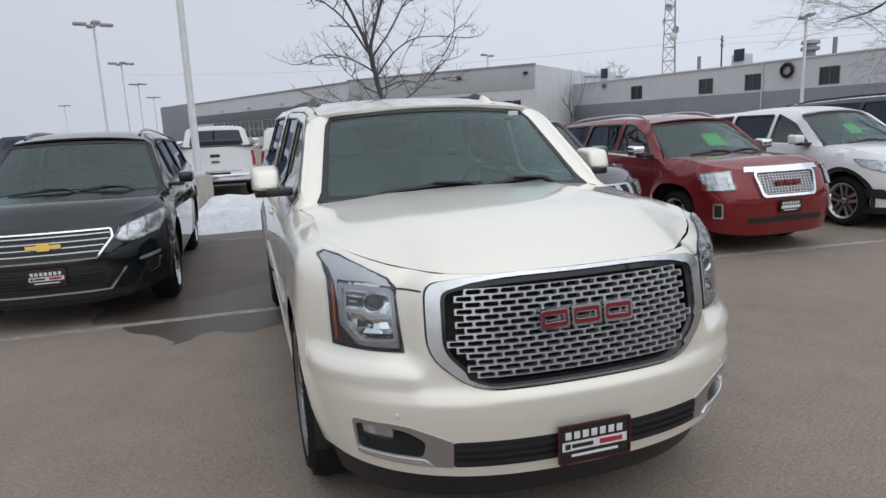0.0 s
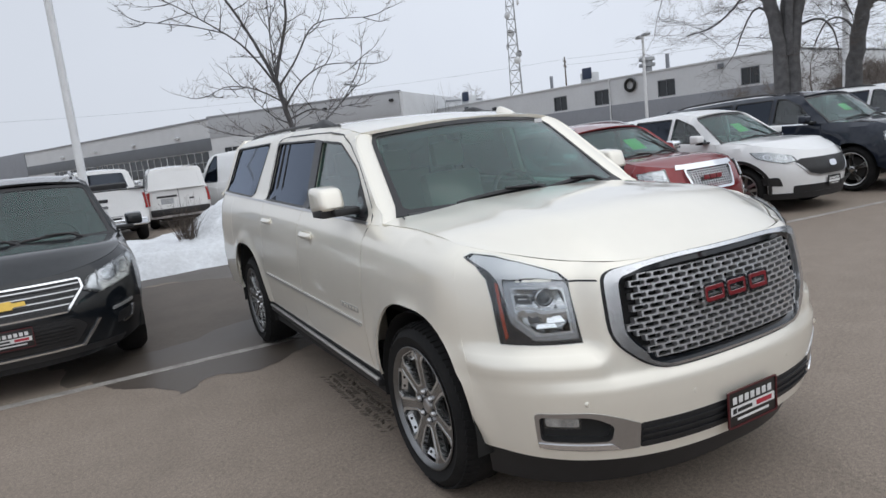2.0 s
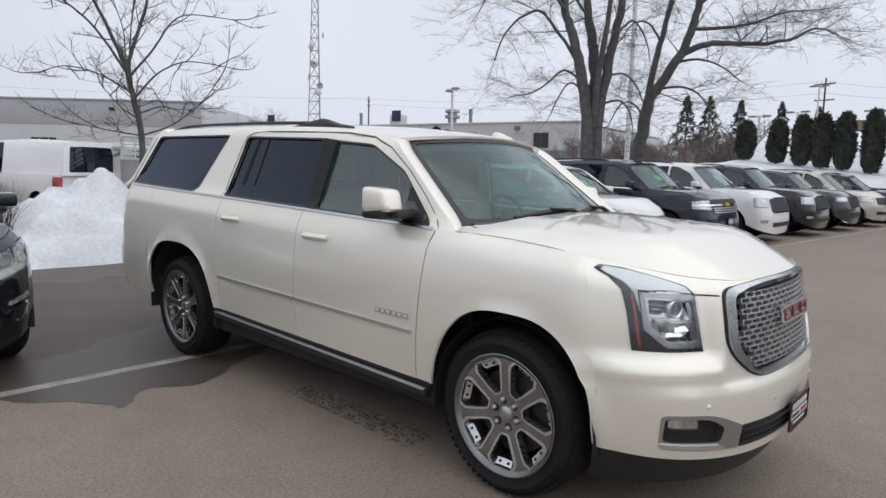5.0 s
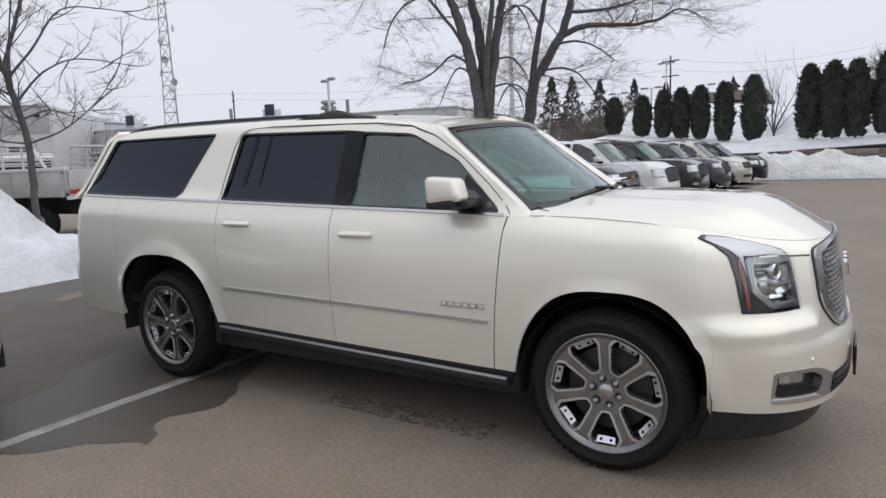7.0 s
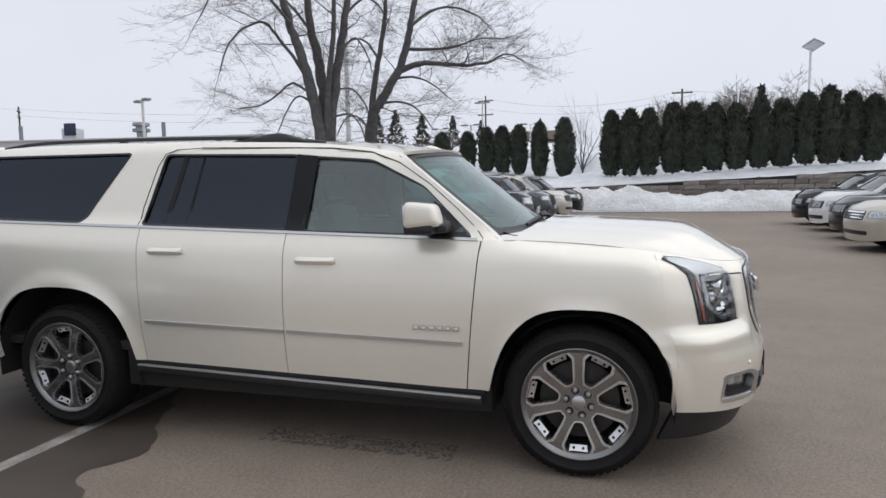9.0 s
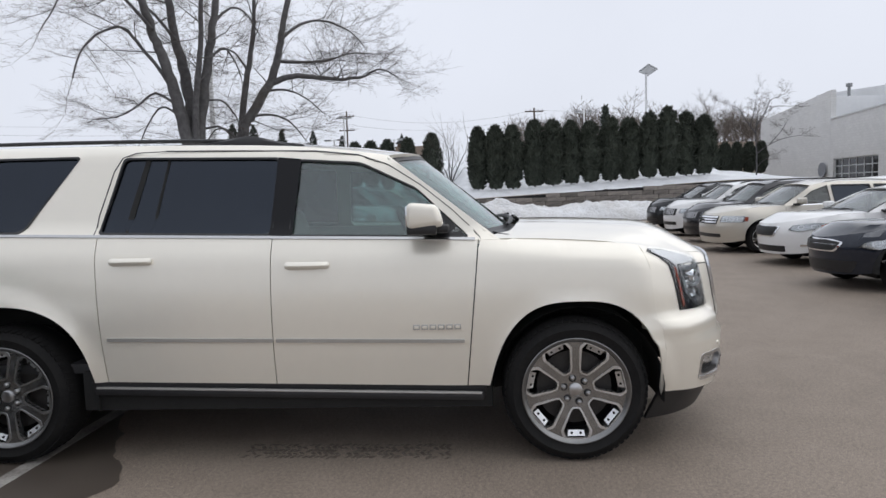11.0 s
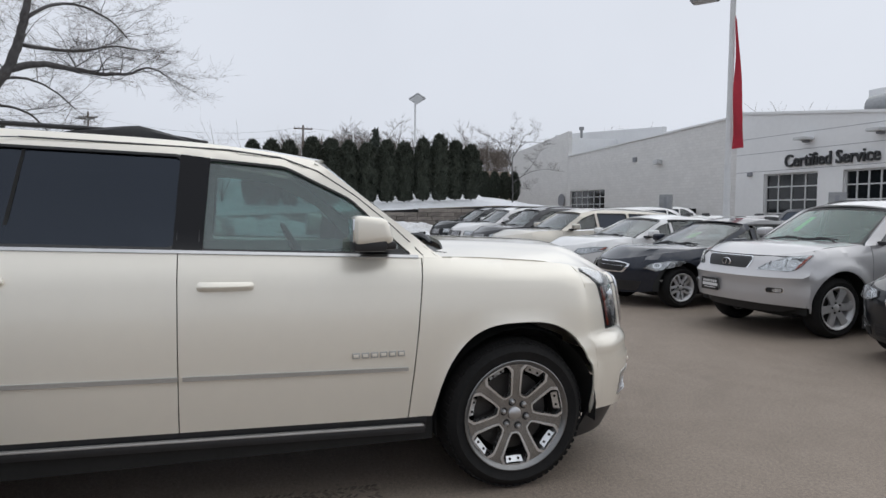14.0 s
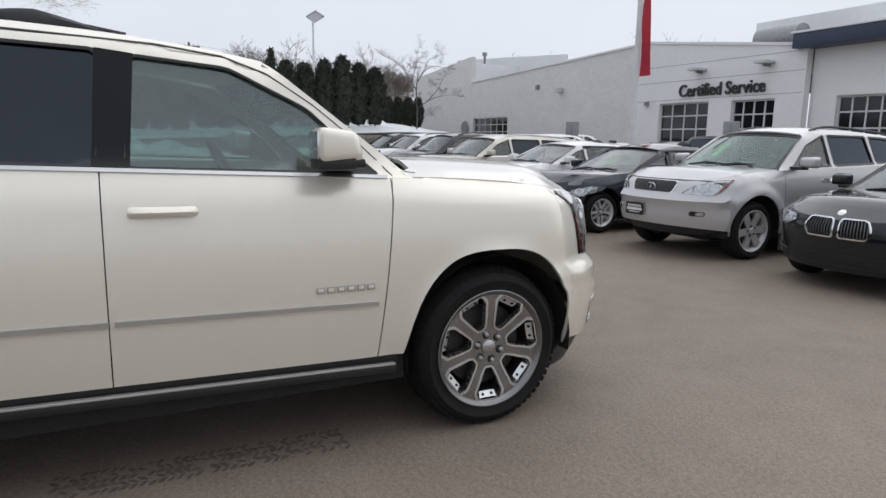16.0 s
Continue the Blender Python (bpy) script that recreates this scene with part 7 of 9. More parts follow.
SNOW = mat("old_snow", (0.78, 0.80, 0.83), 0.65, color2=(0.60, 0.61, 0.63), scale=1.6, bump=0.6, bscale=14, dist=0.05, detail=8)
DIRTY_SNOW = mat("ploughed_snow", (0.78, 0.79, 0.81), 0.7, color2=(0.56, 0.55, 0.54), scale=0.9, bump=0.8, bscale=9, dist=0.10, detail=8)
DAMP = mat("damp_asphalt", (0.125, 0.102, 0.082), 0.7, color2=(0.095, 0.077, 0.062), scale=1.4, bump=0.28, bscale=190, dist=0.003, detail=8)
WET = mat("wet_asphalt", (0.070, 0.056, 0.045), 0.5, color2=(0.090, 0.074, 0.060), scale=3, rvary=0.14, bump=0.2, bscale=190, dist=0.003, detail=8)
LINE = mat("worn_line_paint", (0.42, 0.40, 0.37), 0.7, color2=(0.20, 0.18, 0.165), scale=6, bump=0.3, bscale=60, dist=0.003, detail=8)
MUD = mat("dried_mud", (0.085, 0.068, 0.053), 0.9, color2=(0.13, 0.107, 0.087), scale=14, bump=0.5, bscale=60, dist=0.004)
CONCRETE = mat("pale_concrete", (0.42, 0.40, 0.36), 0.85, color2=(0.30, 0.28, 0.25), scale=3, bump=0.4, bscale=40, dist=0.006)
POLE_WHITE = mat("white_pole_paint", (0.72, 0.73, 0.74), 0.5, vary=0.12, scale=3)
POLE_GREY = mat("galvanised_steel", (0.34, 0.35, 0.36), 0.5, 0.6, vary=0.2, scale=6)
BARK = mat("grey_bark", (0.125, 0.121, 0.122), 0.9, color2=(0.066, 0.063, 0.064), scale=6, bump=0.8, bscale=25, dist=0.02)
TWIG = mat("brown_twigs", (0.10, 0.078, 0.062), 0.9, color2=(0.06, 0.046, 0.038), scale=4)
NEEDLE = mat("arborvitae_foliage", (0.062, 0.073, 0.054), 0.85, color2=(0.032, 0.040, 0.030), scale=2.5, bump=0.6, bscale=20, dist=0.03)
SPRUCE = mat("spruce_needles", (0.035, 0.046, 0.038), 0.85, color2=(0.055, 0.066, 0.052), scale=1.5)


def hill(x, y):
    """Height of the ground: flat lot, rising embankment behind the retaining wall."""
    if x < 32:
        return 0.0
    base = lerp(1.15, 1.85, max(0.0, min(1.0, (3.5 - y) / 16.0)))
    return base + 0.05 * min(1, (x - 32) / 2) + max(0.0, x - 36) * 0.075 * max(0.0, 1 - max(0, x - 60) / 200)


xs = [-600, -200, -80, -30, -10, 0, 10, 20, 31.9]
vs, fs = [], []
ground_y = [-600, -150, -60, -20, -5, 5, 20, 60, 150, 600]
vs = [(x, y, 0.0) for y in ground_y for x in [-600, -120, -30, 0, 32.3, 120, 600]]
k = 7
fs = [(j * k + i, j * k + i + 1, (j + 1) * k + i + 1, (j + 1) * k + i) for j in range(len(ground_y) - 1) for i in range(k - 1)]
tagged(mesh_part("ground", vs, fs, ASPHALT, smooth=False), "worn grey-brown asphalt of a car dealer's lot", "ground", kind="structure")


def terrain(name, x0, x1, y0, y1, nx, ny, h, material, label, category, kind="structure"):
    vs = [(lerp(x0, x1, i / nx), lerp(y0, y1, j / ny), h(lerp(x0, x1, i / nx), lerp(y0, y1, j / ny))) for j in range(ny + 1) for i in range(nx + 1)]
    fs = []
    for j in range(ny):
        for i in range(nx):
            f = (j * (nx + 1) + i, j * (nx + 1) + i + 1, (j + 1) * (nx + 1) + i + 1, (j + 1) * (nx + 1) + i)
            if max(vs[v][2] for v in f) > -0.02:
                fs.append(f)
    used = sorted({v for f in fs for v in f})
    ren = {v: i for i, v in enumerate(used)}
    return tagged(mesh_part(name, [vs[v] for v in used], [tuple(ren[v] for v in f) for f in fs], material, angle=180), label, category, kind=kind)


def lumps(x, y, s=1.0):
    return noise.noise(Vector((x * 1.3 * s, y * 1.3 * s, 3.1))) * 0.5 + noise.noise(Vector((x * 3.4 * s, y * 3.4 * s, 7.7))) * 0.28 + noise.noise(Vector((x * 8 * s, y * 8 * s, 1.7))) * 0.12


def bell(x, y, cx, cy, sx, sy):
    return math.exp(-((x - cx) / sx) ** 2 - ((y - cy) / sy) ** 2)


def island_snow(x, y):
    wob = 0.25 * noise.noise(Vector((x * 0.8, y * 0.8, 0.3)))
    edge = min((y - 9.55 - wob + 0.04 * x) * 0.55, (14.2 - y + wob) * 0.6, (x + 2.35 + wob) * 0.7, (24 - x) * 0.5)
    flat = min(0.32, edge) - 0.02
    pile = 0.98 * bell(x, y, 1.0, 11.7, 0.85, 1.0) + 0.38 * bell(x, y, 0.1, 11.5, 0.8, 0.9) + 0.12 * bell(x, y, 5, 11.5, 2, 1)
    pile *= 1 + 0.30 * noise.noise(Vector((x * 1.7, y * 1.7, 4.4))) + 0.22 * noise.noise(Vector((x * 3.6, y * 3.6, 8.2))) + 0.07 * noise.noise(Vector((x * 8.3, y * 8.3, 2.2)))
    return flat + pile + (0.22 * lumps(x, y) if edge > 0.05 else 0.0)


terrain("snow_pile", -3, 24, 9, 14.6, 420, 110, island_snow, SNOW, "heap of old ploughed snow on a planting island", "snow")


def bank_snow(x, y):
    t = (x - 29.6) / 1.75
    prof = max(0.0, 1 - t * t) ** 0.75
    end = max(0.0, min(1.0, (4.4 - y) / 1.2, (y + 15.5) / 2.5))
    h = 0.85 + 0.35 * noise.noise(Vector((0.4, y * 0.45, 2.0))) + 0.35 * bell(0, y, 0, 1.6, 1, 2.4)
    return prof * end * h * (1 + 0.5 * lumps(x, y, 0.9)) - 0.03


terrain("snowbank", 27.6, 31.6, -15.5, 4.5, 50, 190, bank_snow, DIRTY_SNOW, "long dirty white snowbank ploughed against a wall", "snow")


def bank_rise(x, y):
    ease = lambda v: max(0.0, min(1.0, v)) ** 2 * (3 - 2 * max(0.0, min(1.0, v)))
    foot = lerp(35.3, 41.2, ease((y - 2.0) / 2.5))
    slope = (0.36 * ease((x - 32.45) / 1.7) * (1.0 if y < 3 else 0.6) + 1.35 * ease((x - foot) / 4.5)) * ease((y + 15.0) / 3.0)
    return hill(x, y) + slope + (0.10 * lumps(x, y, 0.5) if x > 32.6 else 0.0) + 0.5 * bell(x, y, 36.5, 3.4, 2.0, 1.5) + (0.0 if y < 5 else min(0.9, (y - 5) * 0.1))


terrain("embankment", 32.25, 120, -17.7, 13.5, 110, 60, bank_rise, SNOW, "snow-covered embankment behind a retaining wall", "ground")
# painted stall line
pts = [(-9.0, 4.30), (-1.0, 4.17), (4.4, 4.15), (26.5, 2.25)]
for (xa, ya), (xb, yb2) in zip(pts, pts[1:]):
    n = max(2, int((xb - xa) / 0.25))
    vs, fs = [], []
    for i in range(n + 1):
        x, y = lerp(xa, xb, i / n), lerp(ya, yb2, i / n)
        w = 0.052 + 0.012 * noise.noise(Vector((x * 4, 0, 0)))
        vs += [(x, y - w, 0.004), (x, y + w, 0.004), (x, y - w - 0.003, -0.01), (x, y + w + 0.003, -0.01)]
    for i in range(n):
        o = i * 4
        fs += [(o, o + 4, o + 5, o + 1), (o + 2, o + 6, o + 4, o), (o + 1, o + 5, o + 7, o + 3)]
    tagged(mesh_part("stall_line", vs, fs, LINE, smooth=False), "worn white painted stall line on asphalt", "road marking", kind="structure")


def patch_mesh(name, outline, z, material, label, rough=0.10):
    """A flat irregular film on the ground."""
    pts = dense(rounded(outline, 0.3), 0.08)
    out = []
    for x, y in pts:
        d = Vector((noise.noise(Vector((x * 2.2, y * 2.2, 5))), noise.noise(Vector((x * 2.2, y * 2.2, 9))))) * rough + Vector((noise.noise(Vector((x * 9, y * 9, 5))), noise.noise(Vector((x * 9, y * 9, 9))))) * rough * 0.3
        out.append((x + d.x, y + d.y))
    v2, t2 = fill(out, (), 0.3)
    return tagged(mesh_part(name, [(x, y, z) for x, y in v2], t2, material, smooth=False), label, "puddle", kind="structure")


patch_mesh("wet_patch", [(-2.55, 4.55), (-2.35, 3.85), (-1.98, 3.75), (-1.83, 3.32), (-1.62, 3.62), (-1.2, 3.52), (-0.5, 3.95), (0.2, 4.2), (0.5, 4.9), (-0.4, 5.4), (-1.1, 5.35), (-1.6, 4.9), (-2.1, 4.95)], 0.0025, WET, "dark wet patch of meltwater on asphalt", 0.16)
patch_mesh("damp_patch", [(-2.7, 4.35), (-2.2, 4.5), (-1.7, 4.4), (-0.9, 4.6), (0.4, 4.7), (0.9, 6.2), (0.7, 8.2), (-0.6, 8.6), (-2.2, 8.9), (-2.6, 7.0)], 0.0012, DAMP, "damp dark asphalt between two parked vehicles", 0.25)
patch_mesh("wet_patch", [(-2.6, 10.4), (-2.2, 8.6), (-1.4, 9.0), (-0.6, 8.2), (0.6, 8.7), (1.6, 8.3), (3.2, 9.0), (3.4, 10.6), (0, 11)], 0.0025, WET, "damp asphalt along the edge of melting snow", 0.25)
patch_mesh("wet_patch", [(26.6, 3.8), (26.9, -3), (26.5, -9), (26.9, -15), (29, -15), (29, 4)], 0.0025, WET, "damp asphalt along the edge of melting snow", 0.3)

# muddy tyre print
vs, fs = [], []
rnd = random.Random(4)
for r in range(34):
    y = lerp(1.72, 2.92, r / 33)
    for c in range(5):
        if rnd.random() < 0.16:
            continue
        x = -0.83 + (c - 2) * 0.044 + rnd.uniform(-0.006, 0.006) + 0.03 * (y - 2.3)
        w, hgt, z = rnd.uniform(0.012, 0.022), rnd.uniform(0.008, 0.015), rnd.uniform(0.002, 0.006)
        sk = 0.012 * (1 if c % 2 else -1)
        o = len(vs)
        ring = [(x - w, y - hgt - sk), (x + w, y - hgt + sk), (x + w * 0.9, y + hgt + sk), (x - w, y + hgt - sk)]
        vs += [(a, b, 0.0) for a, b in ring] + [(x + (a - x) * 0.7, y + (b - y) * 0.7, z) for a, b in ring]
        fs += [(o + 4, o + 5, o + 6, o + 7)] + [(o + i, o + (i + 1) % 4, o + 4 + (i + 1) % 4, o + 4 + i) for i in range(4)]
tagged(mesh_part("tyre_print", vs, fs, MUD, smooth=False), "print of a muddy tyre tread on asphalt", "tyre print", kind="stuff")

# ---- trees ----
def grow(vs, fs, rnd, p, d, length, r, depth, sides, spread=0.55, up=0.12, twigs=None, droop=0.0, kids=3, ratio=(0.55, 0.8), low=0.35, thin=0.003):
    """Adds a tapering, slightly crooked limb and its smaller limbs."""
    n = 4 if depth > 1 else 3
    path, rad = [p.copy()], [r]
    q, dd = p.copy(), d.copy()
    for i in range(n):
        dd = (dd + Vector((rnd.uniform(-1, 1), rnd.uniform(-1, 1), rnd.uniform(-0.6, 1))) * 0.16 + Vector((0, 0, up - droop * (i / n)))).normalized()
        q = q + dd * length / n
        path.append(q.copy())
        rad.append(r * lerp(1, 0.45, (i + 1) / n))
    a, b = tube_data(path, rad, sides, cap=False)
    tgt_v, tgt_f = (vs, fs) if depth > 1 or twigs is None else twigs
    o = len(tgt_v)
    tgt_v += a
    tgt_f += [tuple(i + o for i in f) for f in b]
    if depth == 0:
        return
    for c in range(kids + (1 if depth > 2 else 0)):
        t = rnd.uniform(low, 1.0) if c else 1.0
        k = min(n - 1, int(t * n))
        base = path[k].lerp(path[k + 1], t * n - k) if t < 1 else path[-1]
        side = Vector((rnd.uniform(-1, 1), rnd.uniform(-1, 1), rnd.uniform(-0.25, 0.5))).normalized()
        nd = (dd * (1 - spread * (0.35 if c == 0 else 1)) + side * spread * (0.45 if c == 0 else 1.0)).normalized()
        grow(vs, fs, rnd, base, nd, length * rnd.uniform(*ratio), max(thin, r * (0.5 if c == 0 else 0.34)), depth - 1, max(3, sides - 2), spread, up * 0.7, twigs, droop, kids, ratio, low, thin)


def bare_tree(name, at, stems, seed, label, depth=4, sides=8, spread=0.55, droop=0.0, kids=3, up=0.12, ratio=(0.55, 0.8), low=0.35):
    """stems: (offset, direction, length, radius) of each main stem."""
    rnd = random.Random(seed)
    e = thing(name, label, "tree")
    tv, tf, bv, bf = [], [], [], []
    for off, d, ln, r in stems:
        sv, sf = [], []
        grow(sv, sf, rnd, Vector(off), Vector(d).normalized(), ln, r, depth, sides, spread, up, (bv, bf), droop, kids, ratio, low)
        o = len(tv)
        tv += sv
        tf += [tuple(i + o for i in f) for f in sf]
    mesh_part("trunk", tv, tf, BARK, e, angle=180)
    mesh_part("crown", bv, bf, TWIG, e, "bare twigs", angle=180)
    e.matrix_world = pose(*at)
    return e


def smooth_path(pts, n=5):
    """A rounded path through a few points."""
    out = []
    for i in range(len(pts) - 1):
        p0, p1, p2, p3 = pts[max(i - 1, 0)], pts[i], pts[i + 1], pts[min(i + 2, len(pts) - 1)]
        for k in range(n):
            t = k / n
            out.append(0.5 * ((2 * p1) + (p2 - p0) * t + (2 * p0 - 5 * p1 + 4 * p2 - p3) * t * t + (3 * p1 - p0 - 3 * p2 + p3) * t ** 3))
    return out + [pts[-1]]


def limbed_tree(name, at, across, limbs, seed, label, twig=1.2, droop=0.16, depth=3, start=0.25):
    """A bare tree of curved limbs. limbs: (radius at the foot, radius at the tip, shoots, depth swing, (across, height) points)."""
    rnd = random.Random(seed)
    e = thing(name, label, "tree")
    ax = Vector((across[0], across[1], 0)).normalized()
    dp = Vector((-ax.y, ax.x, 0))
    tv, tf, bv, bf = [], [], [], []
    for r0, r1, shoots, swing, pts in limbs:
        k = len(pts) - 1
        path = smooth_path([ax * a + dp * (swing[0] + (swing[1] - swing[0]) * i / k) + Vector((0, 0, h)) for i, (a, h) in enumerate(pts)])
        path = [p + Vector((rnd.uniform(-1, 1), rnd.uniform(-1, 1), rnd.uniform(-1, 1))) * r0 * 0.14 for p in path]
        n = len(path) - 1
        r0 *= 1.0 if r0 > 0.13 or r0 < 0.06 else 0.66
        rad = [lerp(r0, r1, (i / n) ** 0.8) for i in range(n + 1)]
        v, f = tube_data(path, rad, 9)
        o = len(tv)
        tv += v
        tf += [tuple(q + o for q in g) for g in f]
        shoots = max(3, round(shoots * 0.62))
        for c in range(shoots):
            t = lerp(start, 1.0, (c + rnd.random()) / shoots) if c else 1.0
            q = min(n - 1, int(t * n))
            base, tan = path[q].lerp(path[q + 1], t * n - q), (path[q + 1] - path[q]).normalized()
            side = Vector((rnd.uniform(-1, 1), rnd.uniform(-1, 1), rnd.uniform(-0.5, 0.8))).normalized()
            d = (tan * (0.45 if c else 1.0) + side * (0.85 if c else 0.2)).normalized()
            grow(tv, tf, rnd, base, d, twig * rnd.uniform(0.6, 1.2), min(0.03, max(0.012, rad[q] * 0.4)), depth, 5, 0.62, 0.05, (bv, bf), droop, 4, (0.5, 0.78), 0.25, 0.0034)
    mesh_part("trunk", tv, tf, BARK, e, angle=180)
    mesh_part("crown", bv, bf, TWIG, e, "bare twigs", angle=180)
    e.matrix_world = pose(*at)
    return e


limbed_tree("small_tree", (1.70, 11.4, 0.0), (1, 0), [
    (0.088, 0.05, 4, (0, 0), [(0.0, 0.0), (0.03, 1.2), (0.03, 2.0), (-0.08, 2.65), (-0.20, 3.26)]),
    (0.040, 0.016, 14, (0, 0.3), [(-0.20, 3.22), (-0.40, 3.76), (-0.65, 4.34), (-0.98, 5.0), (-1.15, 5.6)]),
    (0.040, 0.016, 14, (0, -0.2), [(-0.19, 3.22), (-0.06, 3.7), (0.14, 4.34), (0.17, 5.0), (0.20, 5.7)]),
    (0.026, 0.007, 13, (0, 0.4), [(-0.22, 3.18), (-0.66, 3.85), (-1.05, 4.2), (-1.55, 4.55), (-2.13, 4.9)]),
    (0.014, 0.006, 9, (0.15, 0.8), [(-1.0, 4.16), (-1.55, 4.36), (-2.4, 4.52)]),
    (0.024, 0.007, 12, (0, -0.5), [(-0.15, 3.08), (0.25, 3.62), (0.53, 4.1), (0.85, 4.28), (1.69, 4.32)]),
    (0.022, 0.007, 12, (0, -0.5), [(-0.06, 2.72), (0.32, 3.2), (0.82, 3.44), (1.6, 3.40)]),
    (0.020, 0.006, 11, (0, 0.5), [(0.0, 2.45), (0.5, 2.62), (0.9, 2.60), (1.5, 2.68)]),
    (0.020, 0.006, 11, (0, -0.6), [(0.03, 2.05), (0.53, 2.28), (1.03, 2.75), (1.32, 3.26)]),
    (0.020, 0.006, 12, (0, 0.6), [(-0.10, 2.78), (-0.55, 3.08), (-1.05, 3.19), (-1.4, 3.06)]),
    (0.018, 0.006, 10, (0, -0.5), [(-0.02, 2.35), (-0.4, 2.5), (-0.78, 2.78)]),
    (0.018, 0.006, 10, (0, 0.5), [(0.02, 2.05), (-0.4, 2.12), (-0.85, 2.22)]),
    (0.022, 0.006, 11, (0, 1.2), [(-0.15, 2.95), (-0.05, 3.5), (0.1, 4.0), (0.1, 4.6)]),
    (0.022, 0.006, 11, (0, -1.2), [(-0.12, 2.85), (-0.3, 3.3), (-0.42, 3.8), (-0.5, 4.4)]),
    (0.018, 0.006, 9, (0, 1.1), [(0.02, 2.2), (0.25, 2.5), (0.3, 2.9)])],
    11, "young bare tree standing in a heap of snow", twig=0.48, droop=0.03, depth=2, start=0.12)
limbed_tree("large_tree", (18.2, 11.7, 0.0), (0.465, -0.885), [
    (0.27, 0.10, 12, (-0.1, -0.6), [(-0.12, 0.0), (-0.04, 3.1), (-0.36, 5.1), (-0.70, 6.45), (-1.0, 7.3), (-1.4, 9.0), (-1.7, 10.8)]),
    (0.30, 0.11, 12, (0.1, 0.7), [(0.10, 0.0), (0.13, 3.1), (0.14, 5.1), (-0.09, 6.6), (-0.3, 7.9), (-0.5, 10.6)]),
    (0.26, 0.10, 12, (0.0, -0.3), [(0.32, 0.0), (0.30, 3.1), (0.53, 5.1), (0.79, 6.6), (1.04, 8.0), (1.3, 10.5)]),
    (0.14, 0.07, 8, (-0.2, -0.9), [(0.20, 3.2), (0.23, 4.6), (0.39, 6.0), (0.55, 7.4), (0.6, 9.0)]),
    (0.11, 0.025, 18, (-0.2, -1.2), [(-0.36, 5.2), (-0.88, 6.1), (-1.5, 6.9), (-1.9, 7.3), (-2.6, 7.0), (-3.1, 6.4), (-3.4, 5.5)]),
    (0.08, 0.02, 16, (-0.2, 0.8), [(-0.42, 4.95), (-1.0, 5.3), (-1.6, 4.9), (-2.2, 4.55), (-3.0, 4.45)]),
    (0.07, 0.02, 12, (0.1, 1.3), [(-0.30, 4.6), (-0.8, 4.9), (-1.2, 4.5), (-1.6, 3.7)]),
    (0.07, 0.02, 10, (0.0, -0.6), [(0.45, 4.1), (1.05, 4.15), (1.4, 3.75), (1.55, 3.2)]),
    (0.07, 0.02, 12, (0.0, 0.7), [(0.55, 5.1), (1.2, 5.15), (1.65, 4.7), (1.9, 4.2)]),
    (0.08, 0.02, 12, (-0.2, 0.6), [(0.80, 6.5), (1.35, 7.0), (1.75, 6.6), (2.0, 6.0)]),
    (0.10, 0.02, 16, (-0.6, -1.6), [(-1.0, 7.3), (-1.8, 8.2), (-2.6, 8.5), (-3.4, 8.1), (-3.9, 7.2)]),
    (0.10, 0.02, 14, (0.3, 1.6), [(-0.2, 7.2), (-1.0, 8.3), (-1.8, 8.9), (-2.7, 8.6)]),
    (0.09, 0.02, 12, (0.0, 0.9), [(1.0, 7.8), (1.7, 8.5), (2.3, 8.4), (2.8, 7.7)])],
    23, "large bare tree with several stems behind the parked cars", twig=1.15, droop=0.22)
limbed_tree("leaning_tree", (20.9, 11.0, 0.0), (0.403, -0.915), [
    (0.29, 0.10, 10, (0.0, -0.4), [(-0.05, 0.0), (0.07, 2.8), (0.28, 4.35), (0.60, 4.85), (1.3, 6.05), (1.7, 7.05), (1.95, 8.2), (2.3, 10.0)]),
    (0.15, 0.06, 10, (0.0, 0.5), [(0.22, 4.2), (0.43, 5.9), (0.75, 7.35), (0.95, 8.8), (1.0, 10.3)]),
    (0.09, 0.02, 12, (0.0, -0.8), [(0.60, 4.85), (1.5, 4.85), (2.1, 4.5), (2.6, 3.8)]),
    (0.09, 0.02, 14, (-0.1, 1.0), [(1.2, 5.8), (2.0, 5.95), (2.8, 5.75), (3.6, 5.2)]),
    (0.14, 0.02, 30, (-0.2, -1.0), [(1.3, 6.05), (2.25, 6.4), (3.2, 6.35), (4.1, 6.3), (5.0, 6.4), (5.7, 6.7), (6.4, 6.4)]),
    (0.12, 0.02, 24, (-0.2, 0.9), [(1.65, 7.0), (2.9, 7.05), (3.9, 7.25), (4.8, 7.6), (5.8, 7.7)]),
    (0.11, 0.02, 22, (-0.3, 1.6), [(1.9, 7.9), (2.8, 8.6), (3.8, 8.9), (4.9, 8.7), (5.7, 8.2)]),
    (0.08, 0.02, 12, (0.2, 1.0), [(0.6, 6.6), (0.1, 7.4), (-0.5, 7.5), (-1.0, 6.9)]),
    (0.07, 0.02, 10, (0.0, 0.6), [(0.15, 3.7), (-0.3, 4.3), (-0.8, 4.3), (-1.2, 3.6)])],
    37, "large bare tree with a leaning trunk behind the parked cars", twig=1.15, droop=0.18)
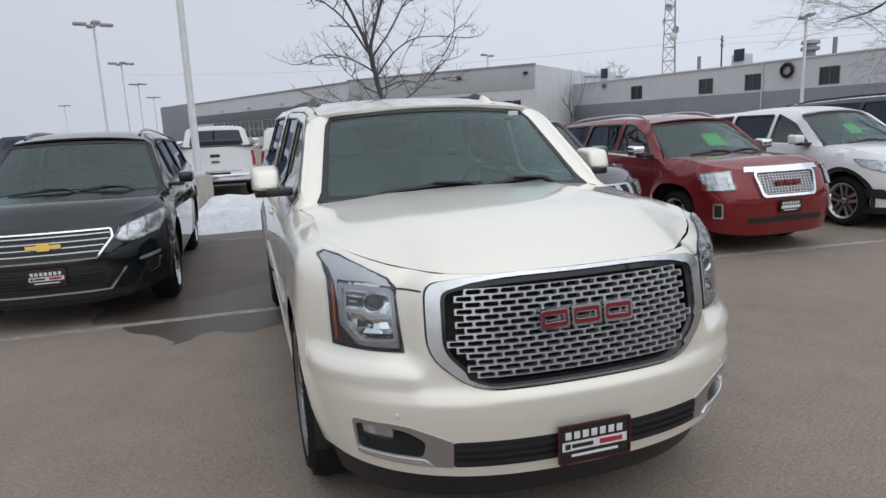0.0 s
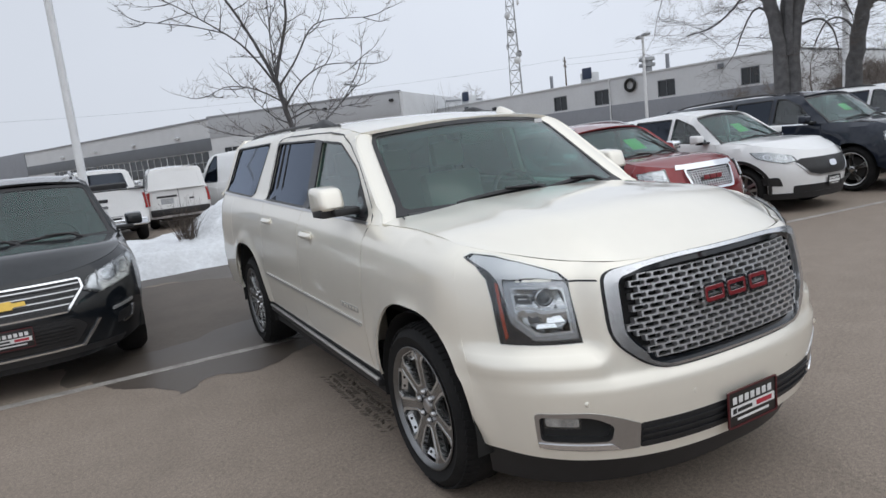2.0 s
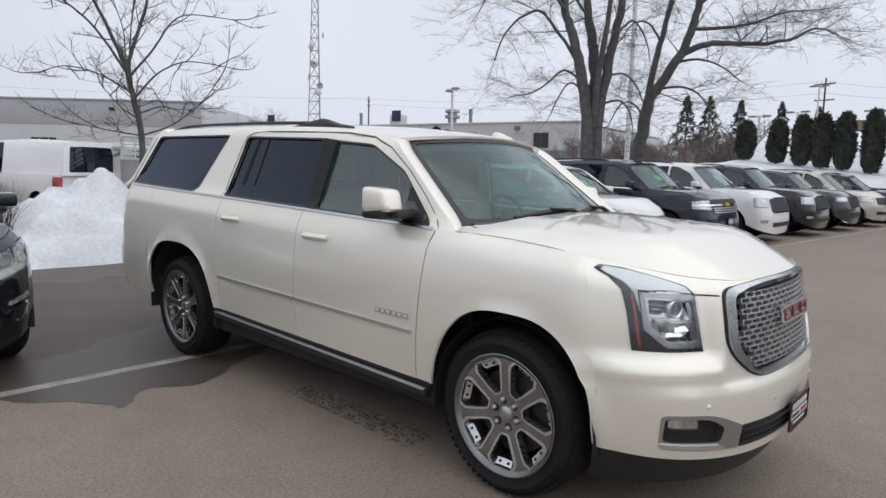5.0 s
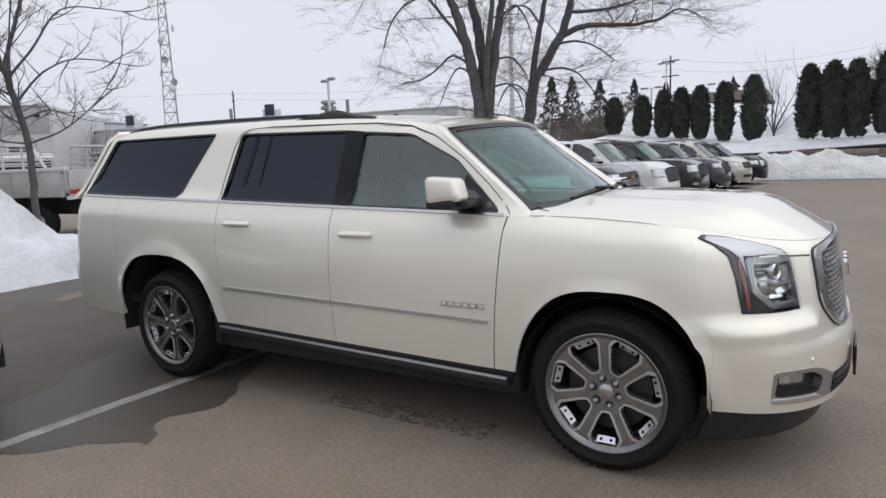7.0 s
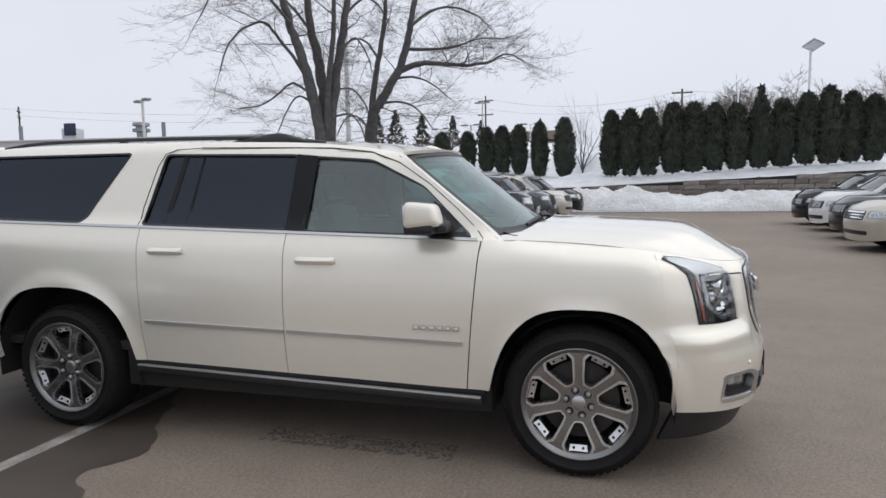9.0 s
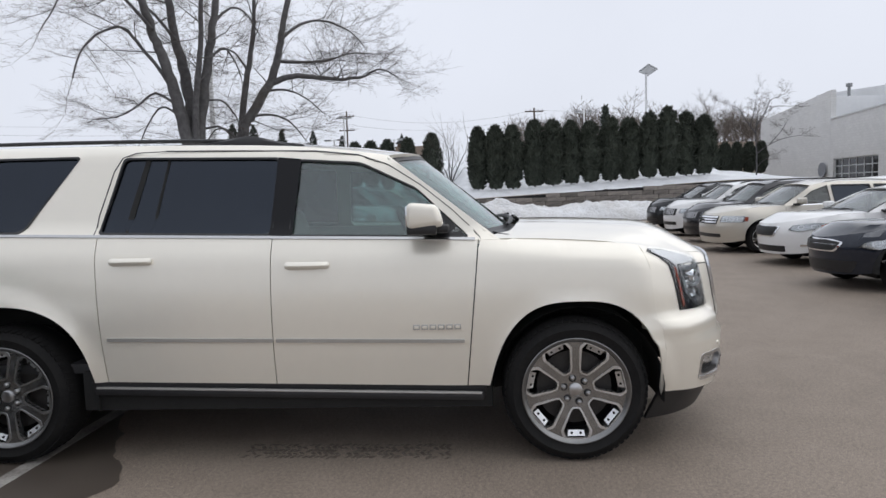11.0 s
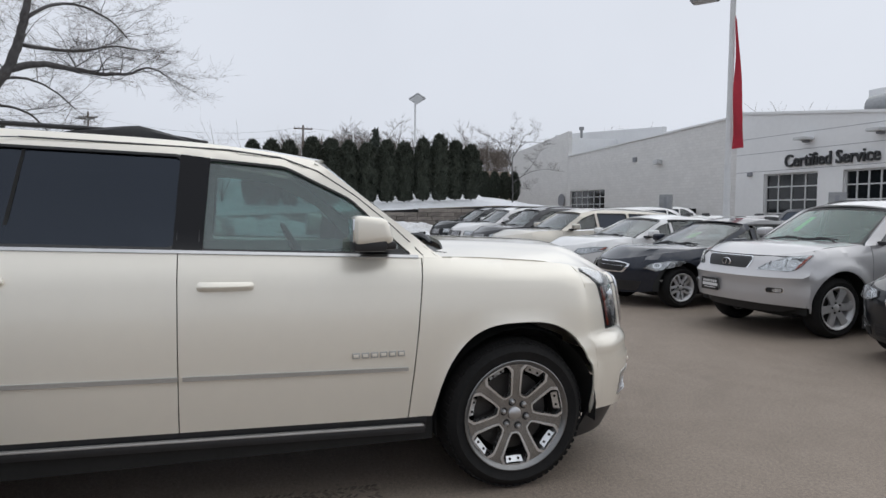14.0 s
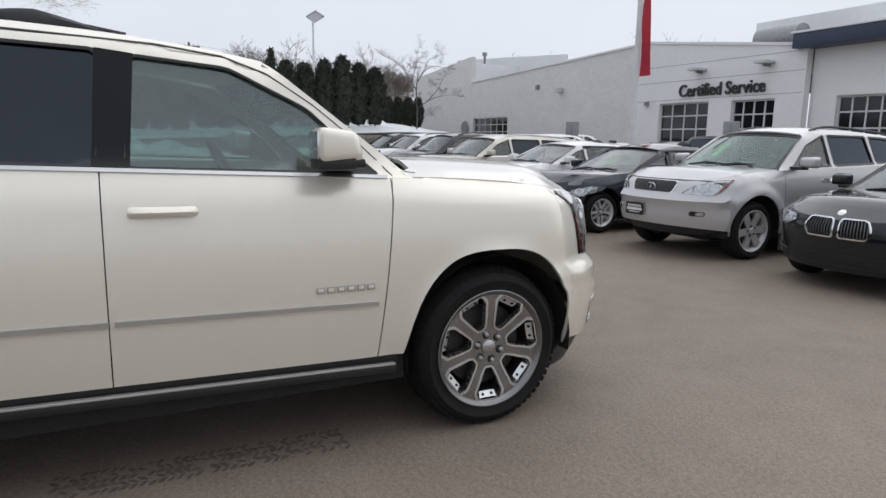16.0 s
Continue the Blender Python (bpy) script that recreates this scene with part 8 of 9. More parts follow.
limbed_tree("young_tree", (39.6, -16.8, 1.7), (-0.39, -0.92), [
    (0.085, 0.03, 5, (0.0, 0.0), [(0.0, -0.2), (0.02, 1.5), (-0.05, 3.0), (0.05, 4.3)]),
    (0.045, 0.008, 9, (0.0, 0.3), [(-0.05, 3.2), (-0.7, 4.2), (-1.2, 5.0), (-2.3, 5.5)]),
    (0.035, 0.007, 7, (0.0, -0.4), [(-0.4, 3.7), (-0.15, 4.7), (0.0, 5.8)]),
    (0.045, 0.008, 8, (0.0, 0.2), [(0.03, 3.8), (0.5, 4.6), (0.8, 5.3), (1.3, 5.5)]),
    (0.035, 0.007, 7, (0.1, 0.6), [(0.4, 4.4), (1.1, 4.9), (2.2, 4.8)]),
    (0.04, 0.008, 8, (0.0, -0.3), [(0.03, 1.9), (0.7, 2.4), (1.5, 2.75), (2.5, 2.9)]),
    (0.03, 0.007, 6, (-0.1, -0.5), [(0.8, 2.5), (1.4, 3.2), (1.8, 3.9)]),
    (0.025, 0.006, 4, (0.0, 0.2), [(0.03, 1.0), (0.5, 1.5), (1.0, 1.7)])], 51, "young bare tree beside a pale building", twig=0.6, droop=0.1)
bare_tree("facade_tree", (33.5, 62.0, 0.0), [((0, 0, 0), (0, 0, 1), 3.0, 0.10), ((0, 0, 2), (-0.6, 0, 0.9), 2.6, 0.06), ((0, 0, 2), (0.6, 0, 0.9), 2.6, 0.06)], 57, "small bare tree in front of a grey building", depth=3, sides=5)
bare_tree("bank_tree", (36.5, 3.2, 1.8), [((0, 0, -0.2), (-0.1, 0, 1), 1.8, 0.07), ((0, 0, 0.3), (0.2, 0.3, 1), 2.2, 0.05), ((0, 0, 0.3), (-0.2, -0.3, 1), 2.0, 0.05), ((0, 0, 0.2), (0.1, 0.5, 1), 1.8, 0.04)], 61, "thin bare tree on the snowy embankment", depth=3, sides=5)

for i, (x, hgt) in enumerate(((102, 18.5), (108.5, 16.8), (96.5, 16.2), (67, 16.6), (63.5, 14.8))):
    k = hgt / 10
    bare_tree("distant_tree", (x, -70, 0), [((0, 0, 0), (0, 0, 1), 4.4 * k, 0.16 * k), ((0, 0, 3.2 * k), (-0.5, 0.1, 1), 2.6 * k, 0.09 * k), ((0, 0, 3.4 * k), (0.5, -0.1, 1), 2.7 * k, 0.09 * k), ((0, 0, 4.0 * k), (0.1, 0.2, 1), 2.8 * k, 0.08 * k)], 71 + i, "bare tree far behind the service building", depth=3, sides=4, kids=5)

rnd = random.Random(8)
vs, fs = [], []
for i in range(90):
    a, t = rnd.uniform(0, 6.283), rnd.uniform(0.15, 0.75)
    grow(vs, fs, rnd, Vector((rnd.uniform(-0.12, 0.12), rnd.uniform(-0.12, 0.12), 0.1)), Vector((math.cos(a) * t, math.sin(a) * t, 1)).normalized(), rnd.uniform(0.35, 0.6), 0.006, 1, 4, 0.4, 0.05, None, 0, 2)
sh = tagged(mesh_part("shrub", vs, fs, TWIG, angle=180), "leafless brown shrub growing out of the snow", "shrub")
sh.matrix_world = pose(-0.68, 11.0, 0.2)


def clumps(rnd, n, where, size):
    """Small bent leaf clumps; where(rnd) gives a place and its outward direction."""
    vs, fs = [], []
    for i in range(n):
        p, out = where(rnd)
        s = size * rnd.uniform(0.6, 1.4)
        a = (out + Vector((rnd.uniform(-1, 1), rnd.uniform(-1, 1), rnd.uniform(-0.4, 1.2)))).normalized()
        b = a.cross(Vector((rnd.uniform(-1, 1), rnd.uniform(-1, 1), rnd.uniform(-1, 1)))).normalized()
        c = a.cross(b)
        o = len(vs)
        vs += [p - b * s * 0.4, p + a * s * 0.7 + c * s * 0.15, p + b * s * 0.4, p + a * s * 1.3 - c * s * 0.1]
        fs += [(o, o + 2, o + 1), (o, o + 1, o + 3), (o + 1, o + 2, o + 3)]
    return vs, fs


def arborvitae(at, height, width, seed, group):
    rnd = random.Random(seed)
    e = thing("arborvitae", "tall dark green columnar evergreen in a snowy hedge row", "evergreen", group)
    prof = curve([(0, 0.50), (0.08, 0.68), (0.20, 0.86), (0.42, 1.0), (0.66, 0.90), (0.85, 0.64), (0.95, 0.36), (1.0, 0.05)])
    vs, fs = [], []
    K, N = 14, 16
    ph = rnd.uniform(0, 9)
    bump_ = lambda a, t: 1 + 0.30 * noise.noise(Vector((math.cos(a) * 1.6 + ph, math.sin(a) * 1.6, t * 5)))
    for i in range(N + 1):
        t = i / N
        for j in range(K):
            a = 2 * math.pi * j / K
            r = prof(t) * width / 2 * bump_(a, t) * 0.88
            vs.append((r * math.cos(a), r * math.sin(a), 0.12 + t * (height - 0.12)))
    fs = [(i * K + j, i * K + (j + 1) % K, (i + 1) * K + (j + 1) % K, (i + 1) * K + j) for i in range(N) for j in range(K)]

    def where(rd):
        t, a = rd.random() ** 0.9, rd.uniform(0, 6.283)
        r = prof(t) * width / 2 * bump_(a, t) * rd.uniform(0.8, 1.0)
        o = Vector((math.cos(a), math.sin(a), 0.7))
        return Vector((r * math.cos(a), r * math.sin(a), 0.1 + t * (height - 0.1))), o
    cv, cf = clumps(rnd, 1300, where, 0.17)
    o = len(vs)
    mesh_part("crown", vs + cv, fs + [tuple(i + o for i in f) for f in cf], NEEDLE, e, smooth=False)
    tube("trunk", [(0, 0, -0.3), (0, 0, 0.5)], [0.07, 0.06], BARK, e, 7)
    e.matrix_world = pose(*at)
    return e


HEDGE = "hedge row of evergreens on the embankment"
rnd = random.Random(77)
ys = [1.5, 0.45, -0.55, -1.87, -2.92, -4.02, -5.1, -6.3, -7.4, -8.55, -9.6, -10.7, -11.7]
tops = [5.38, 5.42, 5.40, 5.65, 5.65, 5.55, 5.45, 5.65, 5.6, 5.85, 6.15, 5.8, 5.6]
for i, y in enumerate(ys):
    z = bank_rise(34.6, y) - 0.05
    arborvitae((34.6 + rnd.uniform(-0.2, 0.2), y, z), tops[i] - z, (1.42 if i == 3 else 1.14 if i < 3 else 1.26) + rnd.uniform(-0.06, 0.08), 100 + i, HEDGE)
for i, (y, top) in enumerate(((4.6, 5.6), (6.27, 5.35), (7.66, 5.25), (8.8, 5.2), (9.9, 5.15), (11.25, 4.9), (13.1, 4.9))):
    z = bank_rise(40.0, y) - 0.05
    arborvitae((40.0, y, z), top - z, 1.35 if i == 0 else 1.08, 140 + i, HEDGE)
for i in range(5):
    arborvitae((47.0, -16.6 - i * 0.9, bank_rise(47.0, -17) - 0.4), 2.4, 0.8, 160 + i, "short evergreens beside a house")


def conifer(name, at, height, width, seed, label):
    rnd = random.Random(seed)
    e = thing(name, label, "evergreen")

    def where(rd):
        t = rd.random() ** 1.4
        tier = 0.75 + 0.25 * math.sin(t * height * 4.0)
        a = rd.uniform(0, 6.283)
        r = width / 2 * (1 - t) * tier * rd.uniform(0.5, 1.05)
        return Vector((r * math.cos(a), r * math.sin(a), height * (0.06 + 0.94 * t))), Vector((math.cos(a), math.sin(a), -0.1))
    cv, cf = clumps(rnd, 1300, where, 0.3 * height / 8)
    mesh_part("crown", cv, cf, SPRUCE, e, smooth=False)
    tube("trunk", [(0, 0, -0.5), (0, 0, height * 0.95)], [0.16, 0.03], BARK, e, 7)
    e.matrix_world = pose(*at)


conifer("spruce", (62.0, -11.3, 2.0), 7.8, 3.4, 201, "dark pointed spruce behind the hedge")
for i, (az, d, h) in enumerate(((68.2, 95, 7.6), (69.9, 100, 7.8), (72.2, 98, 7.0), (75.0, 120, 8.0), (77.5, 125, 7.5))):
    x, y = -3.5 + d * math.sin(radians(az)), d * math.cos(radians(az))
    conifer("spruce", (x, y, hill(x, y) - 0.05), h, h * 0.78, 210 + i, "distant dark spruce beyond the lot")

# far leafless woods
rnd = random.Random(5)
pats = []
for s in range(4):
    a, b = [], []
    grow(a, b, random.Random(300 + s), Vector((0, 0, 0)), Vector((0, 0, 1)), 3.2, 0.16, 4, 5, 0.6, 0.15, None, 0, 4, thin=0.017)
    pats.append((a, b))


PALETWIG = mat("weathered_grey_twigs", (0.20, 0.175, 0.155), 0.9, color2=(0.12, 0.10, 0.09), scale=2)


def woods(name, spots, label):
    vs, fs = [], []
    for x, y, z, s in spots:
        a, b = pats[rnd.randrange(4)]
        m = pose(x, y, z, 0, 0, rnd.uniform(0, 360)) @ Matrix.Diagonal((s * 1.15, s * 1.15, s, 1))
        o = len(vs)
        vs += [m @ v for v in a]
        fs += [tuple(i + o for i in f) for f in b]
    tagged(mesh_part(name, vs, fs, PALETWIG, smooth=False), label, "trees", kind="stuff")


def arc(az0, az1, d0, d1, n, z, s0, s1):
    out = []
    for i in range(n):
        az, d = rnd.uniform(az0, az1), rnd.uniform(d0, d1)
        out.append((-4 + d * math.sin(radians(az)), d * math.cos(radians(az)), z, rnd.uniform(s0, s1)))
    return out


woods("brush", arc(56, 76, 46, 72, 95, 0.9, 0.28, 0.62), "dense leafless brush beyond the parked cars")
woods("far_woods", arc(54, 82, 75, 130, 80, 1.0, 0.55, 1.0), "distant leafless woods beyond the lot")
woods("hill_woods", arc(93, 113, 85, 115, 60, 5.4, 0.75, 1.1), "leafless trees on the rise behind the hedge")
woods("roof_woods", arc(114, 142, 95, 120, 14, 5.0, 0.75, 1.05), "bare treetops behind the service building")
woods("lot_woods", arc(30, 36, 110, 130, 6, 3.0, 0.7, 1.0), "leafless trees far behind the grey building")

# ---- retaining wall of stone blocks ----
STONE = mat("tan_wall_stone", (0.25, 0.222, 0.195), 0.9, color2=(0.15, 0.135, 0.125), scale=2, bump=0.7, bscale=12, dist=0.03)
_n, _l = STONE.node_tree.nodes, STONE.node_tree.links
_oi = _n.new("ShaderNodeObjectInfo")
_mr = _n.new("ShaderNodeMapRange")
_mr.inputs["To Min"].default_value, _mr.inputs["To Max"].default_value = 0.65, 1.35
_l.new(_oi.outputs["Random"], _mr.inputs["Value"])
_mx = _n.new("ShaderNodeMixRGB")
_mx.blend_type, _mx.inputs["Fac"].default_value = "MULTIPLY", 1.0
_src = [x for x in _n if x.type == "MIX_RGB"][0]
_l.new(_src.outputs[0], _mx.inputs[1])
_l.new(_mr.outputs[0], _mx.inputs[2])
_l.new(_mx.outputs[0], _n["Principled BSDF"].inputs["Base Color"])
wall = tagged(new("wall_east"), "tan stone-block retaining wall topped with snow", "wall", kind="structure")
tops = lambda y: lerp(1.15, 1.85, max(0.0, min(1.0, (3.5 - y) / 16.0)))
vs, fs = [], []
for i in range(41):
    y = lerp(9, -31, i / 40)
    vs += [(32.12, y, -0.1), (32.12, y, tops(y) - 0.03), (32.35, y, tops(y) - 0.03)]
fs = [f for i in range(40) for f in ((i * 3, i * 3 + 1, i * 3 + 4, i * 3 + 3), (i * 3 + 1, i * 3 + 2, i * 3 + 5, i * 3 + 4))]
mesh_part("backing", vs, fs, MATTE, wall, smooth=False)
bbm = box_data(-0.12, -0.5, -0.5, 0.12, 0.5, 0.5, 0.03)
block_me = bpy.data.meshes.new("stone_block")
bbm.to_mesh(block_me)
bbm.free()
block_me.materials.append(STONE)
rnd = random.Random(15)
made = 0
for r in range(8):
    y = 8.5 - rnd.uniform(0, 0.5)
    while y > -22:
        ln = rnd.uniform(0.55, 1.15)
        z = 0.13 + r * 0.235
        if z + 0.13 < tops(y - ln / 2) + 0.03 and made < 320:
            ob = new("stone_block", block_me)
            ob.parent = wall
            ob.matrix_basis = Matrix.Translation((32.05 + rnd.uniform(-0.03, 0.03), y - ln / 2, z)) @ Matrix.Diagonal((1, ln - 0.02, 0.22, 1))
            made += 1
        y -= ln

# ---- buildings ----
SIDING = mat("pale_metal_siding", (0.60, 0.61, 0.625), 0.6, vary=0.10, scale=0.5)
BAND = mat("grey_metal_siding", (0.25, 0.26, 0.285), 0.6, vary=0.12, scale=0.5)
DARKBAND = mat("dark_facade_band", (0.14, 0.15, 0.165), 0.6, vary=0.15, scale=0.7)
PANEL = mat("white_wall_panels", (0.80, 0.81, 0.82), 0.55, vary=0.07, scale=0.4)
ROOFING = mat("roof_metal", (0.30, 0.31, 0.33), 0.6, vary=0.2, scale=1)
FASCIA = mat("navy_fascia", (0.02, 0.035, 0.075), 0.4, vary=0.15, scale=1)
PANE = mat("dark_window_pane", (0.012, 0.015, 0.018), 0.08, vary=0.3, scale=1, spec=0.6)
FRAME = mat("white_window_frame", (0.6, 0.61, 0.62), 0.5, vary=0.08, scale=3)
BRICK = mat("painted_block_wall", (0.74, 0.735, 0.725), 0.75, vary=0.08, scale=0.7)
_n, _l = BRICK.node_tree.nodes, BRICK.node_tree.links
_bt = _n.new("ShaderNodeTexBrick")
_bt.inputs["Scale"].default_value, _bt.inputs["Brick Width"].default_value, _bt.inputs["Row Height"].default_value, _bt.inputs["Mortar Size"].default_value = 1.0, 0.4, 0.2, 0.01
_bt.inputs["Color1"].default_value, _bt.inputs["Color2"].default_value, _bt.inputs["Mortar"].default_value = (1, 1, 1, 1), (0.93, 0.93, 0.93, 1), (0.86, 0.86, 0.86, 1)
_co = [x for x in _n if x.type == "TEX_COORD"][0]
_sp, _cb = _n.new("ShaderNodeSeparateXYZ"), _n.new("ShaderNodeCombineXYZ")
_l.new(_co.outputs["Object"], _sp.inputs[0])
_l.new(_sp.outputs["X"], _cb.inputs["X"])
_l.new(_sp.outputs["Z"], _cb.inputs["Y"])
_l.new(_cb.outputs[0], _bt.inputs["Vector"])
_mx = _n.new("ShaderNodeMixRGB")
_mx.blend_type, _mx.inputs["Fac"].default_value = "MULTIPLY", 1.0
_l.new([x for x in _n if x.type == "MIX_RGB"][0].outputs[0], _mx.inputs[1])
_l.new(_bt.outputs["Color"], _mx.inputs[2])
_l.new(_mx.outputs[0], _n["Principled BSDF"].inputs["Base Color"])


def wall_slab(name, length, z0, z1a, z1b, thick, material, parent, openings=(), y=0.0):
    """A wall in local x (0 to length) and z, its face at local y, with real openings; its top may slope."""
    return sheet(name, [(0, z0), (length, z0), (length, z1b), (0, z1a)], lambda a, b: Vector((a, y, b)), material, parent, holes=[[(a, c), (b, c), (b, d), (a, d)] for a, c, b, d in openings], step=max(1.5, length / 20), thick=thick)


def window(name, x0, z0, x1, z1, parent, cols=1, rows=1, y=0.0, material=PANE, bar=0.05, frame_mat=FRAME):
    """A recessed window: pane, frame and bars; the wall's face is at local y."""
    w = box(name, x0 + 0.01, y + 0.10, z0 + 0.01, x1 - 0.01, y + 0.13, z1 - 0.01, material, parent, 0)
    for a, b, c, d in ((x0, z0, x1, z0 + bar), (x0, z1 - bar, x1, z1), (x0, z0, x0 + bar, z1), (x1 - bar, z0, x1, z1)):
        box("frame", a, y + 0.02, b, c, y + 0.11, d, frame_mat, w, 0)
    for i in range(1, cols):
        x = lerp(x0, x1, i / cols)
        box("bar", x - bar * 0.4, y + 0.05, z0, x + bar * 0.4, y + 0.11, z1, frame_mat, w, 0)
    for i in range(1, rows):
        z = lerp(z0, z1, i / rows)
        box("bar", x0, y + 0.06, z - bar * 0.4, x1, y + 0.11, z + bar * 0.4, frame_mat, w, 0)
    return w


def along(p, q):
    """Pose of a wall that runs from p to q on plan; local y points away from the viewer's side."""
    return pose(p[0], p[1], 0, 0, 0, math.degrees(math.atan2(q[1] - p[1], q[0] - p[0])))


# long grey building far behind: plain section with windows, then a banded section
e = thing("grey_building", "long pale grey commercial building with dark window band", "building")
P0, P1, P2 = (27.0, 58.0), (11.4, 74.5), (-8.6, 119.5)
LA, LB = math.dist(P0, P1), math.dist(P1, P2)
wa = new("wall_front")
e2 = wall_slab("wall", LA, 0, 7.2, 7.2, 0.4, SIDING, e, openings=[(1.4, 2.5, 3.4, 3.9), (13.5, 2.5, 16.0, 3.7), (19.2, 2.4, 21.2, 3.8)])
bpy.data.objects.remove(wa)
window("window", 1.4, 2.5, 3.4, 3.9, e, 2)
window("window", 13.5, 2.5, 16.0, 3.7, e, 3)
window("window", 19.2, 2.4, 21.2, 3.8, e, 2)
box("cornice", -0.1, -0.12, 7.12, LA + 0.1, 0.4, 7.32, ROOFING, e, 0.02)
box("upper_band", 0, -0.05, 4.9, LA, -0.002, 7.12, mat("pale_upper_siding", (0.42, 0.43, 0.45), 0.6, vary=0.1, scale=0.5), e, 0.01)
box("roof", 0, 0.4, 6.6, LA, 30, 6.9, ROOFING, e, 0.02)
box("end_wall", LA * 0 - 0.35, 0.0, 0, -0.02, 30, 7.15, SIDING, e, 0.01)
for x in (0.6, 8.0):
    box("wall_lamp", x, -0.35, 6.3, x + 0.4, -0.06, 6.55, TRIM, e, 0.02)
e.matrix_world = pose(27.0, 58.0, 0, 0, 0, math.degrees(math.atan2(P1[1] - P0[1], P1[0] - P0[0]))) @ Matrix.Diagonal((1, -1, 1, 1))
f = thing("grey_wing", "wing of a grey commercial building with a dark glazed strip", "building")
wall_slab("wall", LB, 0, 7.0, 7.0, 0.4, SIDING, f, openings=[(0.8, 1.2, LB - 9, 3.6)])
box("dark_band", 0.02, -0.06, 3.62, LB, -0.002, 5.0, DARKBAND, f, 0.01)
box("cornice", -0.1, -0.12, 6.95, LB + 0.1, 0.4, 7.15, ROOFING, f, 0.02)
for i in range(9):
    window("window", lerp(0.8, LB - 9, i / 9), 1.2, lerp(0.8, LB - 9, (i + 1) / 9), 3.6, f, 3, 2)
box("roof", 0, 0.4, 6.5, LB, 30, 6.8, ROOFING, f, 0.02)
for i in range(4):
    box("wall_lamp", 6 + i * 10, -0.5, 5.4, 6.8 + i * 10, -0.06, 5.6, FRAME, f, 0.02)
# darker grey here paints in the shade on the wing's end face
box("end_block", LB + 0.02, -0.1, 0, LB + 15, 12, 7.3, BAND, f, 0.02)
f.matrix_world = pose(*P1, 0, 0, 0, math.degrees(math.atan2(P2[1] - P1[1], P2[0] - P1[0]))) @ Matrix.Diagonal((1, -1, 1, 1))

# low metal building with square windows, vents and a wreath
Q0, Q1 = (35.0, 68.0), (42.3, 26.5)
LQ = math.dist(Q0, Q1)
g = thing("metal_building", "low pale metal building with grey base band and small windows", "building")
holes = []
eye0 = Vector((-1.19, -2.10))
dq = Vector((Q1[0] - Q0[0], Q1[1] - Q0[1])).normalized()


def along_at(az, eye=eye0):
    """Distance along the metal building's face at which a bearing from the eye meets it."""
    d = Vector((math.sin(radians(az)), math.cos(radians(az))))
    m = Matrix(((d.x, -dq.x), (d.y, -dq.y)))
    return (m.inverted() @ (Vector(Q0) - eye))[1]


for az in (33.5, 38.8, 42.2, 47.3):
    s = along_at(az)
    holes.append((s - 0.8, 3.42, s + 0.8, 4.75))
s = along_at(55.2, Vector((-2.86, -1.31)))
holes.append((s - 0.7, 3.42, s + 0.7, 4.7))
wall_slab("wall", LQ, 0, 5.55, 5.55, 0.3, SIDING, g, openings=holes)
for h in holes:
    window("window", *h, g, 2, frame_mat=DARKBAND, bar=0.07)
box("base_band", 0, -0.05, 0, LQ, -0.003, 3.28, BAND, g, 0.005)
box("eave", -0.1, -0.1, 5.5, LQ + 0.1, 0.3, 5.62, FRAME, g, 0.01)
box("roof", 0, 0.3, 5.3, LQ, 25, 5.5, ROOFING, g, 0.01)
box("end_wall", LQ - 0.3, 0.3, 0, LQ, 25, 5.5, SIDING, g, 0.01)
s = along_at(44.6)
tube("downpipe", [(s - 2.2, -0.12, 0), (s - 2.2, -0.12, 5.5)], 0.06, FRAME, g, 8)
for s2 in (along_at(31.0), along_at(53.2, Vector((-2.86, -1.31)))):
    box("wall_lamp", s2 - 0.2, -0.3, 4.9, s2 + 0.2, -0.06, 5.25, DARKBAND, g, 0.03)
wreath_mesh = bmesh.new()
N, K, R, r = 20, 6, 0.46, 0.14
ring = [[wreath_mesh.verts.new((s + (R + r * math.cos(6.283 * j / K)) * math.cos(6.283 * i / N), -0.2 + r * math.sin(6.283 * j / K), 4.75 + (R + r * math.cos(6.283 * j / K)) * math.sin(6.283 * i / N))) for j in range(K)] for i in range(N)]
for i in range(N):
    for j in range(K):
        wreath_mesh.faces.new((ring[i][j], ring[(i + 1) % N][j], ring[(i + 1) % N][(j + 1) % K], ring[i][(j + 1) % K]))
part("wreath", wreath_mesh, MATTE, g, "dark round wreath")
for az, kind in ((30.2, "hood"), (44.6, "vent"), (40.4, "hood"), (46.2, "pipe"), (36.8, "pipe")):
    s = along_at(az)
    if kind == "hood":
        hd = box("exhaust_hood", s - 0.7, 1.2, 5.5, s + 0.5, 2.4, 6.6, FRAME, g, 0.03)
        box("hood_mouth", s - 0.6, 1.1, 6.0, s + 0.4, 1.22, 7.0, FASCIA, hd, 0.02, m=Matrix.Translation((0.2, 0, 0)))
    elif kind == "vent":
        v = lathe("roof_vent", [(0.4, -0.6), (0.4, 0.3), (0.7, 0.35), (0.7, 0.6), (0.45, 0.62), (0.45, 0.8), (0.7, 0.85), (0.65, 1.1), (0.01, 1.2)], POLE_GREY, g, 16, at=Matrix.Translation((s, 2.5, 5.9)) @ pose(0, 0, 0, 0, -90, 0))
    else:
        tube("flue_pipe", [(s, 2.5, 5.4), (s, 2.5, 7.0)], 0.16, BAND, g, 10)
g.matrix_world = pose(*Q0, 0, 0, 0, math.degrees(math.atan2(Q1[1] - Q0[1], Q1[0] - Q0[0])))

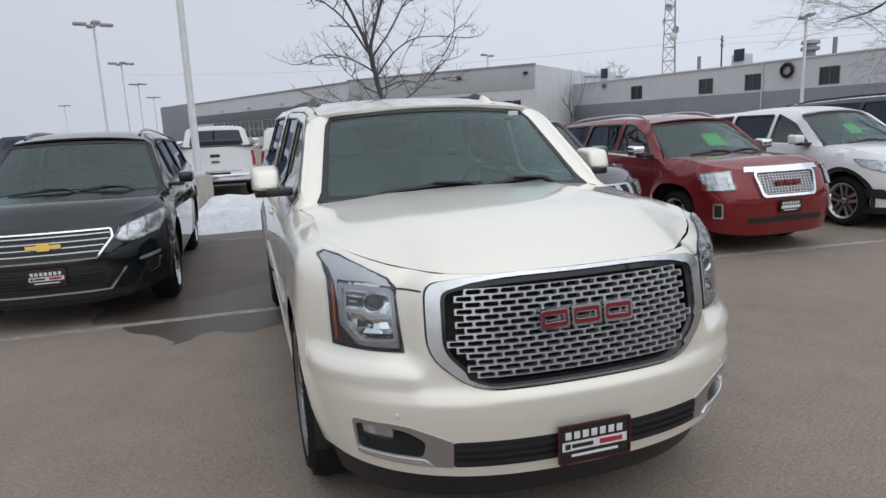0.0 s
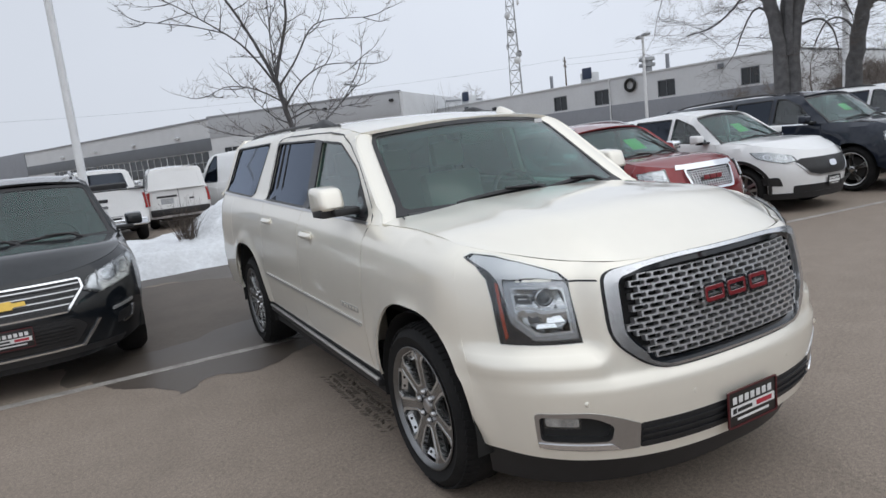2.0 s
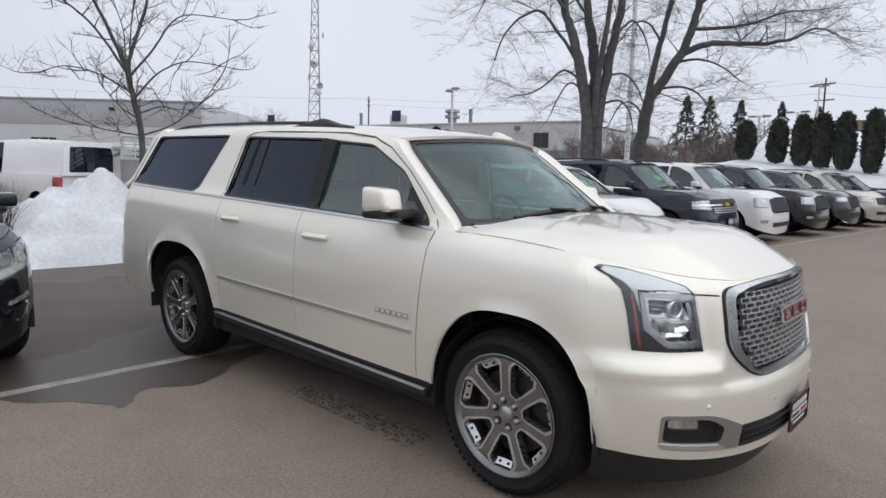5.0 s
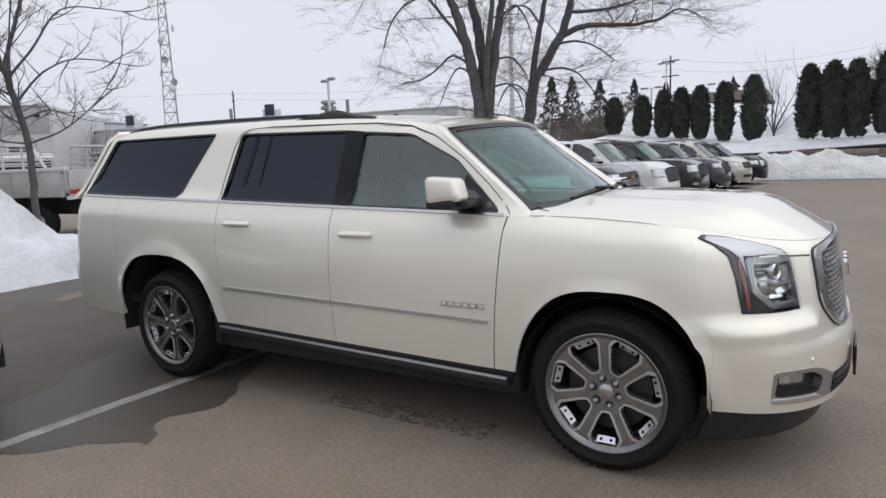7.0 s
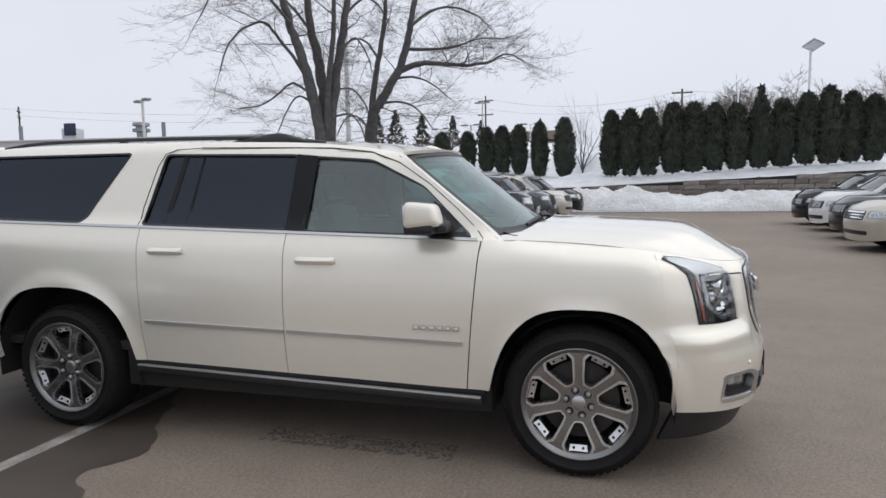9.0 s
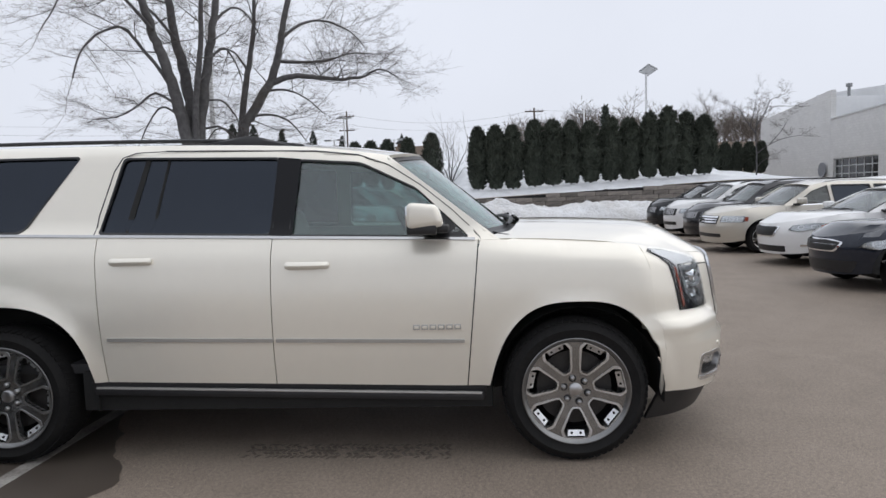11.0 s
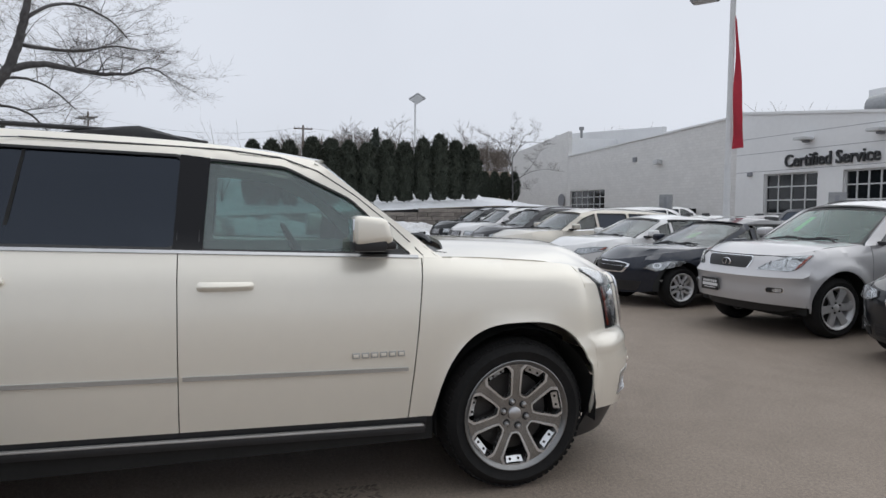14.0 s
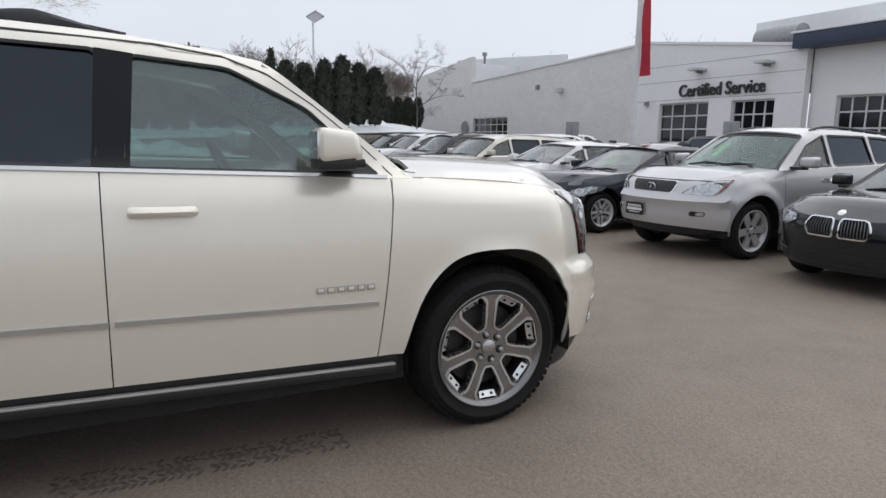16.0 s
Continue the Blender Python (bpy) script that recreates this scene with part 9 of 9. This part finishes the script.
h = thing("link_building", "small flat-roofed grey building between two others", "building")
wall_slab("wall", 14.0, 0, 6.6, 6.6, 0.3, SIDING, h)
box("cornice", -0.05, -0.1, 6.55, 14.05, 0.3, 6.72, ROOFING, h, 0.02)
box("roof", 0, 0.3, 6.2, 14, 10, 6.4, ROOFING, h, 0.02)
box("side_wall", -0.3, 0.0, 0, -0.01, 10, 6.5, SIDING, h, 0.01)
h.matrix_world = pose(30.5, 66.5, 0, 0, 0, 12)

# service building
sb = thing("service_building", "white block-built service building with glazed roll-up doors", "building")
YF = 26.6


def facing(name, x0, x1, z0, z1a, z1b, material, y=0.0, openings=(), thick=0.4):
    ob = wall_slab(name, x1 - x0, z0, z1a, z1b, thick, material, sb, openings=[(a - x0, c, b - x0, d) for a, c, b, d in openings], y=y)
    ob.location.x = x0
    return ob


# local x runs along -world x, so the wall faces north
X = lambda wx: 66.0 - wx
doors = [(X(26.1), 0.0, X(22.45), 3.78), (X(20.95), 0.0, X(18.4), 3.75), (X(15.6), 0.0, X(13.0), 3.75)]
far = [(X(49.4), 1.0, X(43.5), 3.45)]
facing("block_wall", X(62.6), X(49.9), 0, 7.9, 8.95, BRICK, 0.25)
facing("block_wall", X(49.88), X(28.3), 0, 6.62, 7.42, BRICK, 0.25, far)
facing("panel_wall", X(28.3), X(16.9), 0, 7.5, 6.1, PANEL, 0.0, doors[:2])
facing("entry_wall", X(16.9), X(-2.0), 0, 6.05, 6.05, PANEL, 0.5, doors[2:])
for a, c, b, d in doors:
    window("service_door", a, c + 0.05, b, d, sb, 4, 5, y=0.12 if a < X(17) else 0.62, bar=0.09)
window("service_door", *far[0], sb, 6, 4, y=0.35, bar=0.08)
for z in (3.95, 5.0, 5.9):
    box("panel_joint", X(28.25), -0.006, z - 0.012, X(16.95), 0.01, z + 0.012, BAND, sb, 0)
words("sign_lettering", "Certified Service", 0.95, mat("black_sign_letters", (0.02, 0.022, 0.025), 0.45, vary=0.2, scale=8), sb, Matrix.Translation((X(21.75), -0.08, 4.38)) @ pose(0, 0, 0, 90, 0, 0), depth=0.05, width=5.6, bold=0.012, label="black raised sign lettering")
for x in (23.1, 18.9):
    wl2 = box("wall_lamp", X(x) - 0.35, -0.75, 5.42, X(x) + 0.35, 0.0, 5.58, FRAME, sb, 0.04)
    box("lamp_arm", X(x) - 0.08, -0.4, 5.3, X(x) + 0.08, 0.0, 5.45, BAND, wl2, 0.02)
box("wall_lamp", X(36.4), -0.2, 5.0, X(35.9), 0.25, 5.35, FRAME, sb, 0.06)
box("wall_vent", X(39.4), 0.1, 5.4, X(39.0), 0.26, 5.75, BAND, sb, 0.03)
box("wall_lamp", X(27.2), -0.2, 3.7, X(26.95), 0.01, 3.95, BAND, sb, 0.03)
sheet("coping", [(0, 6.60), (21.58, 7.40), (21.58, 7.52), (0, 6.72)], lambda a, b: Vector((a + X(49.88), 0.15, b)), PANEL, sb, step=4, thick=0.6)
sheet("coping", [(0, 7.48), (11.4, 6.08), (11.4, 6.22), (0, 7.62)], lambda a, b: Vector((a + X(28.3), -0.08, b)), PANEL, sb, step=4, thick=0.6)
facing("upper_storey", X(62.5), X(43.0), 6.0, 10.2, 8.8, PANEL, 5.4)
box("return_wall", X(50.2), 0.66, 6.0, X(49.9), 5.6, 8.4, PANEL, sb, 0.01)
box("upper_storey", X(23.4), 4.4, 5.8, X(-2.0), 20, 8.4, PANEL, sb, 0.05)
box("roof", X(62.0), 0.66, 5.9, X(-2.0), 24, 6.0, ROOFING, sb, 0.02)
lathe("roof_duct", [(0.01, -1.3), (0.62, -1.25), (0.66, 0), (0.62, 1.25), (0.01, 1.3)], POLE_GREY, sb, 18, at=Matrix.Translation((X(20.2), 2.4, 7.0)))
box("duct_stand", X(21.2), 2.0, 5.9, X(19.2), 2.8, 6.5, POLE_GREY, sb, 0.02)
box("entry_fascia", X(17.4), -0.5, 5.95, X(-2.0), 0.9, 6.62, FASCIA, sb, 0.03)
box("fascia_cap", X(17.5), -0.55, 6.62, X(-2.0), 4.6, 6.72, PANEL, sb, 0.02)
tube("vent_pipe", [(X(51.5), 2.5, 6.0), (X(51.5), 2.5, 9.6)], 0.12, POLE_GREY, sb, 8)
lathe("pipe_cap", [(0.01, 0.3), (0.24, 0.28), (0.24, 0.0), (0.12, 0.0)], POLE_GREY, sb, 10, at=Matrix.Translation((X(51.5), 2.5, 9.35)) @ pose(0, 0, 0, 0, -90, 0))
lathe("round_sign", [(0.01, -0.03), (0.6, -0.03), (0.62, 0.03), (0.01, 0.03)], BAND, sb, 20, at=Matrix.Translation((X(50.8), 0.1, 2.6)) @ pose(0, 0, 0, 0, 0, 90))
box("end_wall", X(63.0), 0.3, 0, X(62.6), 24, 7.8, BRICK, sb, 0.02)
sb.matrix_world = pose(66.0, -YF, 0, 0, 0, 180)

# brown building with a cupola on the hill, small house beside the hedge
br = thing("brown_building", "low brown building with a small cupola beyond the hedge", "building")
BROWN = mat("brown_siding", (0.13, 0.095, 0.07), 0.8, vary=0.2, scale=1)
box("wall", 0, 0, 0, 12, 11.2, 6.6, mat("cream_siding", (0.45, 0.40, 0.33), 0.8, vary=0.1, scale=1), br, 0.05)
box("fascia", -0.5, -0.5, 6.45, 12.5, 11.7, 6.7, MATTE, br, 0.03)
mesh_part("roof", [(-0.6, -0.6, 6.7), (12.6, -0.6, 6.7), (12.6, 11.8, 6.7), (-0.6, 11.8, 6.7), (2.4, 0.0, 8.25), (9.6, 0.0, 8.25), (9.6, 11.2, 8.25), (2.4, 11.2, 8.25)], [(0, 1, 5, 4), (1, 2, 6, 5), (2, 3, 7, 6), (3, 0, 4, 7), (4, 5, 6, 7), (3, 2, 1, 0)], BROWN, br, smooth=False)
box("cupola", 2.2, 3.5, 8.1, 3.5, 4.8, 8.7, BROWN, br, 0.05)
lathe("cupola_roof", [(1.1, 0.0), (0.4, 0.7), (0.01, 1.7)], MATTE, br, 4, at=Matrix.Translation((2.85, 4.15, 8.7)) @ pose(0, 0, 0, 0, -90, 0))
br.matrix_world = pose(96, 9.3, 1.0)
CREAM = bpy.data.materials["cream_siding"]
hs = thing("house", "small pale house with a brown roof", "house")
box("wall", 0, 0, -0.7, 6, 9, 4.2, CREAM, hs, 0.03)
mesh_part("roof", [(-0.4, -0.4, 4.2), (6.4, -0.4, 4.2), (6.4, 9.4, 4.2), (-0.4, 9.4, 4.2), (3, -0.4, 6.0), (3, 9.4, 6.0)], [(0, 1, 4), (2, 3, 5), (0, 4, 5, 3), (1, 2, 5, 4), (0, 3, 2, 1)], BROWN, hs, smooth=False)
hs.matrix_world = pose(65.5, -28.6, 0.3)

# ---- poles, lamps, tower ----
def lamp_post(name, at, height, heads, label, base=True, turn=0.0, radius=0.09):
    """A parking-lot lamp: concrete footing, tapered pole and box heads on short arms."""
    e = thing(name, label, "street lamp")
    z0 = 0.0
    if base:
        vs, fs = lathe_data([(0.28, 0.0), (0.28, 0.75), (0.25, 0.79), (0.001, 0.80)], 20)
        m = pose(0, 0, 0, 0, -90, 0)
        mesh_part("concrete_base", [m @ v for v in vs], fs, CONCRETE, e)
        box("base_cover", -0.14, -0.14, 0.78, 0.14, 0.14, 0.85, POLE_WHITE, e, 0.02)
        z0 = 0.79
    vs, fs = tube_data([(0, 0, z0), (0, 0, height)], [radius, radius * 0.75], 12)
    mesh_part("pole", vs, fs, POLE_WHITE, e)
    for a in heads:
        m = pose(0, 0, height, 0, 0, turn + a)
        ar = tube("arm", [m @ Vector((0, 0, -0.1)), m @ Vector((0.45, 0, -0.04))], 0.035, POLE_WHITE, e, 8)
        hd = box("lamp_head", 0.4, -0.24, -0.10, 1.15, 0.24, 0.07, POLE_GREY, e, 0.03, m=m)
        box("diffuser", 0.47, -0.19, -0.115, 1.08, 0.19, -0.098, FRAME, hd, 0.003, m=m)
    e.matrix_world = pose(*at)
    return e


LAMPS = "tall lot lamps"
lamp_post("lamp_post", (-2.14, 13.8, 0), 9.2, (0, 180), "white lamp post on a round concrete footing in snow", turn=10, radius=0.085)
for x, y in ((-9.4, 46), (-11.5, 70), (-13.6, 97), (-15.3, 129), (-17.2, 172), (-34.5, 150)):
    tagged(lamp_post("lamp_post", (x, y, 0), 9.0, (0, 90, 180, 270), "white four-headed lamp post in the back lot", turn=20), group=LAMPS)
for x, y, hgt, tn in ((36.9, 35.2, 8.0, 60), (25.5, 66.5, 9.0, 40), (25.5, 13.8, 13.0, 0), (80, -12.1, 11.5, 100), (70, 17.9, 8.1, 80), (70, 11.0, 7.95, 85), (70, 21.5, 7.8, 75), (90, 20.75, 13.0, 80)):
    tagged(lamp_post("lamp_post", (x, y, 0), hgt, (0, 180) if hgt < 12 else (0, 90, 180, 270), "pale lamp post beyond the parked cars", turn=tn, radius=0.13), group=LAMPS)
pl = thing("panel_lamp", "pale pole with one tilted flat lamp head", "street lamp", LAMPS)
tube("pole", [(0, 0, 0), (0, 0, 11.4)], [0.12, 0.09], POLE_WHITE, pl, 10)
phd = box("lamp_head", -0.62, -0.5, -0.07, 0.62, 0.5, 0.07, POLE_GREY, pl, 0.03, m=pose(-0.35, -0.1, 11.65, 22, 18, 30))
box("diffuser", -0.55, -0.43, -0.085, 0.55, 0.43, -0.066, FRAME, phd, 0.004, m=pose(-0.35, -0.1, 11.65, 22, 18, 30))
pl.matrix_world = pose(53.6, -13.2, 0)
fl = lamp_post("banner_lamp", (11.3, -11.1, 0), 7.75, (0, 180), "white lamp post with a red feather banner", turn=38, radius=0.10)
REDCLOTH = mat("red_banner_cloth", (0.50, 0.03, 0.055), 0.8, vary=0.25, scale=2, bump=0.3, bscale=5, dist=0.03)
sheet("feather_banner", [(0.0, 0.0), (0.34, 0.02), (0.30, 0.9), (0.18, 2.2), (0.05, 3.6), (0.0, 3.75)], lambda a, b: Matrix.Rotation(radians(200), 3, "Z") @ Vector((a + 0.10, 0.04 * math.sin(b * 3.0 + a * 9), b + 3.35)), REDCLOTH, fl, step=0.12, thick=0.008, label="red feather banner")
for x, y in ((16.65, -13.0), (11.5, -15.5)):
    b = thing("lot_marker", "grey rectangular lot marker on a post", "sign")
    box("board", -0.25, -0.05, 1.2, 0.25, 0.05, 2.2, POLE_GREY, b, 0.02)
    box("slot", -0.06, 0.05, 1.5, 0.06, 0.06, 2.1, BAND, b, 0.003)
    tube("post", [(0, 0, 0), (0, 0, 1.3)], 0.05, POLE_GREY, b, 8)
    b.matrix_world = pose(x, y, 0, 0, 0, 30)

tw = thing("lattice_tower", "tall steel lattice radio tower far behind the buildings", "tower")
vs, fs = [], []


def strut(a, b, r):
    v, f = tube_data([a, b], r, 4, cap=False)
    o = len(vs)
    vs.extend(v)
    fs.extend(tuple(i + o for i in q2) for q2 in f)


HT, n = 34.0, 17
cor = lambda z, k: Vector(((1.5 - 1.05 * z / HT) * math.cos(2.0944 * k), (1.5 - 1.05 * z / HT) * math.sin(2.0944 * k), z))
for i in range(n):
    za, zb2 = HT * i / n, HT * (i + 1) / n
    for k in range(3):
        strut(cor(za, k), cor(zb2, k), 0.085)
        strut(cor(za, k), cor(zb2, (k + 1) % 3), 0.05)
        strut(cor(zb2, k), cor(zb2, (k + 1) % 3), 0.045)
mesh_part("lattice", vs, fs, POLE_GREY, tw, smooth=False)
for z, a in ((14.6, 0), (15.8, 2), (13.4, 4), (18.0, 1), (20.5, 3), (22.5, 5)):
    lathe("dish", [(0.01, 0.1), (0.4, 0.04), (0.6, -0.1)], FRAME, tw, 14, at=Matrix.Translation((1.2 * math.cos(a), 1.2 * math.sin(a), z)) @ pose(0, 0, 0, 0, 0, math.degrees(a)))
tw.matrix_world = pose(175.5, 240.0, -2.8, 0, 0, 20) @ Matrix.Diagonal((2.73, 2.73, 2.73, 1))


def utility_pole(at, height, arms, turn, label, twin=False):
    e = thing("utility_pole", label, "utility pole")
    WOOD = mat("weathered_pole_wood", (0.13, 0.10, 0.08), 0.9, vary=0.3, scale=3)
    for dx in ((-0.9, 0.9) if twin else (0,)):
        tube("pole", [(dx, 0, 0), (dx, 0, height)], [0.17, 0.12], WOOD, e, 8)
    for i, z in enumerate(arms):
        w = 2.6 if twin and i == 0 else 1.3
        box("crossarm", -w, -0.07, z - 0.08, w, 0.07, z + 0.08, WOOD, e, 0.01)
        for k in range(5):
            x = lerp(-w + 0.15, w - 0.15, k / 4)
            lathe("insulator", [(0.01, 0.22), (0.07, 0.2), (0.05, 0.1), (0.08, 0.06), (0.03, 0.0)], FRAME, e, 8, at=Matrix.Translation((x, 0, z + 0.08)) @ pose(0, 0, 0, 0, -90, 0))
    e.matrix_world = pose(*at, 0, 0, turn)


utility_pole((78.2, 92.9, 0), 14.6, (13.8, 12.9), 40, "weathered utility pole with crossarms")
utility_pole((99.8, 22.3, 1), 14.2, (13.4, 11.2), 80, "weathered utility pole with two crossarms")
utility_pole((88, -6.5, 2), 11.2, (10.7,), 95, "weathered utility pole behind the hedge")
WIRE = mat("weathered_cable", (0.16, 0.165, 0.18), 0.7)
for a, b in (((78.2, 92.9, 14.2), (-20, 140, 14.0)), ((78.2, 92.9, 14.2), (99.8, 22.3, 14.8)), ((78.2, 92.9, 13.2), (99.8, 22.3, 13.2)), ((99.8, 22.3, 14.8), (88, -6.5, 12.9)), ((88, -6.5, 12.9), (82, -60, 13.5)), ((99.8, 22.3, 13.2), (86, -8, 12.2))):
    pth = [Vector(a).lerp(Vector(b), i / 12) - Vector((0, 0, 1.6 * (1 - (2 * i / 12 - 1) ** 2))) for i in range(13)]
    tagged(tube("overhead_cable", pth, 0.014, WIRE, None, 4), "thin weathered grey overhead cable between poles", "cable")

# signal and clutter in the far view
sg = thing("signal_sign", "small red signal head on a pole far off", "sign")
tube("post", [(0, 0, 0), (0, 0, 4.6)], 0.08, POLE_GREY, sg, 8)
box("signal_head", -0.2, -0.15, 3.9, 0.2, 0.15, 4.75, mat("red_signal", (0.40, 0.03, 0.02), 0.5, vary=0.1, scale=5), sg, 0.05)
sg.matrix_world = pose(62, 25.8, 0)

# work truck with a rack behind the snow
wt2 = thing("work_truck", "pale work truck with a slatted headboard rack over its bed", "truck")
WORN = mat("worn_bed_metal", (0.50, 0.50, 0.50), 0.5, 0.3, color2=(0.36, 0.35, 0.34), scale=2)
box("bed", -1.15, 0.05, 0.98, 1.15, 2.8, 1.08, TRIM, wt2, 0.02)
for sgn in (-1, 1):
    side = box("bed_side", min(sgn * 1.12, sgn * 1.2), 0.12, 1.0, max(sgn * 1.12, sgn * 1.2), 2.75, 1.62, WORN, wt2, 0.02)
    box("side_rail", min(sgn * 1.10, sgn * 1.23), 0.0, 1.60, max(sgn * 1.10, sgn * 1.23), 2.8, 1.68, FRAME, side, 0.015)
    for y in (0.15, 0.95, 1.85, 2.7):
        box("side_post", min(sgn * 1.19, sgn * 1.225), y - 0.03, 1.0, max(sgn * 1.19, sgn * 1.225), y + 0.03, 1.62, WORN, side, 0.008)
    box("tail_lamp", sgn * 1.02 - 0.13, -0.06, 1.06, sgn * 1.02 + 0.13, -0.02, 1.18, REDLAMP, wt2, 0.02)
    tube("rack_wing", [(sgn * 1.16, 0.65, 1.67), (sgn * 1.16, 1.0, 2.10), (sgn * 1.16, 1.25, 2.2), (sgn * 1.16, 2.62, 2.26), (sgn * 1.16, 2.72, 2.2), (sgn * 1.16, 2.74, 1.68)], 0.035, FRAME, wt2, 8)
    for y in (1.4, 2.1):
        tube("rack_post", [(sgn * 1.16, y, 1.67), (sgn * 1.16, y, 2.22)], 0.028, FRAME, wt2, 8)
    for i in range(3):
        tube("wing_slat", [(sgn * 1.16, 0.85 + 0.12 * i, 1.78 + 0.13 * i), (sgn * 1.16, 2.72, 1.78 + 0.13 * i)], 0.016, FRAME, wt2, 6)
box("tail_board", -1.12, -0.02, 1.0, 1.12, 0.05, 1.62, WORN, wt2, 0.02)
box("tail_sill", -1.18, -0.05, 0.94, 1.18, 0.06, 1.02, FRAME, wt2, 0.01)
for i in range(7):
    box("rack_slat", -1.12, 2.70, 1.74 + i * 0.07, 1.12, 2.73, 1.77 + i * 0.07, FRAME, wt2, 0.004)
prof = [(2.95, 0.85), (2.95, 1.95), (3.10, 2.10), (4.05, 2.10), (4.85, 1.38), (6.35, 1.28), (6.55, 1.15), (6.55, 0.75)]
k = len(prof)
mesh_part("cab", [(sx * (0.98 if z < 1.4 else 0.86), y, z) for sx in (-1, 1) for y, z in prof], [tuple(range(k)), tuple(range(2 * k - 1, k - 1, -1))] + [(i, i + k, (i + 1) % k + k, (i + 1) % k) for i in range(k)], WHITE, wt2, smooth=False)
for sgn in (-1, 1):
    mesh_part("cab_window", [(sgn * (0.985 if z < 1.4 else 0.885), y, z) for y, z in ((3.15, 1.42), (3.15, 1.98), (4.0, 1.98), (4.6, 1.42))] + [(sgn * 0.80, y, z) for y, z in ((3.15, 1.42), (3.15, 1.98), (4.0, 1.98), (4.6, 1.42))], [(0, 1, 2, 3), (4, 7, 6, 5), (0, 4, 5, 1), (1, 5, 6, 2), (2, 6, 7, 3), (3, 7, 4, 0)], DIM, wt2, smooth=False)
box("rear_window", -0.7, 2.93, 1.45, 0.7, 2.97, 1.88, PRIVACY, wt2, 0.01)
box("chassis", -0.5, 0.1, 0.55, 0.5, 6.3, 0.98, MATTE, wt2, 0.02)
for x in (-0.92, 0.92):
    for y in (1.2, 5.5):
        wl = lathe("wheel", [(0.15, -0.12), (0.36, -0.12), (0.4, -0.08), (0.4, 0.08), (0.36, 0.12), (0.15, 0.12)], TYRE, wt2, 28, at=Matrix.Translation((x, y, 0.4)))
        lathe("rim", [(0.01, -0.07), (0.08, -0.09), (0.2, -0.06), (0.235, -0.11), (0.24, 0.1), (0.01, 0.1)], ALLOY, wl, 24, at=Matrix.Translation((x, y, 0.4)))
wt2.matrix_world = pose(5.45, 15.25, 0.0, 0, 0, 9)
